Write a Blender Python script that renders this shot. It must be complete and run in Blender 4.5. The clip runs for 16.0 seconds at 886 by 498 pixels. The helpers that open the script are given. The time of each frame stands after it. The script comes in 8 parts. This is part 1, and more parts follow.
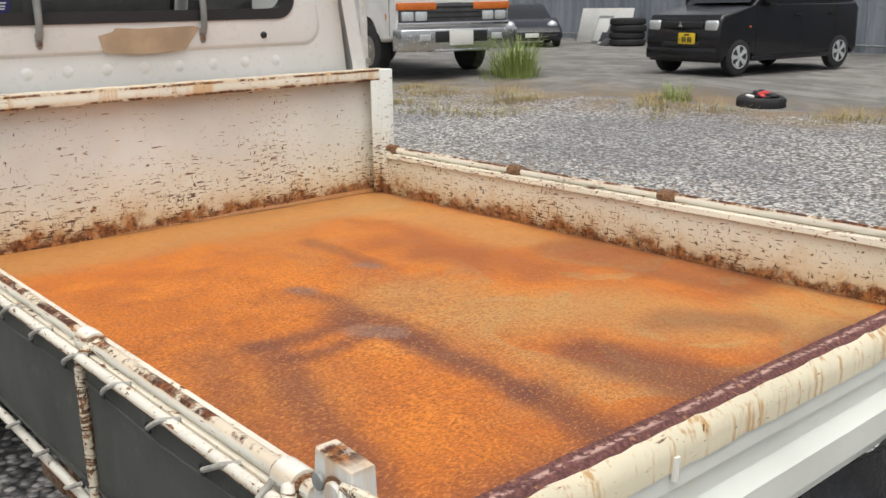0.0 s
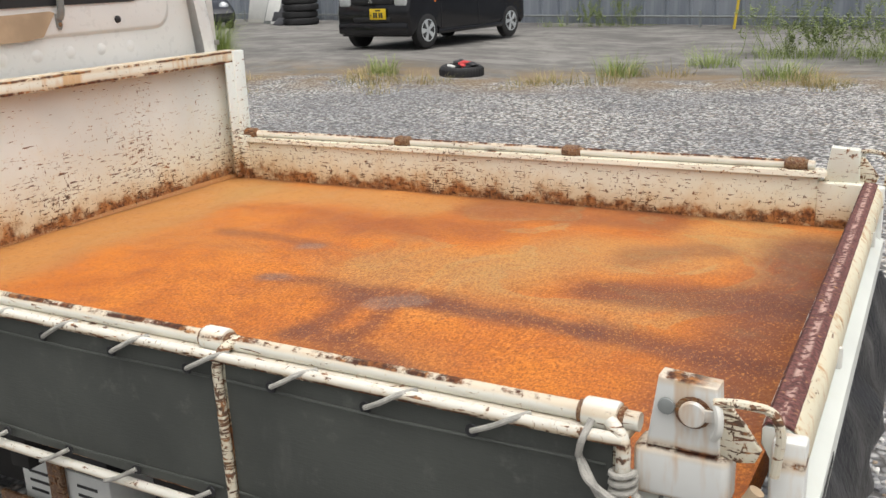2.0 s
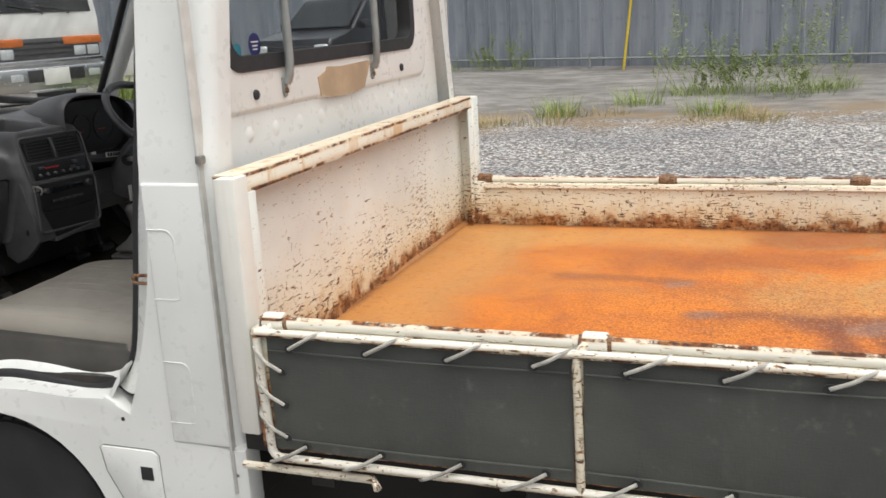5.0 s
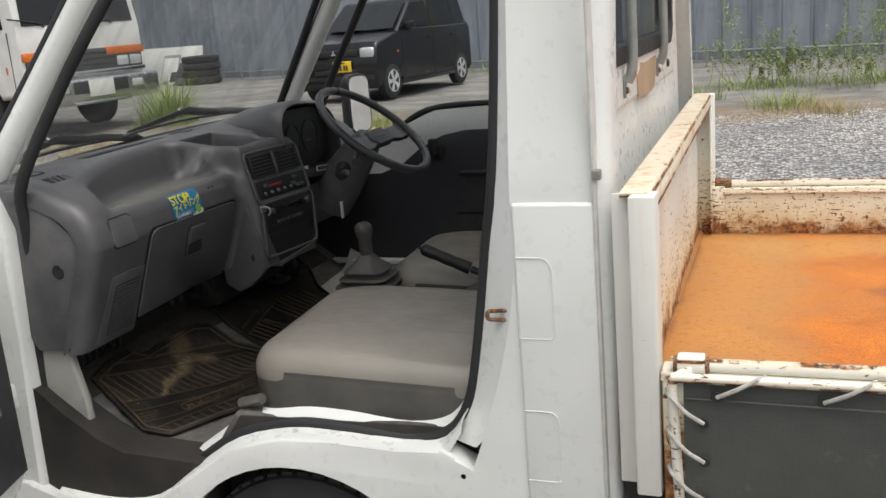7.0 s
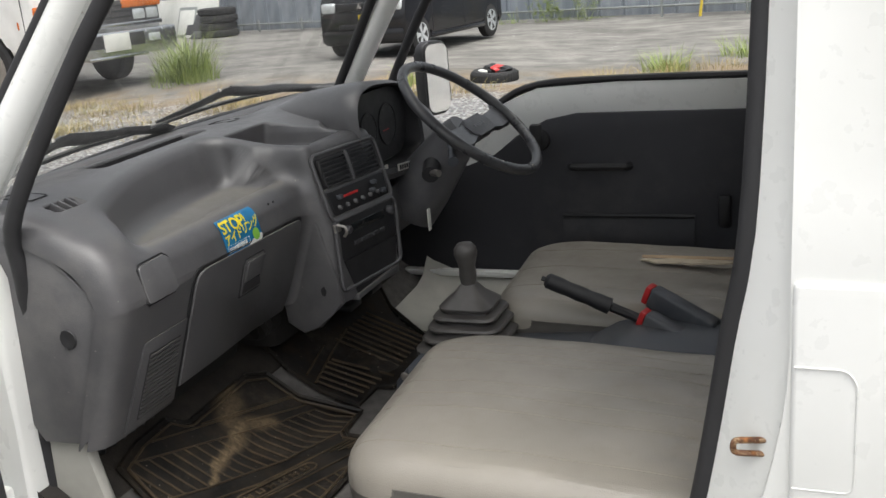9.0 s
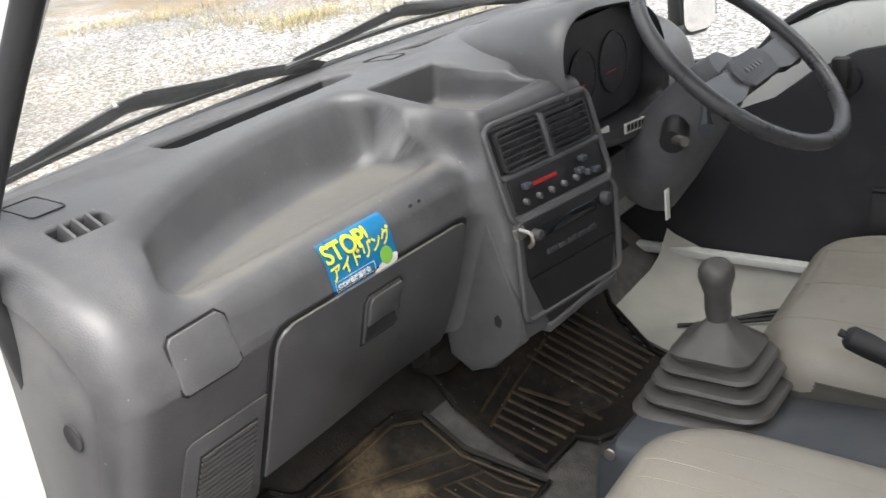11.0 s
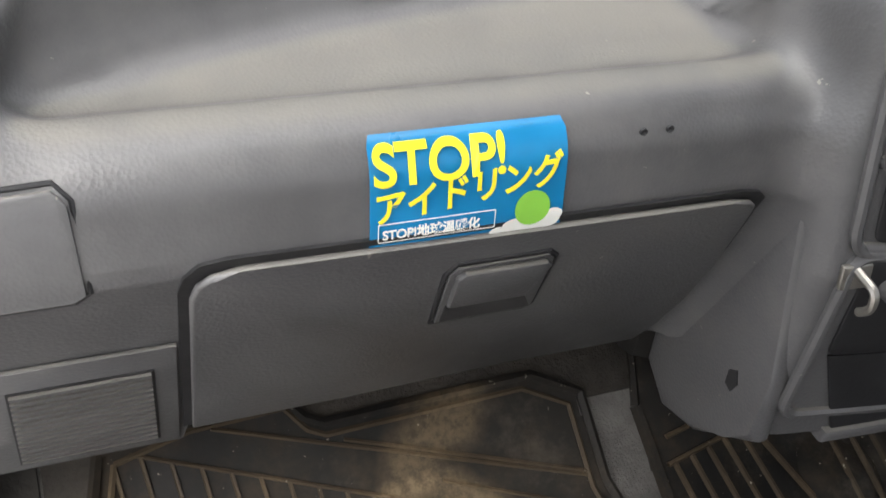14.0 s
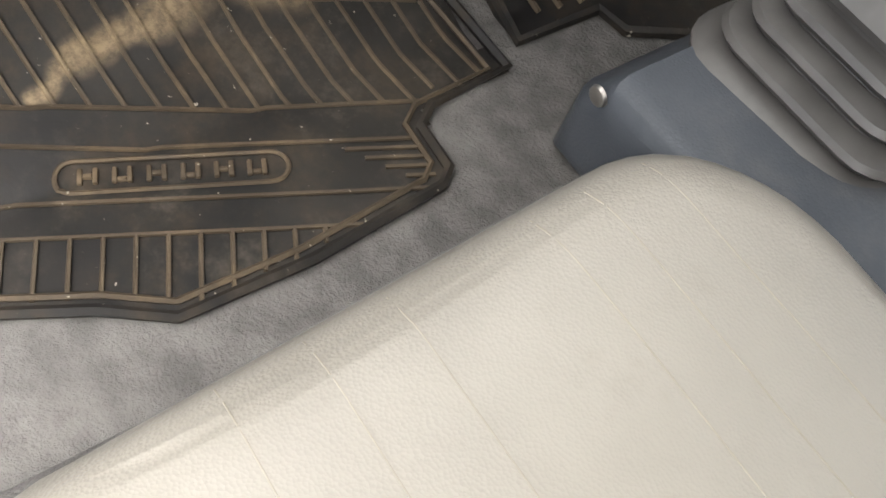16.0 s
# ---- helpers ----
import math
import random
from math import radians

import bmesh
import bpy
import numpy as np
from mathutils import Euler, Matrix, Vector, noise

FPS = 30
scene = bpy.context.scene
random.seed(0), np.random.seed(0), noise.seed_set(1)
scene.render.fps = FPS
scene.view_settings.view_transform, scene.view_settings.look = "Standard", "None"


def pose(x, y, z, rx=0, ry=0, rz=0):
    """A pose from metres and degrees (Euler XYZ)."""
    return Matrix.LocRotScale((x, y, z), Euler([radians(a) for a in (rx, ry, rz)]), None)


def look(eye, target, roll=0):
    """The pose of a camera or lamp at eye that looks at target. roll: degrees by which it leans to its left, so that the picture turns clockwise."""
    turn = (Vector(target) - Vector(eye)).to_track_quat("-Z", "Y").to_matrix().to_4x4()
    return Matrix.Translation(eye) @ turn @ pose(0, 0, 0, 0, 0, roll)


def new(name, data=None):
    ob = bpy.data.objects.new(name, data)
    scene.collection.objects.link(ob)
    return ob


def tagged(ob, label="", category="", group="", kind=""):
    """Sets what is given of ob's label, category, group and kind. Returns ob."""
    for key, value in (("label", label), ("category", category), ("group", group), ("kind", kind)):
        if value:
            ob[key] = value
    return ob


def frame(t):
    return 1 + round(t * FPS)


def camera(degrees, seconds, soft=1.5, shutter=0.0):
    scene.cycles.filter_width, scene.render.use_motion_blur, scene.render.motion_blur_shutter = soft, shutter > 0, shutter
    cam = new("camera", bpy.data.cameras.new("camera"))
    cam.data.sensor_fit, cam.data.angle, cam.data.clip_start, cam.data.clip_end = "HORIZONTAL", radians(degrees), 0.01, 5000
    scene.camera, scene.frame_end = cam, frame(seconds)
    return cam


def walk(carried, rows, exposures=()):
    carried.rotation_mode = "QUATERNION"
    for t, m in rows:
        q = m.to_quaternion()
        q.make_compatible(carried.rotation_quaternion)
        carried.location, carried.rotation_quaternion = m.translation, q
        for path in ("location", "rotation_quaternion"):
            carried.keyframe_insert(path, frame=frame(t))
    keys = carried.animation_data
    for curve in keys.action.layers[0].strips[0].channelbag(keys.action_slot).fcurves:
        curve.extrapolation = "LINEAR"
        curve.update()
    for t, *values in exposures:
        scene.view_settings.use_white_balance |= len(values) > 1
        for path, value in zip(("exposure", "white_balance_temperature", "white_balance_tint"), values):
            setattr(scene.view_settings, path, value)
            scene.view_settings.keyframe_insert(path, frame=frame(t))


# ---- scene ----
cam = camera(50.2, 16.0, shutter=0.1)
PATH = [
    (0, (2.602, -0.489, 1.36), (1.123, 0.76, 0.858), -1.0),
    (0.5, (2.504, -0.609, 1.343), (1.219, 0.831, 0.818), -0.8),
    (1, (2.426, -0.823, 1.353), (1.303, 0.739, 0.805), -2.1),
    (1.5, (2.284, -0.91, 1.332), (1.242, 0.703, 0.773), -2.4),
    (2, (2.147, -0.955, 1.366), (1.192, 0.711, 0.806), -2.4),
    (2.5, (2.0, -1.081, 1.373), (1.177, 0.656, 0.821), -2.0),
    (3, (1.849, -1.226, 1.385), (1.145, 0.561, 0.825), -1.4),
    (3.5, (1.625, -1.246, 1.37), (0.932, 0.545, 0.809), -2.4),
    (4, (1.402, -1.279, 1.38), (0.729, 0.523, 0.834), -2.5),
    (4.5, (1.165, -1.405, 1.413), (0.545, 0.428, 0.906), -3.0),
    (5, (0.987, -1.48, 1.418), (0.313, 0.34, 0.934), -3.2),
    (5.2, (0.905, -1.478, 1.411), (0.192, 0.328, 0.928), -3.4),
    (7.3, (0.181, -1.431, 1.447), (-0.512, 0.383, 0.968), -5.0),
    (7.5, (0.137, -1.351, 1.451), (-0.581, 0.453, 0.971), -4.9),
    (8, (0.05, -1.232, 1.454), (-0.693, 0.559, 0.963), -4.5),
    (8.2, (-0.002, -1.193, 1.455), (-0.712, 0.608, 0.952), -4.6),
    (10.3, (-0.232, -0.507, 1.483), (-1.176, 1.108, 0.775), -7.8),
    (10.5, (-0.24, -0.458, 1.475), (-1.26, 1.103, 0.752), -8.3),
    (11, (-0.366, -0.334, 1.457), (-1.533, 1.103, 0.7), -7.9),
    (11.5, (-0.527, -0.152, 1.466), (-1.904, 1.074, 0.691), -6.8),
    (12, (-0.621, 0.003, 1.447), (-2.174, 0.981, 0.651), -1.7),
    (12.5, (-0.669, 0.127, 1.423), (-2.331, 0.873, 0.598), 2.3),
    (13, (-0.685, 0.174, 1.417), (-2.34, 0.858, 0.527), 4.4),
    (13.5, (-0.693, 0.185, 1.382), (-2.239, 0.867, 0.312), 5.8),
    (14, (-0.698, 0.195, 1.35), (-2.098, 0.846, 0.079), 7.9),
    (14.5, (-0.693, 0.203, 1.303), (-1.932, 0.86, -0.123), 10.4),
    (15, (-0.669, 0.196, 1.267), (-1.795, 0.863, -0.245), 12.0),
    (15.3, (-0.652, 0.197, 1.241), (-1.671, 0.876, -0.34), 14.5),
    (15.5, (-0.639, 0.195, 1.231), (-1.576, 0.873, -0.401), 14.7),
    (16, (-0.613, 0.21, 1.205), (-1.361, 0.951, -0.495), 13.6),
]
G = 0.06          # ground level
BED = 0.74        # bed floor level

EXPOSURES = [(0.0, -0.05), (1.5, 0.0), (3.5, 0.15), (5.2, 0.18), (7.3, 0.15), (8.2, 0.18), (10.3, 1.65), (11.0, 1.65), (12.0, 1.5), (13.0, 1.45), (13.5, 1.5), (14.0, 1.75), (14.5, 2.9), (15.0, 3.8), (15.5, 3.0), (16.0, 2.2)]
walk(cam, [(t, look(eye, target, roll)) for t, eye, target, roll in PATH], EXPOSURES)

# ---- world and sun: a bright overcast day ----
world = bpy.data.worlds.new("overcast_sky")
scene.world = world
world.use_nodes = True
wn = world.node_tree
sky = wn.nodes.new("ShaderNodeTexSky")
sky.sky_type = "NISHITA"
sky.sun_disc = False
sky.sun_elevation, sky.sun_rotation = radians(72), radians(126)
sky.dust_density, sky.air_density = 6.0, 1.0
grey = wn.nodes.new("ShaderNodeHueSaturation")
grey.inputs["Saturation"].default_value = 0.25
wn.links.new(sky.outputs[0], grey.inputs["Color"])
wn.links.new(grey.outputs[0], wn.nodes["Background"].inputs[0])
wn.nodes["Background"].inputs[1].default_value = 0.15

sun = new("sun", bpy.data.lights.new("sun", "SUN"))
sun.data.energy, sun.data.angle, sun.data.color = 1.5, radians(80), (1.0, 0.97, 0.92)
sun.matrix_world = look((4.4, -3.2, 16.5), (0, 0, 0))


# ---- node helpers ----
class Nodes:
    """A small shorthand for node materials."""

    def __init__(self, name, rough=0.6, metal=0.0, spec=0.5):
        self.mat = bpy.data.materials.new(name)
        self.mat.use_nodes = True
        self.t = self.mat.node_tree
        self.p = self.t.nodes["Principled BSDF"]
        self.p.inputs["Roughness"].default_value = rough
        self.p.inputs["Metallic"].default_value = metal
        self.p.inputs["Specular IOR Level"].default_value = spec
        self.co = self.t.nodes.new("ShaderNodeTexCoord").outputs["Object"]

    def link(self, a, b):
        self.t.links.new(a, b)

    def put(self, socket, value):
        if isinstance(value, bpy.types.NodeSocket):
            self.link(value, socket)
        elif isinstance(value, (tuple, list)) and len(value) == 3 and socket.type == "RGBA":
            socket.default_value = (*value, 1)
        else:
            socket.default_value = value

    def scaled(self, s, co=None):
        n = self.t.nodes.new("ShaderNodeMapping")
        self.link(co or self.co, n.inputs[0])
        n.inputs["Scale"].default_value = s if isinstance(s, tuple) else (s, s, s)
        return n.outputs[0]

    def noise(self, scale, detail=4, rough=0.55, co=None, distort=0.0):
        n = self.t.nodes.new("ShaderNodeTexNoise")
        self.link(co or self.co, n.inputs["Vector"])
        n.inputs["Scale"].default_value, n.inputs["Detail"].default_value = scale, detail
        n.inputs["Roughness"].default_value, n.inputs["Distortion"].default_value = rough, distort
        return n.outputs["Fac"]

    def voronoi(self, scale, co=None, out="Distance", feature="F1"):
        n = self.t.nodes.new("ShaderNodeTexVoronoi")
        n.feature = feature
        self.link(co or self.co, n.inputs["Vector"])
        n.inputs["Scale"].default_value = scale
        return n.outputs[out]

    def ramp(self, fac, lo, hi, a=0.0, b=1.0):
        n = self.t.nodes.new("ShaderNodeMapRange")
        n.interpolation_type = "SMOOTHSTEP"
        self.put(n.inputs[0], fac)
        for i, v in enumerate((lo, hi, a, b)):
            n.inputs[i + 1].default_value = v
        return n.outputs[0]

    def math(self, op, a, b=0.0):
        n = self.t.nodes.new("ShaderNodeMath")
        n.operation = op
        self.put(n.inputs[0], a)
        self.put(n.inputs[1], b)
        return n.outputs[0]

    def mix(self, fac, a, b):
        n = self.t.nodes.new("ShaderNodeMix")
        n.data_type = "RGBA"
        self.put(n.inputs[0], fac)
        self.put(n.inputs[6], a)
        self.put(n.inputs[7], b)
        return n.outputs[2]

    def axis(self, which, co=None):
        n = self.t.nodes.new("ShaderNodeSeparateXYZ")
        self.link(co or self.co, n.inputs[0])
        return n.outputs["XYZ".index(which)]

    def stroke(self, co, p, q, width, soft):
        """A soft stain along the line from p to q (x, y)."""
        def vec(op, a, b):
            n = self.t.nodes.new("ShaderNodeVectorMath")
            n.operation = op
            for i, v in enumerate((a, b)):
                if isinstance(v, bpy.types.NodeSocket):
                    self.link(v, n.inputs[i])
                else:
                    n.inputs[i].default_value = v
            return n
        px, py = p
        d = Vector((q[0] - px, q[1] - py, 0))
        rel = vec("SUBTRACT", co, (px, py, 0)).outputs[0]
        flat = vec("MULTIPLY", rel, (1, 1, 0)).outputs[0]
        along = vec("DOT_PRODUCT", flat, tuple(d / d.length_squared)).outputs["Value"]
        n = self.t.nodes.new("ShaderNodeClamp")
        self.link(along, n.inputs[0])
        back = self.t.nodes.new("ShaderNodeVectorMath")
        back.operation = "SCALE"
        back.inputs[0].default_value = tuple(d)
        self.link(n.outputs[0], back.inputs["Scale"])
        off = vec("SUBTRACT", flat, back.outputs[0]).outputs[0]
        far = vec("LENGTH", off, (0, 0, 0)).outputs["Value"]
        return self.ramp(far, width, width + soft, 1, 0)

    def wobble(self, amount, scale):
        """Coordinates pushed about by noise."""
        n = self.t.nodes.new("ShaderNodeTexNoise")
        self.link(self.co, n.inputs["Vector"])
        n.inputs["Scale"].default_value, n.inputs["Detail"].default_value = scale, 3
        v = self.t.nodes.new("ShaderNodeVectorMath")
        v.operation = "SUBTRACT"
        self.link(n.outputs["Color"], v.inputs[0])
        v.inputs[1].default_value = (0.5, 0.5, 0.5)
        s = self.t.nodes.new("ShaderNodeVectorMath")
        s.operation = "SCALE"
        self.link(v.outputs[0], s.inputs[0])
        s.inputs["Scale"].default_value = amount
        a = self.t.nodes.new("ShaderNodeVectorMath")
        self.link(s.outputs[0], a.inputs[0])
        self.link(self.co, a.inputs[1])
        return a.outputs[0]

    def color(self, c):
        self.put(self.p.inputs["Base Color"], c)
        return self

    def rough(self, r):
        self.put(self.p.inputs["Roughness"], r)
        return self

    def bump(self, height, strength=0.3, distance=0.002):
        n = self.t.nodes.new("ShaderNodeBump")
        n.inputs["Strength"].default_value, n.inputs["Distance"].default_value = strength, distance
        self.link(height, n.inputs["Height"])
        self.link(n.outputs[0], self.p.inputs["Normal"])
        return self


def plain(name, c, rough=0.6, metal=0.0, grain=0.12, scale=30, bump=0.15, spec=0.5, dist=0.001):
    """A material of one colour with grain, faint stains and fine relief."""
    n = Nodes(name, rough, metal, spec)
    big, fine = n.noise(scale * 0.12, 4), n.noise(scale, 5)
    dark = tuple(v * (1 - 2.2 * grain) for v in c)
    light = tuple(min(1, v * (1 + grain)) for v in c)
    n.color(n.mix(n.math("MULTIPLY", n.math("ADD", n.ramp(big, 0.3, 0.7), n.ramp(fine, 0.3, 0.7)), 0.5), dark, light))
    n.rough(n.ramp(fine, 0.2, 0.8, max(0.02, rough - 0.1), min(1, rough + 0.1)))
    if bump:
        n.bump(n.noise(scale * 8, 4), bump, dist)
    return n.mat


RUST_DARK, RUST, RUST_PALE = (0.055, 0.018, 0.008), (0.19, 0.055, 0.014), (0.42, 0.17, 0.045)


def rusted_paint(name, base, amount, foot=None, bands=(), rough=0.45, drips=0.0, dash=1.0, run=60):
    """Old cream paint with chips, dashes and rust; foot: a level from which rust creeps up; bands: (level, height) of rusty edges."""
    n = Nodes(name, rough)
    big, mid, fine = n.noise(3, 5), n.noise(14, 6, 0.65), n.noise(90, 4)
    paint = n.mix(n.ramp(big, 0.3, 0.7), tuple(v * 0.88 for v in base), base)
    paint = n.mix(n.ramp(n.noise(7, 6, 0.7), 0.55, 0.85, 0, 0.5), paint, (base[0] * 0.94, base[1] * 0.84, base[2] * 0.64))
    # lying and standing dashes and round chips, gathered in clumps
    lying = n.noise(1, 3, 0.6, n.scaled((34, 34, 190)), 0.4)
    upright = n.noise(1, 3, 0.6, n.scaled((170, 170, 62)), 0.6)
    spots = n.noise(52, 4, 0.55)
    chips = n.math("MAXIMUM", n.math("MAXIMUM", n.math("SUBTRACT", lying, 0.03 * (1 - dash)), n.math("SUBTRACT", upright, 0.03 + 0.05 * (1 - dash))), n.math("SUBTRACT", spots, 0.055))
    chips = n.math("ADD", chips, n.math("MULTIPLY", n.math("SUBTRACT", n.noise(4.5, 4), 0.5), 0.22))
    if foot is not None:
        chips = n.math("ADD", chips, n.ramp(n.axis("Z"), foot, foot + 0.30, 0.06, -0.035))
    marks = n.ramp(chips, 0.755 - amount, 0.785 - amount, 0, 0.92)
    paint = n.mix(n.ramp(chips, 0.69 - amount, 0.765 - amount, 0, 0.35), paint, (0.62, 0.45, 0.24))
    if drips:
        flow = n.math("ADD", n.noise(1, 4, 0.65, n.scaled((run, run, 4))), n.math("MULTIPLY", n.math("SUBTRACT", n.noise(6, 3), 0.5), 0.3))
        paint = n.mix(n.ramp(flow, 0.50, 0.68, 0, drips), paint, (0.54, 0.30, 0.10))
    if foot is not None:
        z = n.math("ADD", n.axis("Z"), n.math("MULTIPLY", n.math("SUBTRACT", mid, 0.5), -0.16))
        low = n.ramp(z, foot + 0.008, foot + 0.038, 1, 0)
        stain = n.ramp(z, foot, foot + 0.10, 0.65, 0)
        paint = n.mix(n.ramp(z, foot, foot + 0.26, 0.6, 0), paint, (0.76, 0.68, 0.46))
        paint = n.mix(stain, paint, (0.58, 0.38, 0.16))
        seam = n.mix(n.ramp(n.noise(60, 5, 0.7), 0.35, 0.62), RUST, RUST_PALE)
        paint = n.mix(n.math("MULTIPLY", low, n.ramp(n.noise(24, 5, 0.7), 0.36, 0.5, 0.35, 0.95)), paint, seam)
        marks = n.math("MAXIMUM", marks, n.math("MULTIPLY", n.math("MULTIPLY", low, n.ramp(n.noise(38, 5, 0.7), 0.46, 0.58)), 0.8))
    for level, height in bands:
        off = n.math("ABSOLUTE", n.math("SUBTRACT", n.math("ADD", n.axis("Z"), n.math("MULTIPLY", n.math("SUBTRACT", mid, 0.5), height * 1.6)), level))
        edge = n.math("MULTIPLY", n.ramp(off, height * 0.35, height, 1, 0), n.ramp(n.noise(13, 6, 0.75), 0.43, 0.53))
        marks = n.math("MAXIMUM", marks, edge)
        paint = n.mix(n.ramp(off, height * 0.6, height * 2.2, 0.45, 0), paint, (0.60, 0.40, 0.18))
    rust = n.mix(n.ramp(fine, 0.40, 0.74), RUST_DARK, n.mix(n.ramp(mid, 0.4, 0.6), RUST, RUST_PALE))
    n.color(n.mix(marks, paint, rust))
    n.rough(n.ramp(marks, 0, 1, rough, 0.9))
    n.bump(n.math("ADD", n.math("MULTIPLY", marks, -0.6), n.math("MULTIPLY", fine, 0.3)), 0.4, 0.0012)
    return n.mat


# ---- materials ----
M_CREAM = rusted_paint("cream_paint_worn", (0.76, 0.75, 0.69), 0.02, drips=0.10)
M_BOARD = rusted_paint("cream_headboard", (0.80, 0.845, 0.80), 0.118, foot=0.748)
M_GATE = rusted_paint("cream_gate", (0.80, 0.82, 0.74), 0.098, foot=0.742, dash=1.3)
M_RUSTY = rusted_paint("cream_rusty_edge", (0.76, 0.70, 0.57), 0.15)
M_TOPRAIL = rusted_paint("headboard_rail_paint", (0.76, 0.73, 0.62), 0.09, drips=0.75, run=26, dash=0.6, bands=((1.149, 0.0045), (1.118, 0.007)))
M_POST = rusted_paint("white_post_paint", (0.77, 0.77, 0.73), 0.03, drips=0.55, run=24, dash=0.4, bands=((0.950, 0.006), (0.866, 0.006), (0.806, 0.003)))
M_TAIL = rusted_paint("tailgate_paint", (0.74, 0.76, 0.70), -0.06)
M_TAILLIP = rusted_paint("tailgate_lip_paint", (0.80, 0.73, 0.54), 0.11, drips=0.9, dash=0.2, run=75)
M_SEAMRUST = rusted_paint("orange_seam_rust", (0.40, 0.17, 0.05), 0.12)
M_RUSTSTEEL = rusted_paint("rusty_steel", (0.15, 0.07, 0.035), 0.2)
M_PIPE = rusted_paint("cream_pipe", (0.80, 0.79, 0.71), 0.105, dash=0.5, bands=((0.8935, 0.0035),))
M_FRAME = rusted_paint("lacing_frame_paint", (0.77, 0.74, 0.65), 0.135, dash=0.6, bands=((0.8665, 0.0045), (0.617, 0.005)))
M_UPRIGHT = rusted_paint("upright_paint", (0.74, 0.68, 0.54), 0.19)


def bed_floor_material():
    n = Nodes("rusted_bed_floor", 0.72)
    co = n.wobble(0.12, 3.5)
    co2 = n.wobble(0.05, 14)
    big, mid, fine, grit = n.noise(1.6, 4), n.noise(7, 6, 0.65), n.noise(60, 6, 0.7), n.noise(260, 3)
    c = n.mix(n.ramp(mid, 0.3, 0.72), (0.47, 0.120, 0.010), (0.62, 0.19, 0.018))
    c = n.mix(n.ramp(big, 0.45, 0.72, 0, 0.4), c, (0.46, 0.22, 0.06))
    c = n.mix(n.ramp(n.noise(3.6, 5, 0.65, distort=1.2), 0.50, 0.68, 0, 0.55), c, (0.33, 0.088, 0.018))
    # tide marks of ochre mud, and ochre swirls left by standing water
    tide = n.noise(2.1, 5, 0.55, distort=2.2)
    where = n.math("MULTIPLY", n.ramp(n.axis("X"), 0.75, 1.25, 0.15, 1), n.ramp(n.axis("Y"), 0.35, 0.75))
    c = n.mix(n.math("MULTIPLY", n.math("MULTIPLY", n.ramp(tide, 0.50, 0.535), n.ramp(tide, 0.53, 0.66, 0.75, 0.2)), where), c, (0.45, 0.255, 0.09))
    for p, q, w in (((1.05, 0.72), (1.30, 0.82), 0.05), ((1.36, 0.98), (1.62, 1.05), 0.04), ((1.66, 1.28), (1.85, 1.22), 0.05), ((0.1, 0.2), (0.1, 1.3), 0.10), ((0.25, 1.25), (0.8, 1.3), 0.05)):
        c = n.mix(n.math("MULTIPLY", n.stroke(co, p, q, w, 0.16), 0.6), c, (0.46, 0.26, 0.085))
    # dark brown stains along the ribs below the plate
    for p, q, w, s, a in (((1.09, 0.30), (1.09, 0.56), 0.004, 0.06, 0.75), ((1.19, 0.32), (1.17, 0.54), 0.004, 0.06, 0.75), ((1.06, 0.56), (1.25, 0.58), 0.02, 0.08, 0.7), ((1.10, 0.32), (1.85, 0.13), 0.012, 0.09, 0.75),
                          ((1.22, 0.56), (1.60, 0.54), 0.008, 0.075, 0.9), ((1.60, 0.56), (1.90, 0.50), 0.01, 0.10, 0.85),
                          ((1.55, 0.78), (1.88, 0.80), 0.03, 0.12, 0.8), ((0.80, 0.585), (1.05, 0.60), 0.004, 0.05, 0.6),
                          ((0.45, 0.85), (0.76, 0.83), 0.005, 0.07, 0.5), ((1.86, 0.30), (1.88, 1.20), 0.03, 0.20, 0.8),
                          ((1.02, 1.30), (1.45, 1.36), 0.05, 0.16, 0.5), ((0.62, 1.02), (1.10, 1.10), 0.03, 0.2, 0.35),
                          ((1.10, 0.20), (1.55, 0.10), 0.01, 0.12, 0.45), ((1.52, 1.02), (1.66, 1.12), 0.02, 0.12, 0.45)):
        fac = n.math("MULTIPLY", n.stroke(co, p, q, w, s * 0.72), a)
        c = n.mix(n.math("MULTIPLY", fac, n.ramp(fine, 0.2, 0.6, 0.75, 1.0)), c, (0.105, 0.036, 0.030))
    # worn bare steel spots
    for p, q, w in (((0.815, 0.585), (0.835, 0.60), 0.006), ((0.74, 0.825), (0.77, 0.83), 0.006), ((1.15, 0.52), (1.2, 0.56), 0.02)):
        c = n.mix(n.math("MULTIPLY", n.stroke(co2, p, q, w, 0.035), 0.6), c, (0.20, 0.15, 0.13))
    speck = n.noise(210, 4, 0.75, n.scaled((1, 0.6, 1)))
    c = n.mix(n.ramp(fine, 0.50, 0.70, 0, 0.5), c, (0.30, 0.085, 0.016))
    worn = n.math("MULTIPLY", n.ramp(n.axis("X"), 0.15, 0.9, 0.25, 1), n.ramp(n.axis("Y"), 0.5, 1.2, 1, 0.4))
    c = n.mix(n.math("MULTIPLY", n.ramp(speck, 0.49, 0.60, 0, 0.75), worn), c, (0.22, 0.06, 0.012))
    c = n.mix(n.math("MULTIPLY", n.ramp(speck, 0.36, 0.47, 0.6, 0), worn), c, (0.74, 0.30, 0.06))
    # darker brown close to the headboard and both drop sides
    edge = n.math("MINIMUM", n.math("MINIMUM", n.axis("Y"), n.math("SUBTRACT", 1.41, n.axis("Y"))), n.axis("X"))
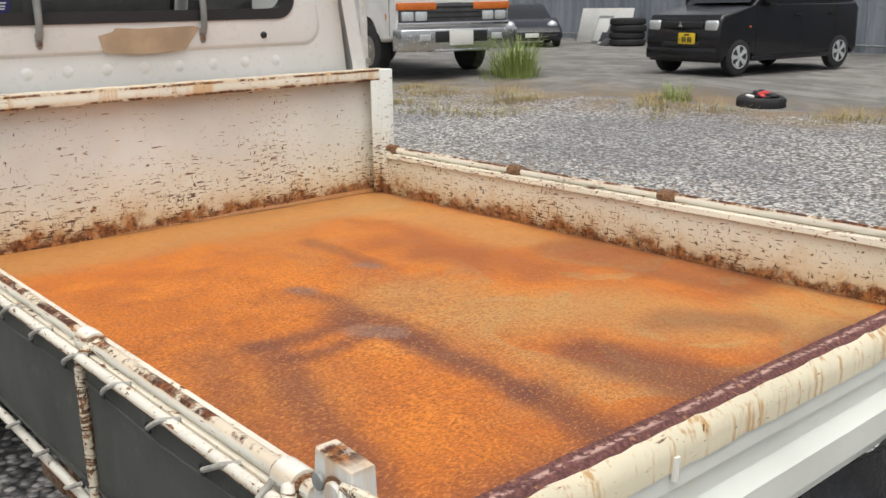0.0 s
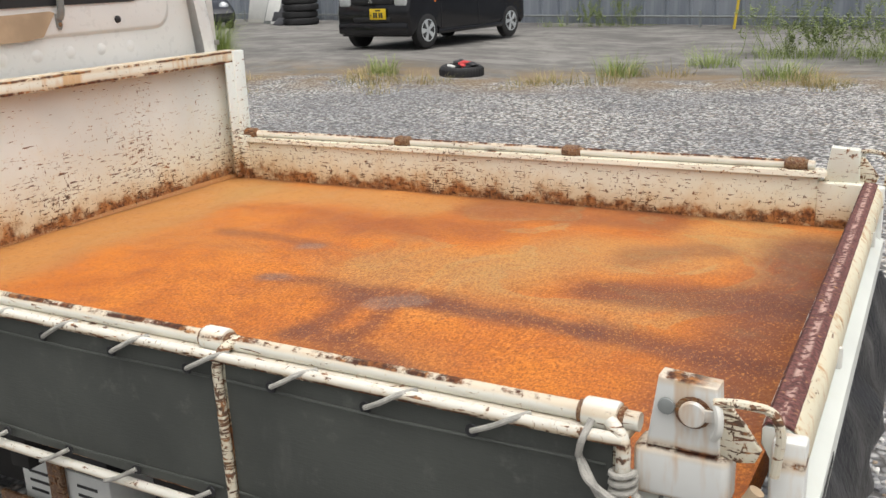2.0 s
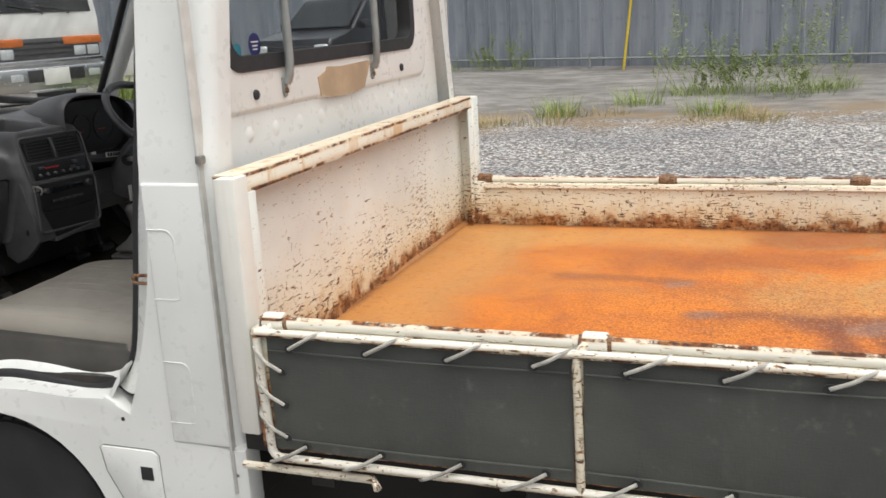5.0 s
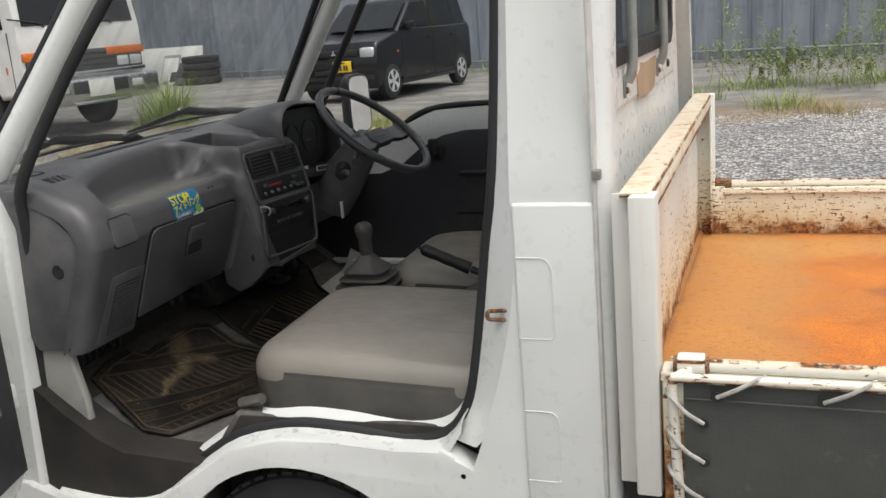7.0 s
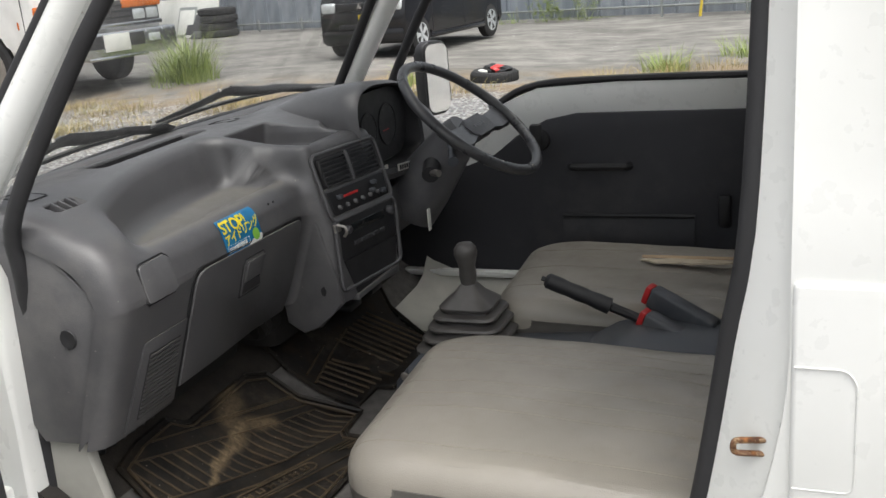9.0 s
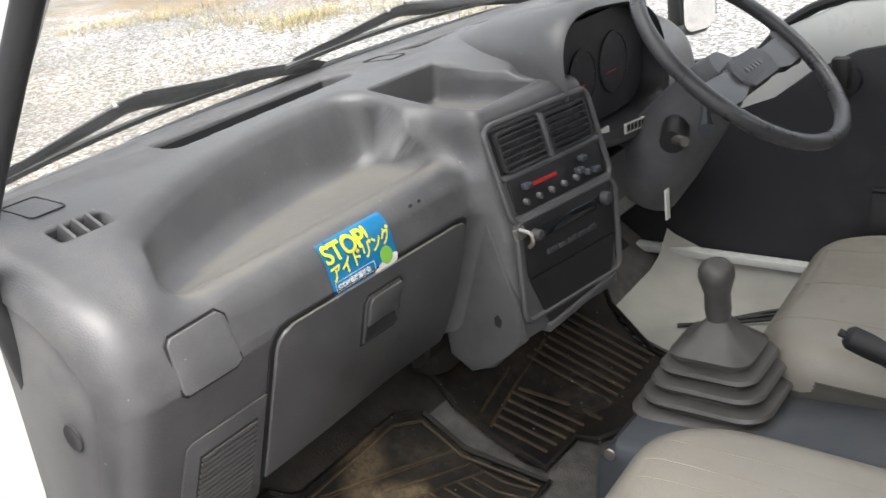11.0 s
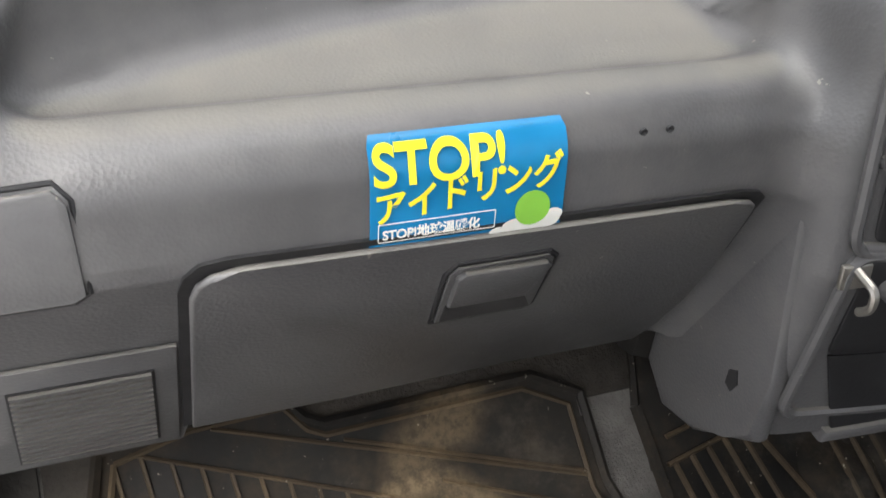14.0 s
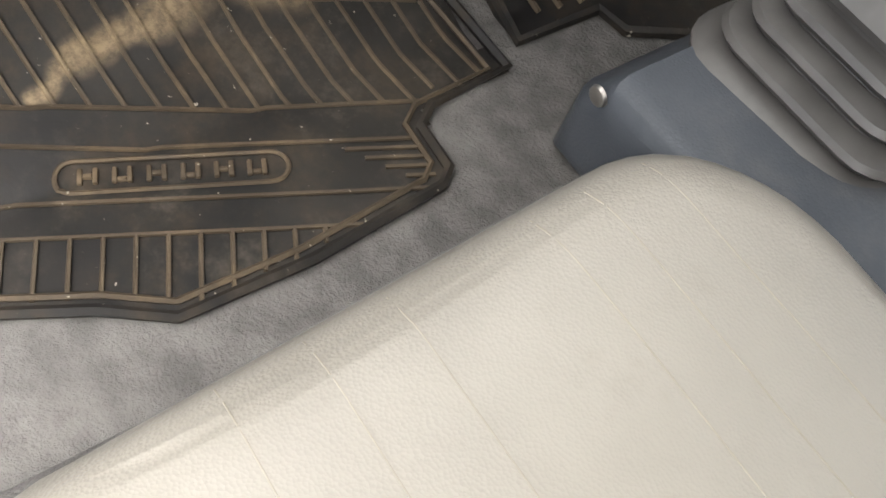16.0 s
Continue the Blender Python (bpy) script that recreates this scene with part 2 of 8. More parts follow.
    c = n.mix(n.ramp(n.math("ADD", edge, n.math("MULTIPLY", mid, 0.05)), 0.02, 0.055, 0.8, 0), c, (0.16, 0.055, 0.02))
    n.color(c)
    n.rough(n.ramp(mid, 0.3, 0.7, 0.55, 0.85))
    n.bump(n.math("ADD", fine, n.math("MULTIPLY", speck, 0.8)), 0.7, 0.002)
    return n.mat


M_BED = bed_floor_material()


def tail_rust():
    """Dark flaking rust with paler, pinkish scale along the middle."""
    n = Nodes("tailgate_top_rust", 0.85)
    fine, mid = n.noise(160, 5, 0.65), n.noise(1, 4, 0.6, n.scaled((90, 75, 90)))
    c = n.mix(n.ramp(fine, 0.35, 0.65), (0.075, 0.026, 0.024), (0.19, 0.075, 0.062))
    x = n.math("SUBTRACT", n.axis("X"), n.math("SUBTRACT", 1.9995, n.math("MULTIPLY", n.axis("Y"), 0.03546)))
    middle = n.ramp(n.math("ABSOLUTE", x), 0.002, 0.007, 1, 0)
    c = n.mix(n.math("MULTIPLY", middle, n.ramp(mid, 0.44, 0.54, 0, 0.9)), c, (0.55, 0.36, 0.30))
    c = n.mix(n.ramp(n.noise(70, 4), 0.62, 0.68, 0, 0.7), c, (0.42, 0.22, 0.10))
    n.color(c).bump(n.math("ADD", fine, mid), 0.8, 0.003)
    return n.mat


M_TAILTOP = tail_rust()


def white_paint():
    n = Nodes("white_cab_paint", 0.3)
    big, fine = n.noise(2.5, 5), n.noise(40, 5)
    c = n.mix(n.ramp(big, 0.3, 0.75), (0.78, 0.79, 0.77), (0.70, 0.71, 0.68))
    specks = n.ramp(n.noise(55, 3, 0.5), 0.775, 0.79)
    c = n.mix(specks, c, (0.25, 0.15, 0.09))
    c = n.mix(n.ramp(n.noise(5, 5, 0.7), 0.62, 0.8, 0, 0.4), c, (0.62, 0.55, 0.42))
    n.color(c).rough(n.ramp(fine, 0.3, 0.7, 0.25, 0.42))
    n.bump(n.noise(6, 3), 0.12, 0.004)
    return n.mat


M_WHITE = white_paint()


def plastic(name, c, bump=0.5, dusty=0.25, rough=0.5):
    """Grained moulded plastic with dust in its hollows and worn shine."""
    n = Nodes(name, rough)
    big, mid = n.noise(3, 5), n.noise(16, 6, 0.65)
    cells = n.voronoi(420)
    base = n.mix(n.ramp(mid, 0.3, 0.7), tuple(v * 0.88 for v in c), tuple(v * 1.1 for v in c))
    n.color(n.mix(n.ramp(n.math("MULTIPLY", big, mid), 0.22, 0.42, 0, dusty), base, (0.22, 0.20, 0.17)))
    n.rough(n.ramp(mid, 0.3, 0.7, rough - 0.08, rough + 0.12))
    n.bump(n.math("ADD", cells, n.math("MULTIPLY", n.noise(900, 2), 0.4)), bump, 0.0006)
    return n.mat


def dash_plastic():
    """Grey grained plastic; pale dust lies on the floors of its shelf and tray."""
    n = Nodes("grey_dash_plastic", 0.44, spec=0.6)
    big, mid = n.noise(3, 5), n.noise(16, 6, 0.65)
    base = n.mix(n.ramp(mid, 0.3, 0.7), (0.076, 0.075, 0.078), (0.096, 0.095, 0.098))
    base = n.mix(n.ramp(n.math("MULTIPLY", big, mid), 0.26, 0.42, 0, 0.14), base, (0.17, 0.155, 0.135))
    geo = n.t.nodes.new("ShaderNodeNewGeometry")
    up = n.ramp(n.axis("Z", geo.outputs["Normal"]), 0.86, 0.985)
    low = n.ramp(n.axis("Z"), 1.127, 1.133, 1, 0)
    settled = n.math("MULTIPLY", n.math("MULTIPLY", up, low), n.ramp(mid, 0.2, 0.7, 0.5, 0.9))
    base = n.mix(settled, base, (0.155, 0.147, 0.132))
    specks = n.ramp(n.noise(130, 3, 0.5), 0.735, 0.76, 0, 0.5)
    n.color(n.mix(specks, base, (0.34, 0.32, 0.28)))
    n.rough(n.math("ADD", n.ramp(mid, 0.3, 0.7, 0.32, 0.44), n.math("MULTIPLY", settled, 0.3)))
    n.bump(n.math("ADD", n.voronoi(420), n.math("MULTIPLY", n.noise(900, 2), 0.4)), 0.35, 0.0005)
    return n.mat


M_DASH = dash_plastic()
M_DASHDARK = plastic("dark_dash_plastic", (0.055, 0.055, 0.06))
M_SLAT = plastic("black_vent_plastic", (0.028, 0.028, 0.030), 0.2, 0.1, 0.45)
M_BLACK = plain("black_plastic", (0.018, 0.018, 0.02), 0.5)
M_RUBBER = plain("black_rubber_seal", (0.022, 0.022, 0.024), 0.65)
M_WHEELGRIP = plastic("steering_wheel_grip", (0.062, 0.062, 0.066), 0.2, 0.1, 0.30)
M_TRIM = plastic("door_trim_board", (0.035, 0.036, 0.042), 0.4, 0.1, 0.6)
M_SHROUD = plastic("column_shroud_plastic", (0.10, 0.10, 0.106), 0.3, 0.15, 0.42)
M_CONSOLE = plastic("console_plastic", (0.054, 0.060, 0.070), 0.3, 0.15, 0.45)
M_BOOT = plain("gaiter_rubber", (0.085, 0.080, 0.076), 0.45, grain=0.2, scale=20)
M_BEIGE = plain("dirty_cab_liner", (0.40, 0.395, 0.355), 0.6, grain=0.15, scale=8)
M_SEAM = plain("grey_white_seam", (0.60, 0.59, 0.55), 0.5)
M_ADDEDLINING = plain("added_grey_lining", (0.16, 0.155, 0.145), 0.9)
M_STEEL = plain("dull_steel", (0.42, 0.40, 0.37), 0.4, 0.9, scale=40)
M_CHROME = plain("chrome", (0.75, 0.75, 0.76), 0.15, 1.0, grain=0.04)
M_GALV = plain("grey_guard_bar", (0.33, 0.35, 0.34), 0.45, 0.4)
M_CHASSIS = plain("dirty_chassis", (0.025, 0.023, 0.021), 0.8, grain=0.3, scale=12)
M_GUARD = plain("worn_black_guard", (0.012, 0.013, 0.016), 0.38, grain=0.35, scale=9, bump=0.5, dist=0.01)
M_TYRE = plain("tyre_rubber", (0.025, 0.025, 0.026), 0.8, grain=0.3, scale=15)
M_RED = plain("red_plastic", (0.55, 0.03, 0.03), 0.4)


def canvas_material():
    n = Nodes("green_grey_canvas", 0.62)
    big, mid = n.noise(4, 5), n.noise(22, 6, 0.7)
    weave = n.math("ADD", n.noise(300, 2, co=n.scaled((1, 1, 0.2))), n.noise(300, 2, co=n.scaled((0.2, 1, 1))))
    c = n.mix(n.ramp(big, 0.3, 0.7), (0.052, 0.056, 0.050), (0.078, 0.083, 0.073))
    c = n.mix(n.ramp(mid, 0.56, 0.76, 0, 0.4), c, (0.18, 0.18, 0.16))
    c = n.mix(n.ramp(n.noise(1, 5, 0.7, n.scaled((9, 9, 3))), 0.56, 0.72, 0, 0.35), c, (0.13, 0.132, 0.118))
    n.color(c).bump(n.math("ADD", weave, n.math("MULTIPLY", big, 3)), 0.25, 0.002)
    return n.mat


M_CANVAS = canvas_material()
M_ROPE = plain("grey_cotton_rope", (0.50, 0.48, 0.43), 0.9, grain=0.2, scale=60, bump=0.8, dist=0.003)


def vinyl_material():
    n = Nodes("taupe_vinyl", 0.42)
    big, mid = n.noise(3, 5), n.noise(18, 6, 0.65)
    c = n.mix(n.ramp(big, 0.3, 0.7), (0.205, 0.189, 0.163), (0.275, 0.254, 0.219))
    c = n.mix(n.ramp(mid, 0.55, 0.8, 0, 0.35), c, (0.15, 0.135, 0.115))
    n.color(c).rough(n.ramp(mid, 0.3, 0.7, 0.28, 0.44))
    n.bump(n.math("ADD", n.voronoi(500), n.math("MULTIPLY", mid, 2)), 0.22, 0.0012)
    return n.mat


M_VINYL = vinyl_material()
# vinyl of the cushion sides, its colour darkened for their shade
M_VINYLSHADE = plain("shaded_vinyl_side", (0.085, 0.08, 0.072), 0.5, grain=0.15, scale=20)
M_THREAD = plain("pale_thread", (0.27, 0.245, 0.20), 0.8)
M_TOEBOARD = plain("dirty_toe_carpet", (0.040, 0.034, 0.028), 0.95, grain=0.35, scale=30, bump=0.9, dist=0.003)
M_SILLMAT = plain("dirty_sill_rubber", (0.032, 0.028, 0.024), 0.8, grain=0.35, scale=14, bump=0.5, dist=0.003)
M_CARPET = plain("grey_carpet", (0.115, 0.109, 0.103), 0.95, grain=0.25, scale=40, bump=0.9, dist=0.003)


def mat_material(name, dust, coat=0.0):
    n = Nodes(name, 0.6, spec=0.15)
    big, mid, fine = n.noise(5, 5), n.noise(16, 6, 0.7), n.noise(120, 4)
    c = n.mix(n.ramp(big, 0.35, 0.65), (0.010, 0.0096, 0.0095), (0.022, 0.020, 0.018))
    c = n.mix(n.ramp(mid, 0.42, 0.75, coat, dust), c, (0.15, 0.108, 0.065))
    c = n.mix(n.ramp(fine, 0.70, 0.74), c, (0.32, 0.29, 0.24))
    co = n.wobble(0.05, 12)
    sand = n.stroke(co, (-1.127, 0.262), (-1.139, 0.307), 0.0005, 0.009)
    sand = n.math("MAXIMUM", sand, n.stroke(co, (-1.139, 0.307), (-1.148, 0.367), 0.001, 0.014))
    sand = n.math("MAXIMUM", sand, n.stroke(co, (-1.148, 0.367), (-1.162, 0.432), 0.002, 0.020))
    sand = n.math("MAXIMUM", sand, n.math("MULTIPLY", n.stroke(co, (-1.162, 0.432), (-1.136, 0.484), 0.002, 0.022), 0.8))
    sand = n.math("MAXIMUM", sand, n.math("MULTIPLY", n.stroke(co, (-1.176, 0.42), (-1.206, 0.466), 0.006, 0.034), 0.55))
    c = n.mix(n.math("MULTIPLY", sand, n.ramp(n.noise(110, 5, 0.75), 0.32, 0.66, 0.3, 0.75)), c, (0.25, 0.185, 0.11))
    c = n.mix(n.ramp(n.noise(9, 6, 0.75), 0.5, 0.75, 0, 0.35), c, (0.13, 0.11, 0.085))
    n.color(c).rough(n.ramp(mid, 0.3, 0.7, 0.45, 0.8)).bump(mid, 0.4, 0.002)
    return n.mat


M_MAT = mat_material("dirty_rubber_mat", 0.17)
M_MATRIB = mat_material("dusty_rubber_rib", 0.62, 0.25)


def glass_material(name, tint, dust=0.0):
    m = bpy.data.materials.new(name)
    m.use_nodes = True
    t = m.node_tree
    t.nodes.remove(t.nodes["Principled BSDF"])
    clear, shine, mix, edge, steep = (t.nodes.new("ShaderNode" + k) for k in ("BsdfTransparent", "BsdfGlossy", "MixShader", "LayerWeight", "MapRange"))
    clear.inputs[0].default_value = (*tint, 1)
    shine.inputs["Roughness"].default_value = 0.02
    power = t.nodes.new("ShaderNodeMath")
    power.operation, power.inputs[1].default_value = "POWER", 4.0
    t.links.new(edge.outputs["Facing"], power.inputs[0])
    t.links.new(power.outputs[0], steep.inputs[0])
    steep.inputs[3].default_value, steep.inputs[4].default_value = 0.05, 0.8
    t.links.new(steep.outputs[0], mix.inputs[0])
    t.links.new(clear.outputs[0], mix.inputs[1])
    t.links.new(shine.outputs[0], mix.inputs[2])
    t.links.new(mix.outputs[0], t.nodes["Material Output"].inputs[0])
    if dust:
        # a thin film of dust, wiped in arcs, also painting the reflected sky's veil
        film, over = t.nodes.new("ShaderNodeBsdfDiffuse"), t.nodes.new("ShaderNodeMixShader")
        film.inputs[0].default_value = (0.62, 0.62, 0.60, 1)
        co, smear = t.nodes.new("ShaderNodeTexCoord"), t.nodes.new("ShaderNodeTexNoise")
        stretch, level = t.nodes.new("ShaderNodeMapping"), t.nodes.new("ShaderNodeMapRange")
        stretch.inputs["Scale"].default_value = (1.0, 9.0, 2.0)
        stretch.inputs["Rotation"].default_value = (0.6, 0, 0)
        t.links.new(co.outputs["Object"], stretch.inputs[0])
        t.links.new(stretch.outputs[0], smear.inputs["Vector"])
        smear.inputs["Scale"].default_value, smear.inputs["Detail"].default_value = 1.6, 6
        for i, v in enumerate((0.45, 0.75, dust * 0.6, dust * 2.0)):
            level.inputs[i + 1].default_value = v
        t.links.new(smear.outputs["Fac"], level.inputs[0])
        t.links.new(level.outputs[0], over.inputs[0])
        t.links.new(mix.outputs[0], over.inputs[1])
        t.links.new(film.outputs[0], over.inputs[2])
        t.links.new(over.outputs[0], t.nodes["Material Output"].inputs[0])
    return m


M_SCREEN = glass_material("dusty_hazed_windscreen_glass", (0.96, 0.98, 0.97), 0.14)
M_GLASS = glass_material("clear_glass", (0.95, 0.97, 0.96))
M_DARKGLASS = plain("dark_car_glass", (0.012, 0.014, 0.016), 0.06, grain=0.05, bump=0)
M_LENS = plain("lamp_lens", (0.62, 0.65, 0.66), 0.1, 0.3, bump=0)
M_AMBER = plain("amber_lens", (0.62, 0.16, 0.03), 0.2, bump=0)
M_YELLOW = plain("yellow_paint", (0.75, 0.55, 0.05), 0.5)
M_CARBLACK = plain("black_car_paint", (0.012, 0.012, 0.014), 0.16, grain=0.1, bump=0)
M_CARBLUE = plain("dark_blue_car_paint", (0.02, 0.022, 0.03), 0.15, grain=0.1, bump=0)
M_TRUCKWHITE = plain("truck_white_paint", (0.72, 0.72, 0.70), 0.4, grain=0.08, scale=4)
M_BARS = plain("print_black", (0.03, 0.03, 0.03), 0.5)
M_PAPER = plain("paper_white", (0.72, 0.72, 0.68), 0.7, grain=0.05)
M_DIALMARK = plain("faded_dial_print", (0.09, 0.09, 0.09), 0.6)
M_CARD = plain("brown_tape", (0.50, 0.37, 0.24), 0.6, grain=0.15, scale=12)


def concrete_ground(n):
    big, mid, fine = n.noise(0.35, 6, 0.6), n.noise(2.2, 7, 0.65), n.noise(45, 5, 0.7)
    c = n.mix(n.ramp(mid, 0.3, 0.7), (0.12, 0.115, 0.107), (0.25, 0.238, 0.218))
    c = n.mix(n.ramp(big, 0.45, 0.62, 0, 0.75), c, (0.10, 0.094, 0.086))
    c = n.mix(n.ramp(n.noise(1, 6, 0.7, n.scaled((0.5, 2.2, 1)), 0.8), 0.52, 0.64, 0, 0.5), c, (0.30, 0.285, 0.26))
    return n.mix(n.ramp(fine, 0.55, 0.75, 0, 0.4), c, (0.33, 0.31, 0.29)), fine


def gravel_colors(n):
    cells = n.voronoi(34, out="Color")
    sep = n.t.nodes.new("ShaderNodeSeparateColor")
    n.link(cells, sep.inputs[0])
    dist = n.voronoi(34)
    big = n.noise(0.45, 4)
    c = n.mix(n.ramp(sep.outputs[0], 0.0, 1.0), (0.13, 0.13, 0.135), (0.72, 0.70, 0.66))
    c = n.mix(n.ramp(sep.outputs[1], 0.75, 0.95, 0, 0.7), c, (0.33, 0.25, 0.18))
    c = n.mix(n.ramp(big, 0.42, 0.60, 0, 0.5), c, (0.17, 0.178, 0.195))
    c = n.mix(n.ramp(dist, 0.42, 0.75), c, (0.10, 0.095, 0.09))
    return c, dist


def ground_material():
    n = Nodes("ground_gravel_and_concrete", 0.9)
    gravel, dist = gravel_colors(n)
    conc, fine = concrete_ground(n)
    co = n.wobble(0.9, 0.7)
    x, y = n.axis("X", co), n.axis("Y", co)
    # beyond a ragged line the yard is old concrete
    line = n.math("SUBTRACT", y, n.math("ADD", 10.2, n.math("MULTIPLY", x, 0.18)))
    fac = n.ramp(line, -0.5, 0.35)
    dirt = n.ramp(n.math("ABSOLUTE", line), 0.2, 1.7, 0.75, 0)
    c = n.mix(fac, gravel, conc)
    c = n.mix(n.math("MULTIPLY", dirt, n.ramp(n.noise(1.3, 5, 0.7), 0.38, 0.6)), c, (0.22, 0.15, 0.075))
    # dry sandy soil lies between the stones before the truck
    c = n.mix(n.math("MULTIPLY", n.ramp(x, -2.8, -1.5, 0.3, 0), n.ramp(y, 4.0, 6.0, 1, 0)), c, (0.23, 0.185, 0.125))
    n.color(c)
    n.bump(n.math("ADD", n.math("MULTIPLY", n.math("SUBTRACT", 1.0, dist), n.math("SUBTRACT", 1.0, fac)), n.math("MULTIPLY", fine, 0.15)), 0.9, 0.02)
    return n.mat


M_GROUND = ground_material()


def stone_material():
    n = Nodes("loose_gravel", 0.85)
    info = n.t.nodes.new("ShaderNodeNewGeometry").outputs["Random Per Island"]
    c = n.mix(info, (0.20, 0.20, 0.21), (0.74, 0.72, 0.68))
    c = n.mix(n.ramp(n.math("FRACT", n.math("MULTIPLY", info, 17.3)), 0.75, 0.9), c, (0.36, 0.28, 0.2))
    n.color(n.mix(n.ramp(n.noise(200, 4), 0.4, 0.7, 0, 0.4), c, (0.2, 0.19, 0.18)))
    return n.mat


M_STONE = stone_material()


def sheet_metal_fence():
    n = Nodes("grey_blue_fence_sheet", 0.55, 0.25)
    info = n.t.nodes.new("ShaderNodeObjectInfo").outputs["Random"]
    streak = n.noise(5, 6, 0.65, n.scaled((1, 1, 0.12)))
    mid = n.noise(2.5, 6, 0.7)
    c = n.mix(info, (0.21, 0.24, 0.28), (0.30, 0.33, 0.37))
    c = n.mix(n.ramp(streak, 0.4, 0.7, 0, 0.6), c, (0.40, 0.43, 0.47))
    c = n.mix(n.ramp(mid, 0.55, 0.75, 0, 0.5), c, (0.12, 0.115, 0.11))
    n.color(c).bump(mid, 0.2, 0.01)
    return n.mat


M_FENCE = sheet_metal_fence()


def leaf_material(name, a, b):
    n = Nodes(name, 0.6)
    info = n.t.nodes.new("ShaderNodeNewGeometry").outputs["Random Per Island"]
    n.color(n.mix(info, a, b))
    n.p.inputs["Subsurface Weight"].default_value = 0.0
    return n.mat


M_GRASS = leaf_material("green_grass", (0.12, 0.18, 0.035), (0.40, 0.48, 0.15))
M_DRYGRASS = leaf_material("dry_grass", (0.22, 0.21, 0.07), (0.52, 0.38, 0.17))
M_LEAF = leaf_material("weed_leaves", (0.10, 0.15, 0.04), (0.36, 0.42, 0.16))
M_STRIPGRASS = leaf_material("yellow_green_grass", (0.20, 0.19, 0.06), (0.52, 0.40, 0.19))


from mathutils.bvhtree import BVHTree


# ---- mesh helpers ----
def part(name, bm, material, parent, label="", smooth=40.0):
    """Links a bmesh as one mesh object under a thing or a part (or at top level with parent None)."""
    bmesh.ops.recalc_face_normals(bm, faces=bm.faces)
    me = bpy.data.meshes.new(name)
    bm.to_mesh(me)
    bm.free()
    return mesh_part(name, me, material, parent, label, smooth)


def mesh_part(name, me, material, parent, label="", smooth=40.0):
    me.materials.append(material)
    if smooth:
        me.shade_smooth()
        me.set_sharp_from_angle(angle=radians(smooth))
    ob = new(name, me)
    ob.parent = parent
    if label:
        tagged(ob, label)
    return ob


def thing(name, label, category, at=(0, 0, 0), turn=0.0, group="", kind=""):
    ob = new(name)
    ob.empty_display_size = 0.1
    ob.matrix_world = pose(*at, 0, 0, turn)
    return tagged(ob, label, category, group, kind)


def join(bm, other, m=None):
    """Moves another bmesh into bm."""
    if m is not None:
        bmesh.ops.transform(other, matrix=m, verts=other.verts)
    me = bpy.data.meshes.new("scrap")
    other.to_mesh(me)
    other.free()
    bm.from_mesh(me)
    bpy.data.meshes.remove(me)


def box(bm, x0, x1, y0, y1, z0, z1, r=0.0, seg=2, m=None):
    b = bmesh.new()
    bmesh.ops.create_cube(b, size=1.0)
    bmesh.ops.transform(b, matrix=Matrix.LocRotScale(((x0 + x1) / 2, (y0 + y1) / 2, (z0 + z1) / 2), None, (x1 - x0, y1 - y0, z1 - z0)), verts=b.verts)
    if r:
        bmesh.ops.bevel(b, geom=list(b.edges), offset=r, segments=seg, profile=0.5, affect="EDGES", clamp_overlap=True)
    join(bm, b, m)
    return bm


def prism(bm, poly, axis, a, b, r=0.0, seg=2, m=None):
    """A polygon in the plane across an axis ("y": x, z; "x": y, z; "z": x, y), drawn out from a to b."""
    def at(p, d):
        return {"x": (d, p[0], p[1]), "y": (p[0], d, p[1]), "z": (p[0], p[1], d)}[axis]
    t = bmesh.new()
    lo, hi = [t.verts.new(at(p, a)) for p in poly], [t.verts.new(at(p, b)) for p in poly]
    n = len(poly)
    t.faces.new(lo)
    t.faces.new(hi)
    for i in range(n):
        t.faces.new((lo[i], lo[(i + 1) % n], hi[(i + 1) % n], hi[i]))
    if r:
        rim = [e for e in t.edges if (e.verts[0] in lo) == (e.verts[1] in lo)]
        bmesh.ops.bevel(t, geom=rim, offset=r, segments=seg, profile=0.5, affect="EDGES", clamp_overlap=True)
    join(bm, t, m)
    return bm


def tube(bm, pts, radius, seg=10, closed=False, flat=1.0):
    """A round bar along points; radius may be a list."""
    pts = [Vector(p) for p in pts]
    n = len(pts)
    rad = radius if isinstance(radius, (list, tuple)) else [radius] * n
    rings, side = [], None
    for i, p in enumerate(pts):
        a, b = (pts[i - 1], pts[(i + 1) % n]) if closed else (pts[max(0, i - 1)], pts[min(n - 1, i + 1)])
        d = (b - a).normalized()
        if side is None:
            side = d.orthogonal().normalized()
        side = (side - d * side.dot(d)).normalized()
        up = d.cross(side)
        rings.append([bm.verts.new(p + rad[i] * (math.cos(k * math.tau / seg) * side + flat * math.sin(k * math.tau / seg) * up)) for k in range(seg)])
    for i in range(n if closed else n - 1):
        r0, r1 = rings[i], rings[(i + 1) % n]
        for k in range(seg):
            bm.faces.new((r0[k], r0[(k + 1) % seg], r1[(k + 1) % seg], r1[k]))
    if not closed:
        bm.faces.new(rings[0][::-1])
        bm.faces.new(rings[-1])
    return bm


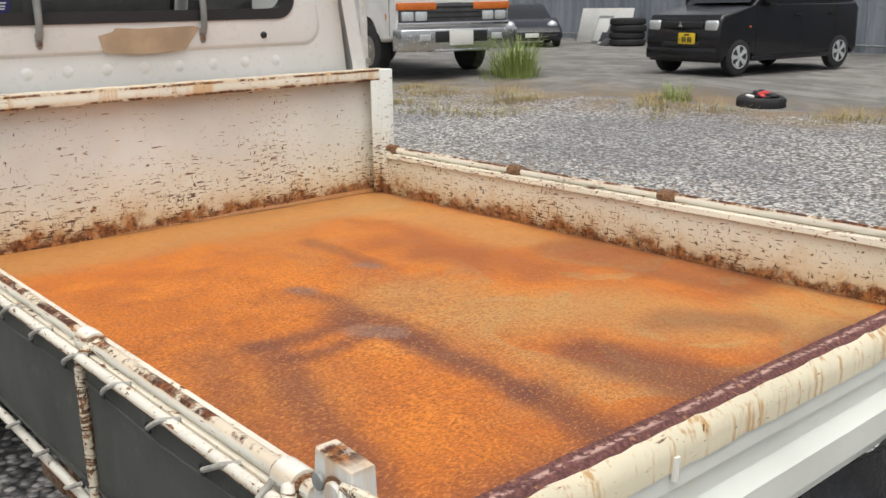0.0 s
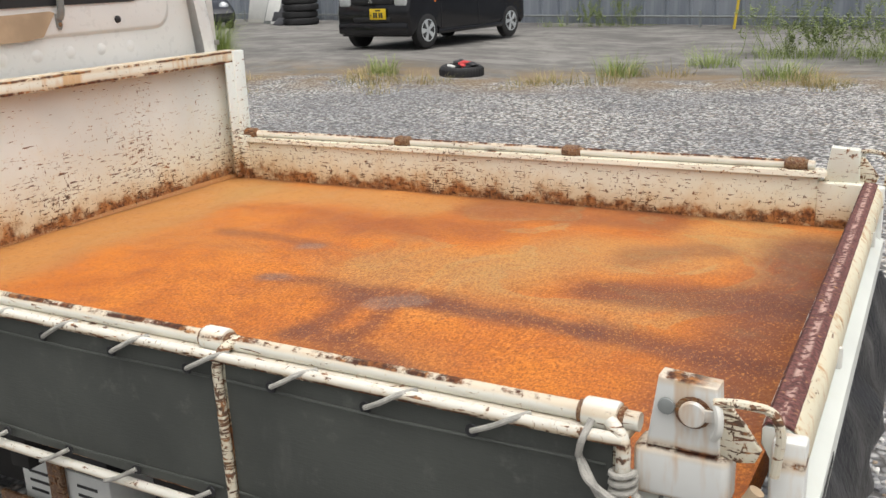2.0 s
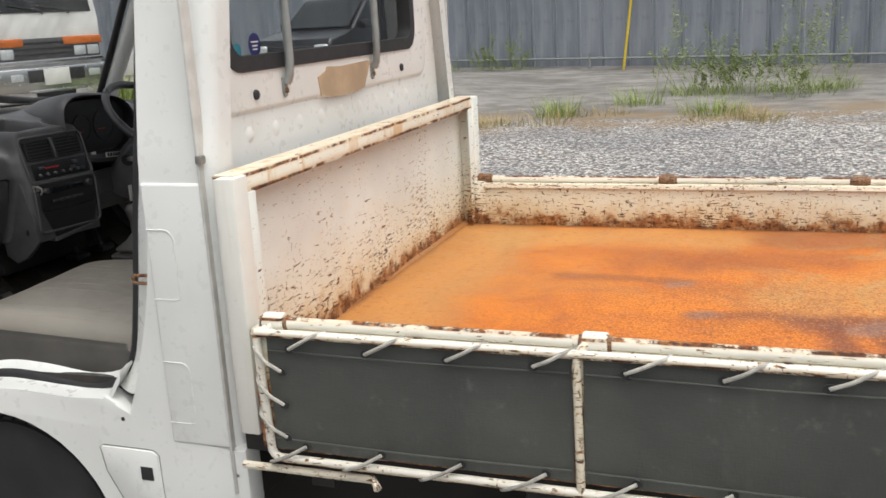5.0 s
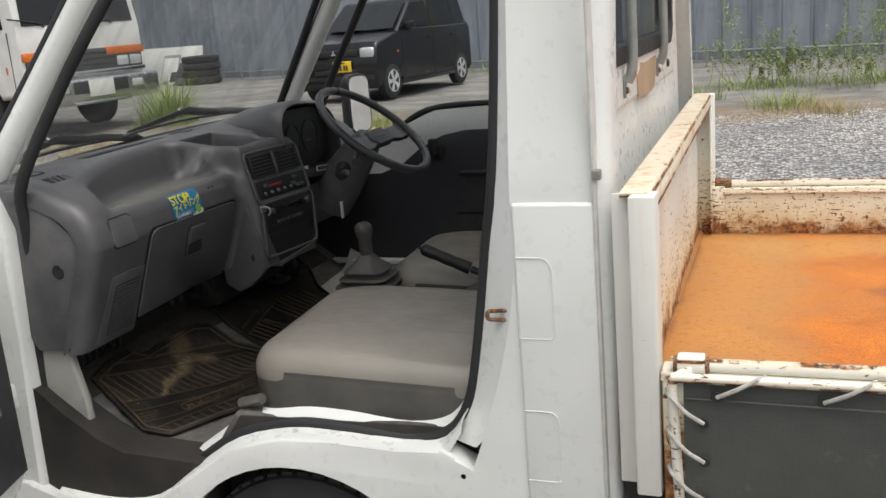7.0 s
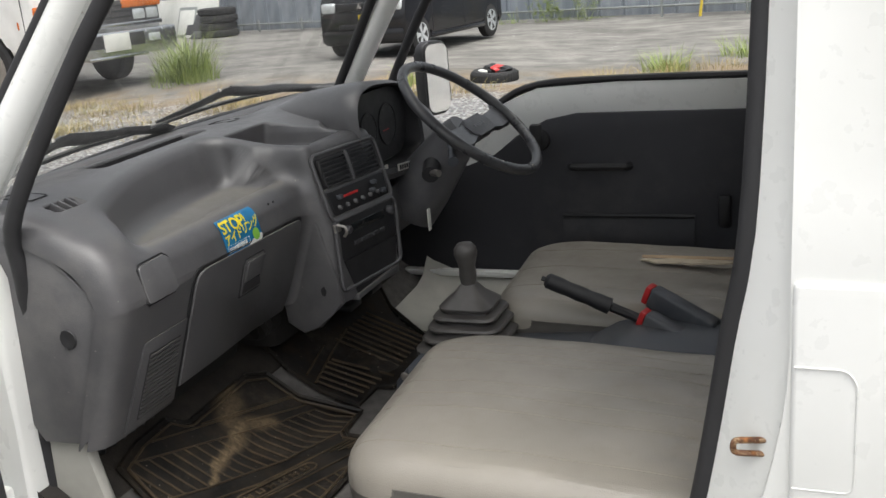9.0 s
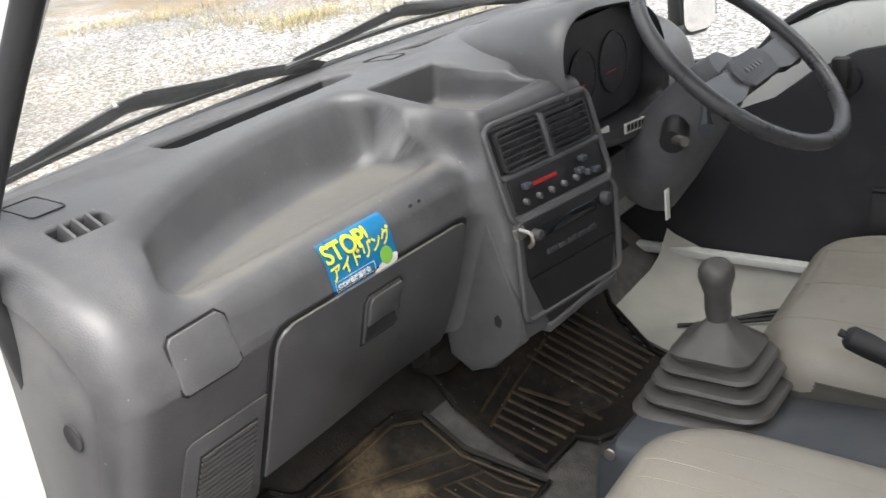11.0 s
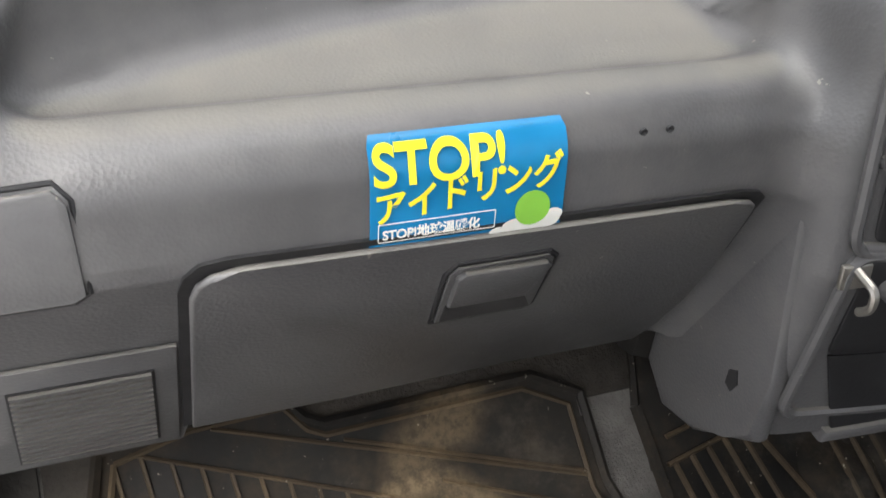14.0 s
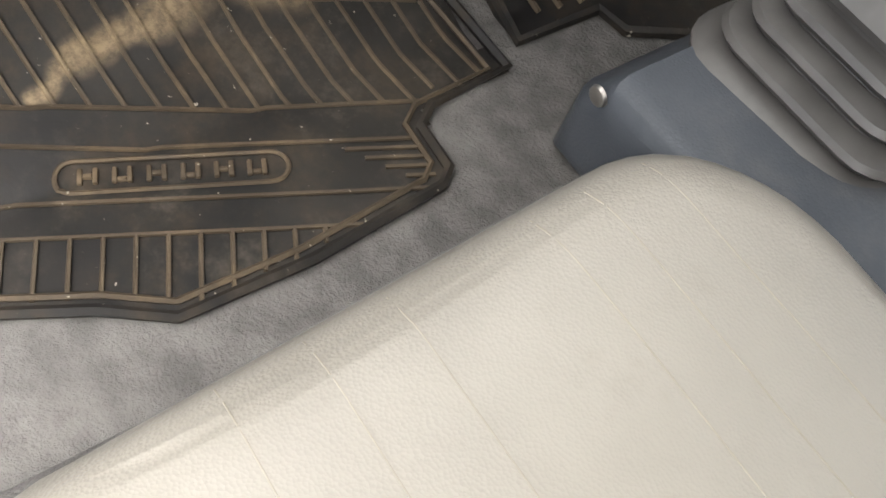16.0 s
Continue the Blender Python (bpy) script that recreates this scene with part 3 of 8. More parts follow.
def bent(pts, r=0.03, n=5):
    """Points of a line with its corners rounded."""
    pts = [Vector(p) for p in pts]
    out = [pts[0]]
    for a, b, c in zip(pts, pts[1:], pts[2:]):
        q = min(r, (a - b).length / 2, (c - b).length / 2)
        p0, p1 = b + (a - b).normalized() * q, b + (c - b).normalized() * q
        for k in range(n + 1):
            t = k / n
            out.append((1 - t) ** 2 * p0 + 2 * t * (1 - t) * b + t * t * p1)
    return out + [pts[-1]]


def lathe(bm, prof, m=None, seg=24):
    """Turns a profile of (radius, height) round z."""
    t = bmesh.new()
    rings = [[t.verts.new((r * math.cos(k * math.tau / seg), r * math.sin(k * math.tau / seg), h)) for k in range(seg)] for r, h in prof]
    for a, b in zip(rings, rings[1:]):
        for k in range(seg):
            t.faces.new((a[k], a[(k + 1) % seg], b[(k + 1) % seg], b[k]))
    t.faces.new(rings[0][::-1])
    t.faces.new(rings[-1])
    join(bm, t, m)
    return bm


def sheet(bm, grid, thick=0.0, way=(0, 0, 1)):
    """Quads over rows of points, with a thickness."""
    way = Vector(way)
    top = [[bm.verts.new(p) for p in row] for row in grid]
    def quads(v, flip):
        for a, b in zip(v, v[1:]):
            for i in range(len(a) - 1):
                f = (a[i], a[i + 1], b[i + 1], b[i])
                bm.faces.new(f[::-1] if flip else f)
    quads(top, False)
    if thick:
        low = [[bm.verts.new(Vector(p) - way * thick) for p in row] for row in grid]
        quads(low, True)
        for a, b in ((top[0], low[0]), (top[-1], low[-1]), ([r[0] for r in top], [r[0] for r in low]), ([r[-1] for r in top], [r[-1] for r in low])):
            for i in range(len(a) - 1):
                bm.faces.new((a[i], a[i + 1], b[i + 1], b[i]))
    return bm


def round_rect(cx, cy, w, h, r, n=6):
    out = []
    for sx, sy, a0 in ((1, 1, 0), (-1, 1, 90), (-1, -1, 180), (1, -1, 270)):
        for k in range(n + 1):
            a = radians(a0 + 90 * k / n)
            out.append((cx + sx * (w / 2 - r) + r * math.cos(a), cy + sy * (h / 2 - r) + r * math.sin(a)))
    return out


def holed(bm, outer, inner, thick):
    """A plate between two rings of as many points; thick: the vector to its back."""
    thick = Vector(thick)
    rings = [[bm.verts.new(Vector(p) + d) for p in ring] for ring, d in ((outer, Vector()), (inner, Vector()), (inner, thick), (outer, thick))]
    n = len(outer)
    for a, b in zip(rings, rings[1:] + rings[:1]):
        for k in range(n):
            bm.faces.new((a[k], a[(k + 1) % n], b[(k + 1) % n], b[k]))
    return bm


B = bmesh.new

# ---- ground ----
def soft_step(t):
    t = min(1.0, max(0.0, t))
    return t * t * (3 - 2 * t)


def ground_z(x, y):
    """The yard swells a little towards the parked vehicles."""
    return G + 0.17 * soft_step((-2.6 - x) / 3.2) * soft_step((y - 7.5) / 3) * soft_step((20 - y) / 4)


def ground():
    bm = B()
    xs = [-400, -120, -60] + [-30 + 1.5 * i for i in range(33)] + [40, 90, 300]
    ys = [-300, -80, -30, -12] + [-6 + 1.5 * i for i in range(24)] + [40, 80, 400]
    sheet(bm, [[(x, y, ground_z(x, y) + (0.012 * noise.noise((x * 0.3, y * 0.3, 0)) if abs(x) < 25 and 2 < y < 26 else 0.0)) for x in xs] for y in ys])
    return tagged(part("ground", bm, M_GROUND, None, smooth=60), "grey gravel yard merging into old concrete paving", "ground", kind="structure")


ground()

# ---- the small white truck ----
truck = thing("pickup_truck", "small white flatbed truck with a rusted orange bed and open door", "truck")


def bed():
    bm = B()
    nx, ny = 48, 36
    rows = []
    for j in range(ny + 1):
        y = 1.41 * j / ny
        row = []
        for i in range(nx + 1):
            x = 1.948 * i / nx
            sag = 0.006 * noise.noise((x * 2.2, y * 2.2, 3.0)) - 0.004 * max(0, math.sin(x * 9.8)) if 0 < i < nx and 0 < j < ny else 0
            row.append((x, y, BED + sag))
        rows.append(row)
    sheet(bm, rows, 0.05)
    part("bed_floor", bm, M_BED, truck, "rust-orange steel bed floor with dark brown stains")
    # the frame below
    bm = B()
    for y in (0.30, 1.06):
        box(bm, -1.3, 1.92, y, y + 0.06, 0.42, 0.55, 0.004)
    for x in (0.15, 0.7, 1.25, 1.8):
        box(bm, x, x + 0.05, -0.02, 1.43, 0.55, 0.69, 0.004)
    box(bm, 0.0, 1.9, 0.0, 1.41, 0.60, 0.688, 0.003)
    part("chassis_frame", bm, M_CHASSIS, truck)
    # dark plate added to give the deep shade under the bed
    bm = B()
    prism(bm, [(-0.2, 0.60), (0.98, 0.60), (0.98, 0.36), (0.86, 0.28), (0.1, 0.26), (-0.2, 0.34)], "y", 0.26, 0.29, 0.01)
    part("underbody_shade_plate", bm, M_CHASSIS, truck)
    # a sloping pale bracket seen below the bed side
    bm = B()
    prism(bm, [(0.98, 0.60), (1.09, 0.60), (1.02, 0.25), (0.93, 0.25)], "y", 0.10, 0.115, 0.002)
    part("mudguard_stay", bm, M_CREAM, truck)
    bm = B()
    prism(bm, [(1.0, 0.60), (1.62, 0.60), (1.62, 0.40), (1.56, 0.56), (1.30, 0.585), (1.06, 0.56), (1.0, 0.40)], "y", 0.03, 0.2, 0.004)
    part("rear_mudguard", bm, M_CHASSIS, truck)


def headboard():
    bm = B()
    rows = []
    for j in range(31):
        y = 1.41 * j / 30
        rows.append([(0.02 * (1 - y / 1.41) + 0.004 * noise.noise((y * 5, k * 0.5, 9)), y, 0.70 + 0.425 * k / 12) for k in range(13)])
    sheet(bm, rows, 0.02, (1, 0, 0))
    board = part("headboard", bm, M_BOARD, truck, "scratched cream headboard with rust along its foot")
    bm = B()
    prism(bm, [(0.0, 1.155), (0.044, 1.155), (0.048, 1.150), (0.048, 1.116), (0.044, 1.116), (0.044, 1.148), (0.0, 1.148)], "y", -0.03, 1.44, 0.001)
    for v in bm.verts:
        v.co.x += 0.022 * (1 - v.co.y / 1.41) - 0.01
    part("top_rail", bm, M_TOPRAIL, board, "cream top rail eaten by rust")
    for y0, y1 in ((-0.052, -0.002), (1.412, 1.462)):
        bm = B()
        dx = 0.0 if y0 < 0 else -0.022
        box(bm, 0.028 + dx, 0.068 + dx, y0, y1, 0.66, 1.153, 0.004)
        box(bm, -0.004 + dx, 0.03 + dx, y1 - 0.006 if y0 < 0 else y0, y1 if y0 < 0 else y0 + 0.006, 0.66, 1.15, 0.001)
        part("corner_post", bm, M_CREAM if y0 < 0 else M_BOARD, board)
        bm = B()
        if y0 < 0:
            box(bm, 0.060, 0.0645, y1, y1 + 0.030, 0.66, 1.118, 0.001)
        else:
            box(bm, 0.036, 0.0405, y0 - 0.036, y0, 0.745, 1.118, 0.001)
        part("post_flange", bm, M_BOARD, board)
    bm = B()
    box(bm, 0.008, 0.074, 1.408, 1.442, 0.66, 0.88, 0.002)
    part("corner_gusset", bm, M_BOARD, board)
    bm = B()
    prism(bm, [(0.0, 0.741), (0.013, 0.741), (0.009, 0.747), (0.003, 0.752)], "y", 0.0, 1.41)
    part("corner_seam", bm, M_SEAMRUST, board)


HINGES = (0.116, 0.707, 1.248, 1.816)


def side_gate(near):
    y0, y1 = (-0.052, -0.002) if near else (1.412, 1.462)
    gate = B()
    box(gate, 0.072, 1.84 if near else 1.832, y0, y1, 0.635, 0.862, 0.006)
    gate = part("side_gate", gate, M_GATE, truck, "cream steel drop side with rust along the bed")
    s = -1 if near else 1
    mid = -0.03 if near else 1.437
    bm = B()
    rail_y = mid - s * 0.012
    prism(bm, [(rail_y - (0.034 if near else 0.022), 0.862), (rail_y + 0.022, 0.862), (rail_y + 0.018, 0.874), (rail_y - (0.031 if near else 0.018), 0.874)], "x", 0.07, 1.85, 0.002)
    part("gate_top_strip", bm, M_RUSTY if not near else M_FRAME, gate)
    yp = mid + s * 0.004
    bm = B()
    tube(bm, [(0.085, yp, 0.884), (1.86 if near else 1.82, yp, 0.884)], 0.0112, 12)
    part("hinge_pipe", bm, M_PIPE, gate)
    hs = HINGES if near else (0.066, 0.653, 1.193, 1.777)
    for x in hs:
        bm = B()
        lathe(bm, [(0.013, -0.021), (0.0175, -0.02), (0.0185, -0.017), (0.0185, 0.017), (0.0175, 0.02), (0.013, 0.021)], Matrix.Translation((x, yp, 0.884)) @ pose(0, 0, 0, 0, 90, 0), 16)
        box(bm, x - 0.016, x + 0.016, yp - 0.012, yp + 0.012, 0.862, 0.874, 0.002)
        part("hinge_collar", bm, M_PIPE if near else M_RUSTSTEEL, gate)
        for e in (-0.0235, 0.0235):
            bm = B()
            lathe(bm, [(0.0115, -0.004), (0.0135, -0.003), (0.0140, 0.0), (0.0135, 0.003), (0.0115, 0.004)], Matrix.Translation((x + e, yp, 0.884)) @ pose(0, 0, 0, 0, 90, 0), 14)
            part("collar_rust", bm, M_RUSTSTEEL, gate)
    if not near:
        bm = B()
        tube(bm, [(0.07, 1.466, 0.862), (1.84, 1.466, 0.862)], 0.011, 10)
        part("frame_rail", bm, M_RUSTY, gate)
        return
    # a pipe frame laced with canvas hangs outside
    YF = -0.061
    frame_ob = B()
    tube(frame_ob, bent([(0.118, YF + 0.01, 0.880), (0.088, YF, 0.871), (0.098, YF, 0.625), (1.845, YF, 0.625), (1.85, YF, 0.874), (1.83, YF + 0.012, 0.886)], 0.022), 0.0082, 10)
    tube(frame_ob, [(0.088, YF, 0.8715), (1.85, YF, 0.8715)], 0.0078, 10)
    frame_ob = part("lacing_frame", frame_ob, M_FRAME, gate, "cream pipe frame hung on the drop side")
    for x in (0.680, 1.266):
        bm = B()
        tube(bm, bent([(x + 0.022, YF + 0.03, 0.890), (x + 0.008, YF + 0.006, 0.882), (x, YF, 0.86), (x + 0.004, YF, 0.625)], 0.012), 0.0075, 10)
        part("upright", bm, M_UPRIGHT, frame_ob)
    bm = B()
    tube(bm, [(0.03, YF + 0.004, 0.600), (0.30, YF + 0.004, 0.600), (0.315, YF - 0.012, 0.592)], 0.008, 8)
    part("catch_rod", bm, M_RUSTY, frame_ob)
    edges = (0.105, 0.672, 0.690, 1.258, 1.276, 1.835)
    for x0, x1 in zip(edges[::2], edges[1::2]):
        bm = B()
        rows = []
        for j in range(17):
            z = 0.641 + 0.222 * j / 16
            rows.append([(x0 + (x1 - x0) * i / 24, YF + 0.006 - 0.006 * math.sin(math.pi * j / 16) * math.sin(math.pi * i / 24) + 0.003 * noise.noise((x0 + i * 0.25, z * 12, 1)), z) for i in range(25)])
        sheet(bm, rows, 0.004, (0, -1, 0))
        panel = part("canvas_panel", bm, M_CANVAS, gate, "dark green-grey canvas laced with rope")
        for z in (0.664, 0.838):
            bm = B()
            tube(bm, [(x0 + 0.005, YF + 0.001, z), ((x0 + x1) / 2, YF - 0.006, z), (x1 - 0.005, YF + 0.001, z)], 0.0018, 5)
            part("hem", bm, M_CANVAS, panel)
    rope_bits = []
    x = 0.155
    while x < 1.80:
        rope_bits.append(((x, YF - 0.004, 0.846 + 0.003 * noise.noise((x * 9, 0, 0))), (x + 0.030, YF - 0.013, 0.862), (x + 0.058 + 0.012 * noise.noise((x * 7, 4, 0)), YF - 0.008, 0.877), (x + 0.070, YF + 0.010, 0.877)))
        rope_bits.append(((x + 0.018, YF - 0.004, 0.655), (x - 0.018, YF - 0.014, 0.636), (x - 0.05, YF - 0.012, 0.622), (x - 0.065, YF + 0.004, 0.612)))
        x += 0.151
    for z in (0.67, 0.735, 0.80):
        rope_bits.append(((0.135, YF - 0.004, z), (0.11, YF - 0.014, z + 0.02), (0.085, YF - 0.008, z + 0.045), (0.08, YF + 0.008, z + 0.05)))
    for z in (0.70,):
        rope_bits.append(((1.805, YF - 0.004, z), (1.835, YF - 0.014, z - 0.02), (1.858, YF - 0.008, z - 0.045), (1.86, YF + 0.008, z - 0.05)))
    for pts in rope_bits:
        bm = B()
        tube(bm, bent(pts, 0.012, 3), 0.0036, 8)
        part("lacing_rope", bm, M_ROPE, gate)
        bm = B()
        px, py, pz = pts[0]
        lathe(bm, [(0.004, -0.001), (0.009, 0.0), (0.008, 0.002), (0.004, 0.001)], Matrix.Translation((px, YF - 0.003, pz)) @ pose(0, 0, 0, 90, 0, 0), 12)
        part("eyelet", bm, M_RUBBER, gate)
    # the knot at the rear corner
    bm = B()
    loop = [(1.85 + 0.0135 * math.cos(a), YF + 0.0135 * math.sin(a), 0.806 + 0.0052 * a / math.pi) for a in (k * math.pi / 6 for k in range(37))]
    tube(bm, loop, 0.0038, 8)
    tube(bm, bent([(1.800, YF - 0.004, 0.846), (1.812, YF - 0.016, 0.825), (1.838, YF - 0.020, 0.812), (1.862, YF - 0.016, 0.800), (1.868, YF - 0.002, 0.812)], 0.01), 0.0045, 8)
    tube(bm, bent([(1.803, YF - 0.006, 0.842), (1.826, YF - 0.017, 0.812), (1.850, YF - 0.018, 0.785), (1.863, YF - 0.012, 0.760), (1.861, YF - 0.004, 0.748)], 0.01), 0.0048, 8)
    tube(bm, bent([(1.800, YF - 0.006, 0.846), (1.806, YF - 0.014, 0.868), (1.812, YF + 0.004, 0.888)], 0.01), 0.0042, 8)
    part("rope_knot", bm, M_ROPE, gate)


def rear_post(near):
    y0, y1 = (-0.05, -0.006) if near else (1.416, 1.46)
    s = -1 if near else 1
    face = y0 if near else y1
    dx, dz = (-0.006, 0.0) if near else (-0.033, -0.017)
    # a folded post: cross head, full height on the rear side, recessed in front
    post = B()
    if near:
        box(post, 1.862, 1.966, y0, y1, 0.805, 0.866, 0.009, 3)
        box(post, 1.918, 1.964, y0 + 0.0015, y1 - 0.0015, 0.56, 0.812, 0.007, 3)
    else:
        box(post, 1.862, 1.966, y0 + 0.001, y1, 0.56, 0.866, 0.006, 3)
    paint = M_POST if near else M_GATE
    post = part("rear_corner_post", post, paint, truck, "white corner post with rust streaks")
    post.location = (dx, 0, dz)
    if near:
        bm = B()
        box(bm, 1.864, 1.920, y0 + 0.014, y1 - 0.002, 0.56, 0.808, 0.003)
        well = part("recess_panel", bm, M_TAIL, post, "pale recessed face of the post")
        bm = B()
        box(bm, 1.891, 1.894, face - s * 0.017, face - s * 0.004, 0.57, 0.803, 0.001)
        part("recess_rib", bm, M_GALV, well)
    bm = B()
    prism(bm, [(1.876, 0.866), (1.888, 0.949), (1.951, 0.945), (1.955, 0.866)], "y", face - s * 0.030, face - s * 0.002, 0.0035, 3)
    part("latch_plate", bm, paint, post)
    out = pose(0, 0, 0, 90 if near else -90, 0, 0)
    bm = B()
    lathe(bm, [(0.0095, 0), (0.009, 0.003), (0.005, 0.004)], Matrix.Translation((1.899, face + s * 0.001, 0.918)) @ out, 14)
    part("rubber_plug", bm, M_GALV, post)
    # a keyhole of rust round the pivot, and its pale disc
    bm = B()
    prism(bm, [(1.927 + 0.0195 * math.cos(a), 0.915 + 0.018 * math.sin(a)) for a in (radians(25 + 310 * k / 14) for k in range(15))] + [(1.9535, 0.9075), (1.9535, 0.9225)], "y", face, face + s * 0.0012)
    part("rust_ring", bm, M_RUSTSTEEL, post)
    bm = B()
    lathe(bm, [(0.0145, 0), (0.0145, 0.0035), (0.013, 0.005), (0.003, 0.0055)], Matrix.Translation((1.927, face + s * 0.001, 0.914)) @ out, 20)
    box(bm, 1.934, 1.9535, min(face, face + s * 0.005), max(face, face + s * 0.005), 0.908, 0.922, 0.002)
    part("pivot_bolt", bm, M_POST, post)
    bm = B()
    tube(bm, bent([(1.950, face + s * 0.006, 0.935), (1.957, face + s * 0.014, 0.925), (1.957, face + s * 0.014, 0.905), (1.951, face + s * 0.006, 0.893)], 0.008), 0.0048, 8)
    part("strap", bm, M_CREAM, post)
    bm = B()
    yl = face + s * 0.008
    tube(bm, bent([(1.950, yl, 0.934), (1.972, yl, 0.938), (2.008, yl - s * 0.01, 0.932), (2.016, yl - s * 0.014, 0.905), (2.010, yl - s * 0.018, 0.855)], 0.016), 0.0052, 8)
    part("latch_handle", bm, M_UPRIGHT, post)
    bm = B()
    prism(bm, [(1.953, 0.925), (1.962, 0.925), (1.978, 0.905), (1.996, 0.880), (1.990, 0.866), (1.972, 0.862), (1.955, 0.868), (1.951, 0.890)], "y", face - s * 0.016, face - s * 0.008, 0.002)
    part("latch_hook", bm, M_UPRIGHT, post)
    bm = B()
    tube(bm, [(1.996, face + s * 0.004, 0.842), (1.980, face + s * 0.006, 0.812)], 0.0085, 12)
    part("latch_grip", bm, M_CARD, post, "worn brown grip")


def tailgate():
    def rake(bm):
        for v in bm.verts:
            v.co.x += 0.025 - 0.05 * v.co.y / 1.41
            v.co.z += 0.018 - 0.04 * v.co.y / 1.41
    gate = B()
    prism(gate, [(1.968, 0.655), (1.968, 0.835), (1.957, 0.85), (1.957, 0.872), (1.985, 0.872), (1.999, 0.862), (1.999, 0.80), (1.988, 0.792), (1.988, 0.76), (2.012, 0.745), (2.012, 0.70), (1.99, 0.688), (1.99, 0.665), (1.975, 0.655)], "y", 0.0, 1.41, 0.0015)
    rake(gate)
    gate = part("tailgate", gate, M_TAIL, truck, "pale ribbed steel tailgate")
    bm = B()
    rows = []
    for j in range(60):
        y = 1.41 * j / 59
        rows.append([(x, y, z + 0.0015 * noise.noise((y * 30, x * 60, 0))) for x, z in ((1.957, 0.852), (1.957, 0.872), (1.962, 0.879), (1.971, 0.8775), (1.979, 0.879), (1.990, 0.8735 + 0.004 * noise.noise((y * 60, 7, 0))), (2.001, 0.862))])
    sheet(bm, [r[:4] for r in rows], 0.003)
    rake(bm)
    part("inner_edge", bm, M_TAILTOP, gate, "dark rusted inner edge")
    bm = B()
    sheet(bm, [r[3:6] for r in rows], 0.003)
    rake(bm)
    part("top_edge", bm, M_TAILTOP, gate, "flaking dark rust along the top edge")
    bm = B()
    rows = [[r[5], r[6], (2.004, r[0][1], 0.845), (2.003, r[0][1], 0.828 + 0.006 * noise.noise((r[0][1] * 25, 3, 0)))] for r in rows]
    sheet(bm, rows, 0.003)
    rake(bm)
    part("outer_lip", bm, M_TAILLIP, gate, "cream lip with rust drips")
    for y in (0.35, 1.05):
        bm = B()
        tube(bm, [(2.003, y, 0.845), (2.003, y, 0.815)], 0.006, 8)
        rake(bm)
        part("drain_lug", bm, M_CREAM, gate)
    # dark name strips with plain pale or dark bars
    bm = B()
    box(bm, 1.9885, 1.9895, 0.035, 0.185, 0.765, 0.789)
    rake(bm)
    strip = part("name_strip", bm, M_GALV, gate, "grey strip with pale bars")
    for k in range(6):
        bm = B()
        box(bm, 1.9896, 1.9901, 0.048 + 0.021 * k, 0.063 + 0.021 * k, 0.770, 0.784)
        rake(bm)
        part("print_bar", bm, M_PAPER, strip)
    for k in range(5):
        bm = B()
        box(bm, 1.9885, 1.9895, 1.14 + 0.034 * k, 1.163 + 0.034 * k, 0.765, 0.788)
        rake(bm)
        part("name_bar", bm, M_BARS, gate)
    # writing that cannot be read
    for k in range(8):
        bm = B()
        box(bm, 2.0125, 2.0132, 0.115 + 0.014 * k, 0.125 + 0.014 * k, 0.713, 0.727 + 0.002 * (k % 2))
        rake(bm)
        part("stencil_mark", bm, M_BARS, gate)
    cu = bpy.data.curves.new("lettering", "FONT")
    cu.body, cu.size, cu.extrude = "350", 0.030, 0.0004
    ob = new("lettering", cu)
    me = bpy.data.meshes.new_from_object(ob.evaluated_get(bpy.context.evaluated_depsgraph_get()))
    bpy.data.objects.remove(ob)
    for v in me.vertices:
        y = 0.228 + v.co.x
        v.co = (2.0128 + v.co.z + 0.025 - 0.05 * y / 1.41, y, 0.712 + v.co.y * 0.8 + 0.018 - 0.04 * y / 1.41)
    mesh_part("lettering", me, M_BARS, gate, smooth=0)
    for y in (0.0, 1.41):
        bm = B()
        box(bm, 1.972, 2.006, y - 0.03, y + 0.004 if y else y - 0.002, 0.64, 0.872, 0.004)
        rake(bm)
        part("end_plate", bm, M_POST, gate)
    # dark rubber guard and lamps below
    bm = B()
    rows = []
    for j in range(41):
        y = 0.02 + 1.38 * j / 40
        rows.append([(1.985 + 0.055 * math.sin(k * 0.5) + 0.030 * noise.noise((y * 7, k * 0.8, 4)), y, 0.655 - 0.062 * k + 0.02 * noise.noise((y * 6, k * 1.3, 8))) for k in range(7)])
    sheet(bm, rows, 0.012, (1, 0, 0))
    part("rear_rubber_guard", bm, M_GUARD, truck, "crumpled black rubber guard")
    for y in (0.17, 1.26):
        bm = B()
        box(bm, 1.93, 2.0, y - 0.08, y + 0.08, 0.43, 0.49, 0.01)
        part("rear_lamp", bm, M_RED, truck, "red rear lamp")
    bm = B()
    lathe(bm, [(0.001, 0), (0.043, 0.001), (0.043, 0.005), (0.001, 0.006)], Matrix.Translation((2.050, 0.17, 0.60)) @ pose(0, 0, 0, 0, 78, 0) @ Matrix.Diagonal((1.0, 0.62, 1, 1)), 24)
    part("inspection_sticker", bm, M_PAPER, truck, "white round sticker")
    bm = B()
    tube(bm, bent([(1.99, 0.06, 0.62), (1.995, 0.06, 0.54), (1.99, 0.07, 0.45)], 0.02), 0.02, 10)
    part("rear_hinge_arm", bm, M_CREAM, truck)


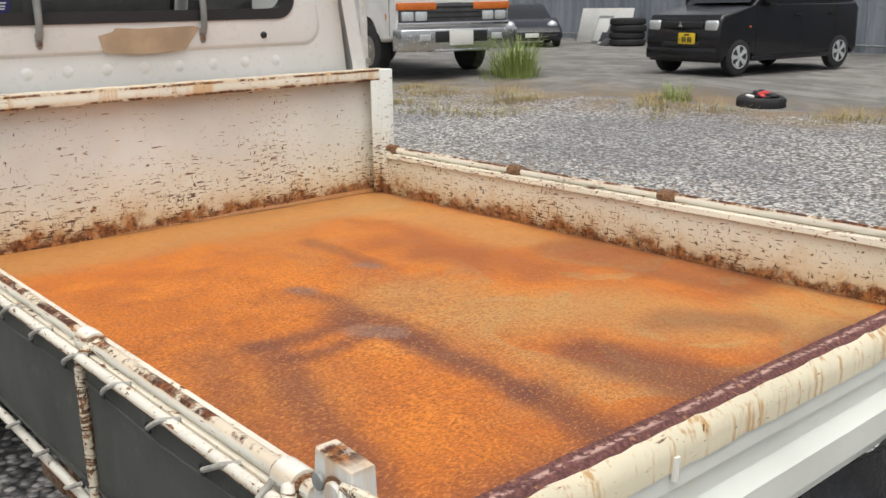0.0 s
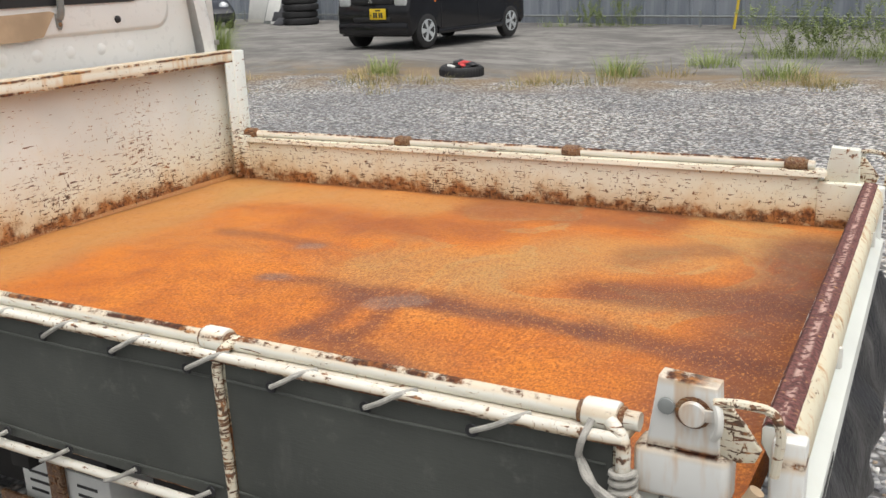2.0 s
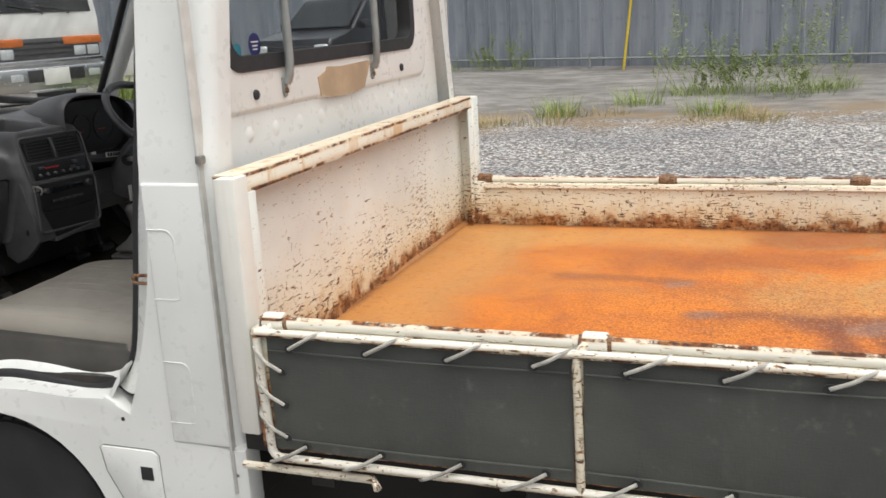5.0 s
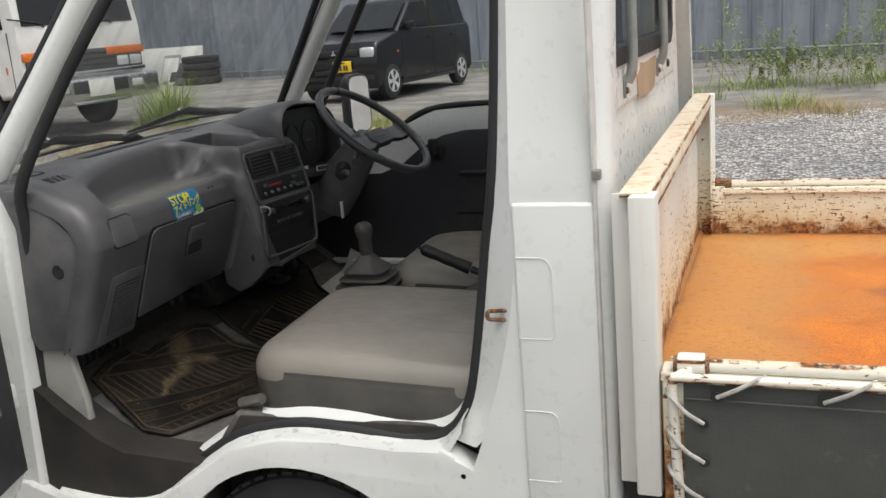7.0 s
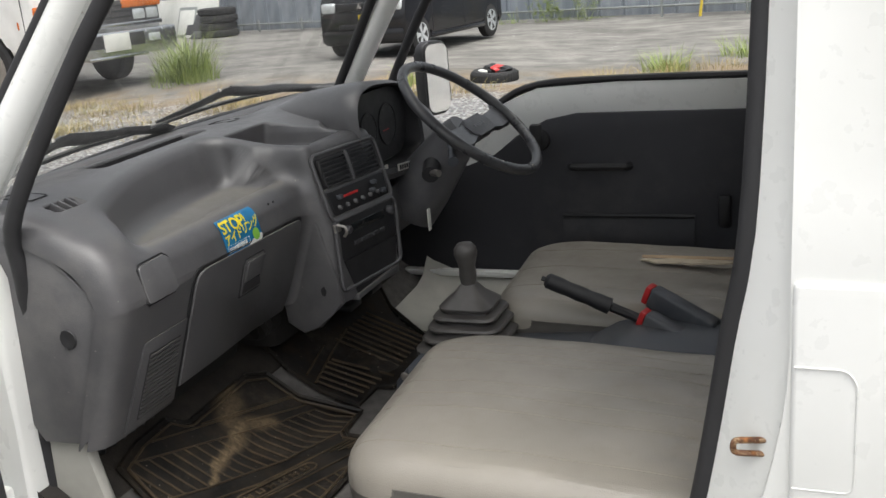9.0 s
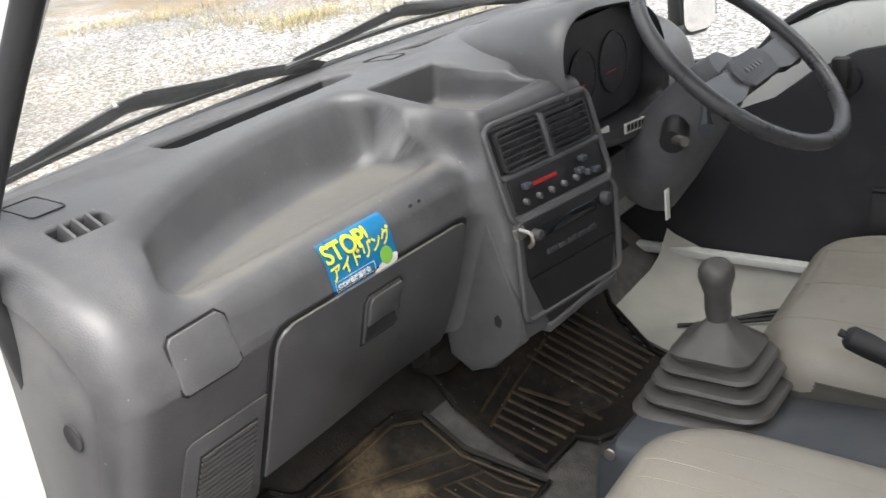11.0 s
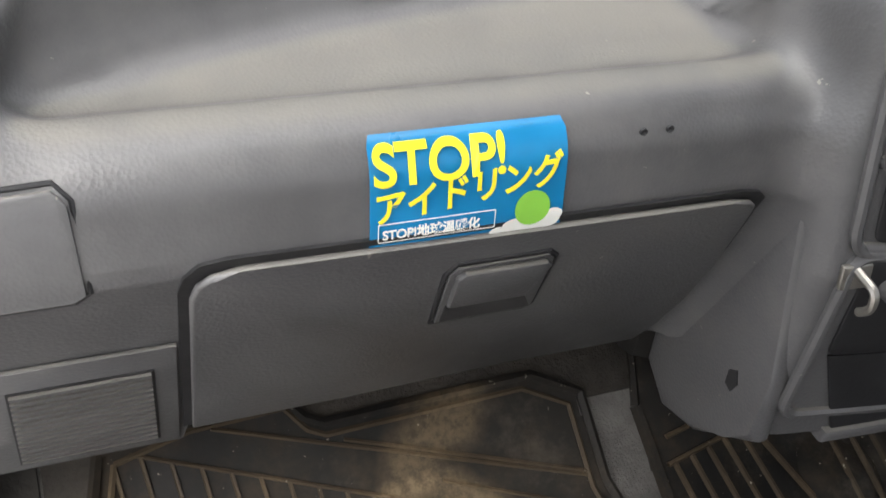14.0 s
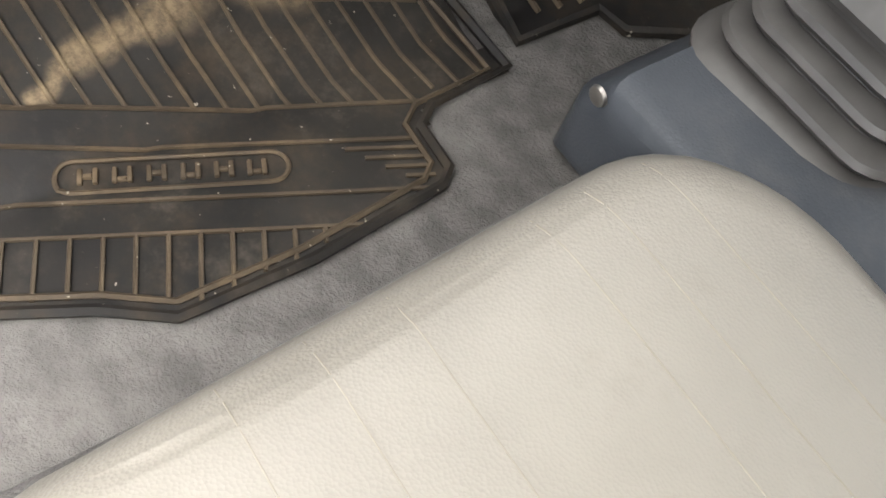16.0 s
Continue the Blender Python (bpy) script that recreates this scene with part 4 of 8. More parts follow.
def road_wheel(x, y, s):
    w = B()
    prof = [(0.17, -0.065), (0.235, -0.066), (0.258, -0.055), (0.264, -0.03), (0.265, 0), (0.264, 0.03), (0.258, 0.055), (0.235, 0.066), (0.17, 0.065)]
    lathe(w, prof, Matrix.Translation((x, y, G + 0.262)) @ pose(0, 0, 0, 90, 0, 0), 40)
    w = part("road_wheel", w, M_TYRE, truck)
    bm = B()
    lathe(bm, [(0.03, 0.0), (0.05, 0.02), (0.12, 0.01), (0.165, 0.045), (0.172, 0.045)], Matrix.Translation((x, y, G + 0.262)) @ pose(0, 0, 0, 90 * (1 if s < 0 else -1), 0, 0), 28)
    part("rim", bm, M_STEEL, w)
    bm = B()
    for k in range(48):
        a = k * math.tau / 48
        box(bm, 0.262, 0.269, -0.05, 0.05, -0.012, 0.012, 0, m=Matrix.Translation((x, y, G + 0.262)) @ pose(0, 0, 0, 0, math.degrees(a), 0))
    part("tread", bm, M_TYRE, w)


def battery():
    b = B()
    box(b, 0.545, 0.80, 0.10, 0.22, 0.36, 0.475, 0.006)
    b = part("battery", b, M_PAPER, truck, "white battery with a dark lid on a side tray")
    bm = B()
    box(bm, 0.542, 0.803, 0.097, 0.223, 0.476, 0.53, 0.008)
    part("lid", bm, M_BLACK, b)
    bm = B()
    box(bm, 0.66, 0.78, 0.105, 0.20, 0.531, 0.545, 0.003)
    part("terminal_cover", bm, M_YELLOW, b)
    bm = B()
    box(bm, 0.645, 0.685, 0.085, 0.096, 0.34, 0.54, 0.002)
    box(bm, 0.50, 0.85, 0.08, 0.25, 0.335, 0.35, 0.003)
    box(bm, 0.50, 0.64, 0.075, 0.085, 0.335, 0.40, 0.003)
    part("clamp", bm, M_RUSTSTEEL, b)
    for x0 in (0.57, 0.71):
        for z, w in ((0.445, 0.055), (0.425, 0.065), (0.405, 0.05)):
            bm = B()
            box(bm, x0, x0 + w, 0.0985, 0.0995, z, z + 0.006)
            part("print_bar", bm, M_BARS, b)


bed()
headboard()
side_gate(True)
side_gate(False)
rear_post(True)
rear_post(False)
tailgate()
for wx in (-0.64, 1.33):
    road_wheel(wx, 0.085, -1)
    road_wheel(wx, 1.325, 1)
battery()


# ---- the cab ----
def lean(z):
    """How far the cab's sides lean in at a height."""
    return 0.17 * max(0.0, z - 1.16) if z < 1.65 else 0.083 + 0.6 * (z - 1.65)


def cab_shell():
    cab = B()
    # rear wall with its window
    win = round_rect(0.635, 1.50, 1.0, 0.335, 0.055, 8)
    outer = []
    cx = 0.705
    for (y, z) in round_rect(0.705, 1.16, 1.38, 1.20, 0.06, 8):
        k = 1 if y > cx else -1
        outer.append((-0.045, y - k * lean(z), z))
    holed(cab, outer, [(-0.045, y, z) for y, z in win], (-0.03, 0, 0))
    cab = part("cab_rear_wall", cab, M_WHITE, truck, "white cab back panel with a row of dimples")
    bm = B()
    holed(bm, [(x, y, z) for x, (y, z) in zip([-0.034] * 99, round_rect(0.635, 1.50, 1.018, 0.353, 0.062, 8))], [(-0.034, y, z) for y, z in round_rect(0.635, 1.50, 0.955, 0.29, 0.04, 8)], (-0.04, 0, 0))
    part("rear_window_seal", bm, M_RUBBER, cab)
    bm = B()
    bm.faces.new([bm.verts.new((-0.056, y, z)) for y, z in round_rect(0.635, 1.50, 0.96, 0.295, 0.04, 8)])
    part("rear_window_pane", bm, M_GLASS, cab).visible_shadow = False
    for y, s in ((0.355, 1), (0.825, 1)):
        bm = B()
        tube(bm, bent([(-0.030, y, 1.290), (-0.022, y, 1.305), (-0.019, y, 1.34), (-0.019, y - 0.004, 1.66), (-0.036, y, 1.70)], 0.012), 0.0098, 10)
        bar = part("window_guard_bar", bm, M_GALV, cab)
        bm = B()
        prism(bm, [(y - 0.010, 1.302), (y + 0.010, 1.302), (y + 0.009, 1.268), (y + 0.004, 1.260), (y - 0.004, 1.260), (y - 0.009, 1.268)], "x", -0.038, -0.033, 0.001)
        part("bar_foot", bm, M_GALV, bar)
        bm = B()
        lathe(bm, [(0.006, 0), (0.006, 0.004), (0.003, 0.0055)], Matrix.Translation((-0.033, y, 1.274)) @ pose(0, 0, 0, 0, 90, 0), 8)
        part("foot_bolt", bm, M_RUSTSTEEL, bar)
    # dimples and creases pressed into the panel
    for k in range(10):
        bm = B()
        y = 0.10 + 0.108 * k
        lathe(bm, [(0.020, 0), (0.016, 0.0008), (0.011, 0.0022), (0.006, 0.0030), (0.001, 0.0033)], Matrix.Translation((-0.0455, y, 1.197)) @ pose(0, 0, 0, 0, 90, 0), 16)
        part("pressed_dimple", bm, M_WHITE, cab)
    bm = B()
    def upper(grow, x):
        return [(x, (y - 0.8 * lean(z)) if y > 0.65 else (y + 0.8 * lean(z)), z) for y, z in round_rect(0.6475, 1.475, 1.205 + 2 * grow, 0.45 + 2 * grow, 0.07, 8)]
    loops = [[bm.verts.new(p) for p in ring] for ring in (upper(0.012, -0.0455), upper(0.007, -0.0435), upper(0.003, -0.0395), upper(-0.003, -0.038), [(-0.038, y, z) for y, z in win])]
    for la, lb in zip(loops, loops[1:]):
        for k in range(len(la)):
            j = (k + 1) % len(la)
            bm.faces.new((la[k], la[j], lb[j], lb[k]))
    bmesh.ops.recalc_face_normals(bm, faces=bm.faces)
    part("raised_window_panel", bm, M_WHITE, cab)
    for y in (0.235, 1.03):
        bm = B()
        lathe(bm, [(0.011, 0), (0.010, 0.004), (0.005, 0.006)], Matrix.Translation((-0.038, y, 1.276)) @ pose(0, 0, 0, 0, 90, 0), 12)
        part("rubber_plug", bm, M_RUBBER, cab)
    bm = B()
    prism(bm, [(0.525, 1.245), (0.515, 1.29), (0.555, 1.30), (0.565, 1.31), (0.64, 1.306), (0.80, 1.31), (0.815, 1.305), (0.77, 1.245), (0.72, 1.238), (0.60, 1.236)], "x", -0.038, -0.0355)
    part("tape_patch", bm, M_CARD, cab, "torn brown paper tape")
    for (y, z, r, m) in ((0.275, 1.375, 0.024, M_STICKER), (0.205, 1.365, 0.016, M_TEAL)):
        bm = B()
        lathe(bm, [(0.001, 0), (r, 0.0004), (r, 0.001), (0.001, 0.0012)], Matrix.Translation((-0.054, y, z)) @ pose(0, 0, 0, 0, 90, 0), 24)
        st = part("window_sticker", bm, m, cab, "small round sticker")
        if r > 0.02:
            for dz, w in ((0.006, 0.028), (-0.002, 0.022), (-0.009, 0.018)):
                bm = B()
                box(bm, -0.0528, -0.0524, y - w / 2, y + w / 2, z + dz - 0.0016, z + dz + 0.0016)
                part("print_bar", bm, M_PAPER, st)

    # sides behind the doors
    for near in (True, False):
        bm = B()
        rows = []
        for k in range(29):
            z = 0.601 + 1.16 * k / 28
            fx = -0.17 - 0.10 * max(0, (1.05 - z) / 0.4) ** 1.6 if z < 1.05 else -0.17
            fx = max(fx, -0.30)
            d = lean(z)
            row = []
            for i in range(9):
                u = i / 8
                x = fx + (-0.045 - fx) * u
                row.append((x, d, z))
            # the rounded rear corner
            for a in (20, 45, 70, 90):
                row.append((-0.045 + 0.038 * math.sin(radians(a)), d + 0.03 * (1 - math.cos(radians(a))), z))
            rows.append([(x, y if near else 1.41 - y, zz) for x, y, zz in row])
        sheet(bm, rows, 0.04, (0, -1 if near else 1, 0))
        side = part("cab_rear_pillar", bm, M_WHITE, truck, "white pillar behind the door")
        s = 1 if near else -1
        f = 0.0 if near else 1.41
        bm = B()
        box(bm, -0.168, -0.03, f - s * 0.007, f + s * 0.01, 0.60, 1.135, 0.006, 3)
        part("pressed_panel", bm, M_WHITE, side)
        for z0, z1 in ((0.645, 0.775), (0.905, 1.045)):
            bm = B()
            tube(bm, bent([(-0.165, f - s * 0.008, z1), (-0.115, f - s * 0.008, z1), (-0.105, f - s * 0.008, z1 - 0.015), (-0.105, f - s * 0.007, z0), (-0.165, f - s * 0.007, z0)], 0.012), 0.0011, 6)
            part("pressed_outline", bm, M_WHITE, side)
        bm = B()
        box(bm, -0.034, -0.027, f - s * 0.009, f + s * 0.02, 0.50, 1.72, 0.003)
        part("panel_seam", bm, M_SEAM, side)
        bm = B()
        box(bm, -0.032, -0.018, f - s * 0.013, f + s * 0.002, 1.172, 1.188, 0.002)
        part("clip", bm, M_STEEL, side)
    # roof and its front edge
    bm = B()
    rows = []
    for j in range(13):
        v = j / 12
        y = 0.11 + 1.19 * v
        rows.append([(-0.04 - (0.98 - 0.38 * (y - 0.705) ** 2) * i / 10, y, 1.765 + 0.03 * math.sin(math.pi * v) + 0.01 * math.sin(math.pi * i / 10)) for i in range(11)])
    sheet(bm, rows, 0.03)
    part("roof", bm, M_WHITE, truck, "white cab roof")
    # unseen linings that close the cab, added to cut bounced light
    bm = B()
    box(bm, -0.90, -0.08, 0.12, 1.29, 1.715, 1.728, 0.004)
    part("added_ceiling", bm, M_ADDEDLINING, truck, "unseen grey ceiling board added to darken the cab")
    bm = B()
    box(bm, -0.085, -0.078, 0.06, 1.35, 0.60, 1.33, 0.002)
    part("added_rear_board", bm, M_TRIM, truck, "unseen dark board added behind the seats to darken the cab")


def door_line():
    """The outline of the door opening, from the pillar's top down, along the sill, and up the front."""
    return [(-0.20, 1.70), (-0.210, 1.22), (-0.234, 1.04), (-0.262, 0.86), (-0.288, 0.75), (-0.335, 0.69), (-0.42, 0.670), (-0.55, 0.682), (-0.66, 0.682), (-0.78, 0.652),
            (-0.88, 0.59), (-0.98, 0.52), (-1.10, 0.50), (-1.24, 0.51), (-1.275, 0.56), (-1.262, 0.85), (-1.225, 1.08), (-1.195, 1.19), (-1.018, 1.46), (-0.845, 1.68), (-0.75, 1.715), (-0.35, 1.735), (-0.22, 1.73)]


def smooth_line(pts, n=4, closed=True):
    """Points of a smooth line through the given ones."""
    out = []
    m = len(pts)
    for i in range(m if closed else m - 1):
        p = [Vector(pts[(i + k) % m] if closed else pts[min(m - 1, max(0, i + k))]) for k in (-1, 0, 1, 2)]
        for k in range(n):
            t = k / n
            out.append(0.5 * (2 * p[1] + (p[2] - p[0]) * t + (2 * p[0] - 5 * p[1] + 4 * p[2] - p[3]) * t * t + (3 * p[1] - p[0] - 3 * p[2] + p[3]) * t ** 3))
    return out if closed else out + [Vector(pts[-1])]


def cab_side(near):
    def Y(d, z):
        return d + lean(z) if near else 1.41 - d - lean(z)
    line = door_line()
    # the body below the door: sill and wheel arch
    arch = [(-0.64 + 0.30 * math.cos(radians(a)), 0.335 + 0.285 * math.sin(radians(a))) for a in range(-10, 191, 8)]
    top = [(-0.262, 0.64), (-0.30, 0.672), (-0.33, 0.685), (-0.42, 0.668), (-0.55, 0.68), (-0.66, 0.68), (-0.78, 0.645), (-0.88, 0.57), (-0.98, 0.50), (-1.10, 0.48), (-1.24, 0.49), (-1.30, 0.52)]
    poly = [(-0.17, 0.599)] + top + [(-1.42, 0.52), (-1.42, 0.28)] + [(x, z) for x, z in arch[::-1]] + [(-0.30, 0.30), (0.0, 0.36), (0.0, 0.60)]
    bm = B()
    a, b = (-0.003, 0.05) if near else (1.36, 1.413)
    prism(bm, poly, "y", a, b, 0.006)
    body = part("cab_lower_side", bm, M_WHITE, truck, "white lower body with wheel arch")
    s = 1 if near else -1
    f = 0.0 if near else 1.41
    # door sill cover inside the opening
    bm = B()
    rows = []
    sill = smooth_line(line[4:14], 3, False)
    for p in sill:
        rows.append([(p.x, Y(d, 0), p.y + dz) for d, dz in ((0.004, -0.026), (0.008, -0.012), (0.03, -0.004), (0.06, -0.002))])
    sheet(bm, rows, 0.006)
    part("door_sill", bm, M_WHITE, body)
    bm = B()
    tube(bm, [(p.x, Y(0.062 - 0.034 * max(0, min(1, (-0.75 - p.x) / 0.3)) * max(0, min(1, (p.y - 1.0) / 0.2)), p.y), p.y) for p in smooth_line(line, 5)], 0.0125, 10, closed=True)
    part("door_seal", bm, M_RUBBER, body, "black rubber door seal")
    bm = B()
    tube(bm, [(p.x + (0.012 if p.y < 1.1 and p.x > -0.5 else 0), Y(0.03, p.y), p.y - (0.016 if p.y < 0.75 else 0)) for p in smooth_line(line[5:11], 5, False)], 0.006, 8)
    part("sill_bead", bm, M_RUBBER, body)
    # a painted flange stands inside the seal, and a painted jamb behind it
    bm = B()
    rows = []
    for p in smooth_line(line[4:12], 4, False):
        rows.append([(p.x, Y(d, 0), p.y + dz) for d, dz in ((0.055, -0.004), (0.068, 0.012), (0.082, 0.026), (0.105, 0.029))])
    sheet(bm, rows, 0.004)
    part("sill_flange", bm, M_WHITE, body)
    bm = B()
    rows = []
    for p in smooth_line(line[0:6], 4, False):
        rows.append([(p.x + dx, Y(d, p.y), p.y) for dx, d in ((0.004, 0.058), (0.022, 0.040), (0.045, 0.024), (0.072, 0.010))])
    sheet(bm, rows, 0.004, (1, 0, 0))
    part("door_jamb", bm, M_WHITE, body)
    # front pillar: lower part and the slanted upper part, with rubber between
    bm = B()
    prism(bm, [(-1.275, 0.50), (-1.265, 0.85), (-1.25, 1.08), (-1.285, 1.17), (-1.33, 1.185), (-1.37, 1.12), (-1.38, 0.85), (-1.38, 0.50)], "y", *((0.01, 0.06) if near else (1.35, 1.40)), 0.012, 3)
    part("front_pillar_foot", bm, M_WHITE, body)
    bm = B()
    pil = [(-1.235, 1.14), (-1.10, 1.325), (-0.985, 1.475), (-0.82, 1.69), (-0.78, 1.74)]
    def post(x0, z0, run, y0, out):
        return [(x0 + run * (z - z0), (y0 + 0.21 * (z - z0)) if near else 1.41 - y0 - 0.21 * (z - z0), z) for z in (1.10 + out, 1.16, 1.30, 1.45, 1.60, 1.74)]
    tube(bm, post(-1.25, 1.261, 0.72, 0.083, 0.0), 0.027, 12, flat=0.85)
    part("front_pillar", bm, M_WHITE, body)
    bm = B()
    tube(bm, post(-1.282, 1.261, 0.72, 0.072, 0.0), 0.0105, 10)
    part("drip_moulding", bm, M_RUBBER, body, "black moulding along the pillar")
    bm = B()
    tube(bm, post(-1.252, 1.306, 0.66, 0.114, 0.03), 0.012, 10)
    part("windscreen_side_seal", bm, M_RUBBER, body)
    # unseen corner panel, added to keep light from leaking in under the dashboard
    bm = B()
    prism(bm, [(-1.378, 0.50), (-1.376, 1.10), (-1.40, 1.13), (-1.50, 1.12), (-1.60, 0.98), (-1.60, 0.50)], "y", *((0.012, 0.055) if near else (1.355, 1.398)), 0.01, 3)
    part("front_corner_panel", bm, M_WHITE, body)
    if near:
        # fuel flap, plugs, striker and hinges
        bm = B()
        prism(bm, [(-0.355, 0.565), (-0.35, 0.571), (-0.225, 0.571), (-0.215, 0.562), (-0.212, 0.43), (-0.30, 0.43), (-0.345, 0.51)], "y", -0.006, 0.004, 0.003)
        flap = part("fuel_flap", bm, M_WHITE, body)
        bm = B()
        tube(bm, [(-0.358, -0.001, 0.568), (-0.350, -0.001, 0.574), (-0.222, -0.001, 0.574), (-0.210, -0.001, 0.563), (-0.208, -0.001, 0.43), (-0.302, -0.001, 0.427), (-0.349, -0.001, 0.512)], 0.0025, 6, closed=True)
        part("flap_gap", bm, M_RUBBER, flap)
        bm = B()
        box(bm, -0.258, -0.228, -0.008, -0.005, 0.505, 0.535, 0.002)
        part("finger_pull", bm, M_BLACK, flap)
        for x, z, r in ((-0.288, 0.637, 0.012), (-0.025, 0.54, 0.009)):
            bm = B()
            lathe(bm, [(r, 0), (r * 0.9, 0.003), (r * 0.4, 0.004)], Matrix.Translation((x, 0.001, z)) @ pose(0, 0, 0, 90, 0, 0), 16)
            part("rubber_plug", bm, M_BLACK, body)
        bm = B()
        tube(bm, bent([(-0.190, 0.020, 0.928), (-0.226, 0.012, 0.930), (-0.226, 0.012, 0.945), (-0.190, 0.020, 0.945)], 0.006), 0.0036, 8)
        part("door_striker", bm, M_RUSTSTEEL, body)
        for z in (0.72, 1.09):
            bm = B()
            box(bm, -1.335, -1.300, -0.034, 0.015, z - 0.028, z + 0.028, 0.006)
            lathe(bm, [(0.01, -0.035), (0.01, 0.035)], Matrix.Translation((-1.315, -0.03, z)), 12)
            part("door_hinge", bm, M_WHITE, body)


def glazing():
    # the curved windscreen, its lower seal and the scuttle outside
    bm = B()
    rows = []
    for j in range(25):
        y = 0.05 + 1.31 * j / 24
        row = []
        for i in range(13):
            z = 1.13 + 0.60 * i / 12
            row.append((base_x(y) + 0.005 + 0.80 * (z - 1.13) * (1 - 0.05 * math.sin(math.pi * j / 24)), 0.705 + (y - 0.705) * (1 - 0.12 * i / 12), z))
        rows.append(row)
    sheet(bm, rows)
    screen = part("windscreen", bm, M_SCREEN, truck, "clear curved windscreen")
    screen.visible_shadow = False
    bm = B()
    tube(bm, [(base_x(y) + 0.022, y, 1.158) for y in (0.06 + 1.29 * k / 24 for k in range(25))], 0.012, 8)
    part("windscreen_seal", bm, M_RUBBER, screen)
    bm = B()
    rows = [[(base_x(y) - 0.012 - 0.014 * i, y, 1.09 - 0.05 * i ** 1.3) for i in range(5)] for y in (0.04 + 1.33 * k / 20 for k in range(21))]
    sheet(bm, rows, 0.01)
    part("scuttle_panel", bm, M_WHITE, truck, "white panel below the windscreen")
    bm = B()
    prism(bm, [(y, z) for y, z in round_rect(0.705, 0.66, 1.38, 0.62, 0.08, 6)], "x", -1.62, -1.58, 0.01)
    part("cab_front_panel", bm, M_WHITE, truck, "white front panel of the cab")
    for dy in (0.0, 0.60):
        def on_glass(y, z, out=0.012):
            return Vector((base_x(y + dy) - out + 0.80 * (z - 1.13), y + dy, z))
        arm = B()
        spine = smooth_line([on_glass(*p) for p in ((0.80, 1.158), (0.74, 1.176), (0.61, 1.196), (0.50, 1.210), (0.38, 1.228))], 4, False)
        tube(arm, spine, [0.019] * 4 + [0.013] * 6 + [0.009] * (len(spine) - 10), 8, flat=0.5)
        wiper = part("windscreen_wiper", arm, M_BLACK, truck, "black wiper lying at the foot of the windscreen")
        bm = B()
        yoke = smooth_line([on_glass(*p) for p in ((0.115, 1.194), (0.21, 1.203), (0.31, 1.216), (0.365, 1.223), (0.45, 1.210), (0.53, 1.199), (0.61, 1.189))], 4, False)
        n = len(yoke)
        tube(bm, yoke, [0.005 + 0.010 * math.sin(math.pi * k / (n - 1)) for k in range(n)], 8, flat=0.45)
        part("blade_yoke", bm, M_BLACK, wiper)
        for ya, yb in ((0.12, 0.24), (0.46, 0.60)):
            bm = B()
            tube(bm, [on_glass(ya, 1.195), on_glass((ya + yb) / 2, 1.203), on_glass(yb, 1.193)], 0.006, 6, flat=0.5)
            part("blade_claw", bm, M_BLACK, wiper)
        bm = B()
        tube(bm, [on_glass(0.09 + 0.54 * k / 12, 1.187 + 0.008 * math.sin(math.pi * k / 12), 0.006) for k in range(13)], 0.0035, 6)
        part("blade", bm, M_BLACK, wiper)
        bm = B()
        tube(bm, [on_glass(0.095 + 0.53 * k / 12, 1.190 + 0.008 * math.sin(math.pi * k / 12), 0.010) for k in range(13)], 0.0036, 6)
        part("blade_strip", bm, M_STEEL, wiper)
        bm = B()
        lathe(bm, [(0.004, 0), (0.004, 0.006), (0.002, 0.008)], Matrix.Translation(on_glass(0.33, 1.228, 0.008)) @ pose(0, 0, 0, 0, -40, 0), 10)
        part("blade_pin", bm, M_STEEL, wiper)


def base_x(y):
    """The foot of the windscreen, bowed forwards."""
    ends = max(0, 0.13 - y, y - 1.28) / 0.08
    return -1.51 + 0.2 * (y - 0.85) ** 2 + 0.085 * ends ** 2


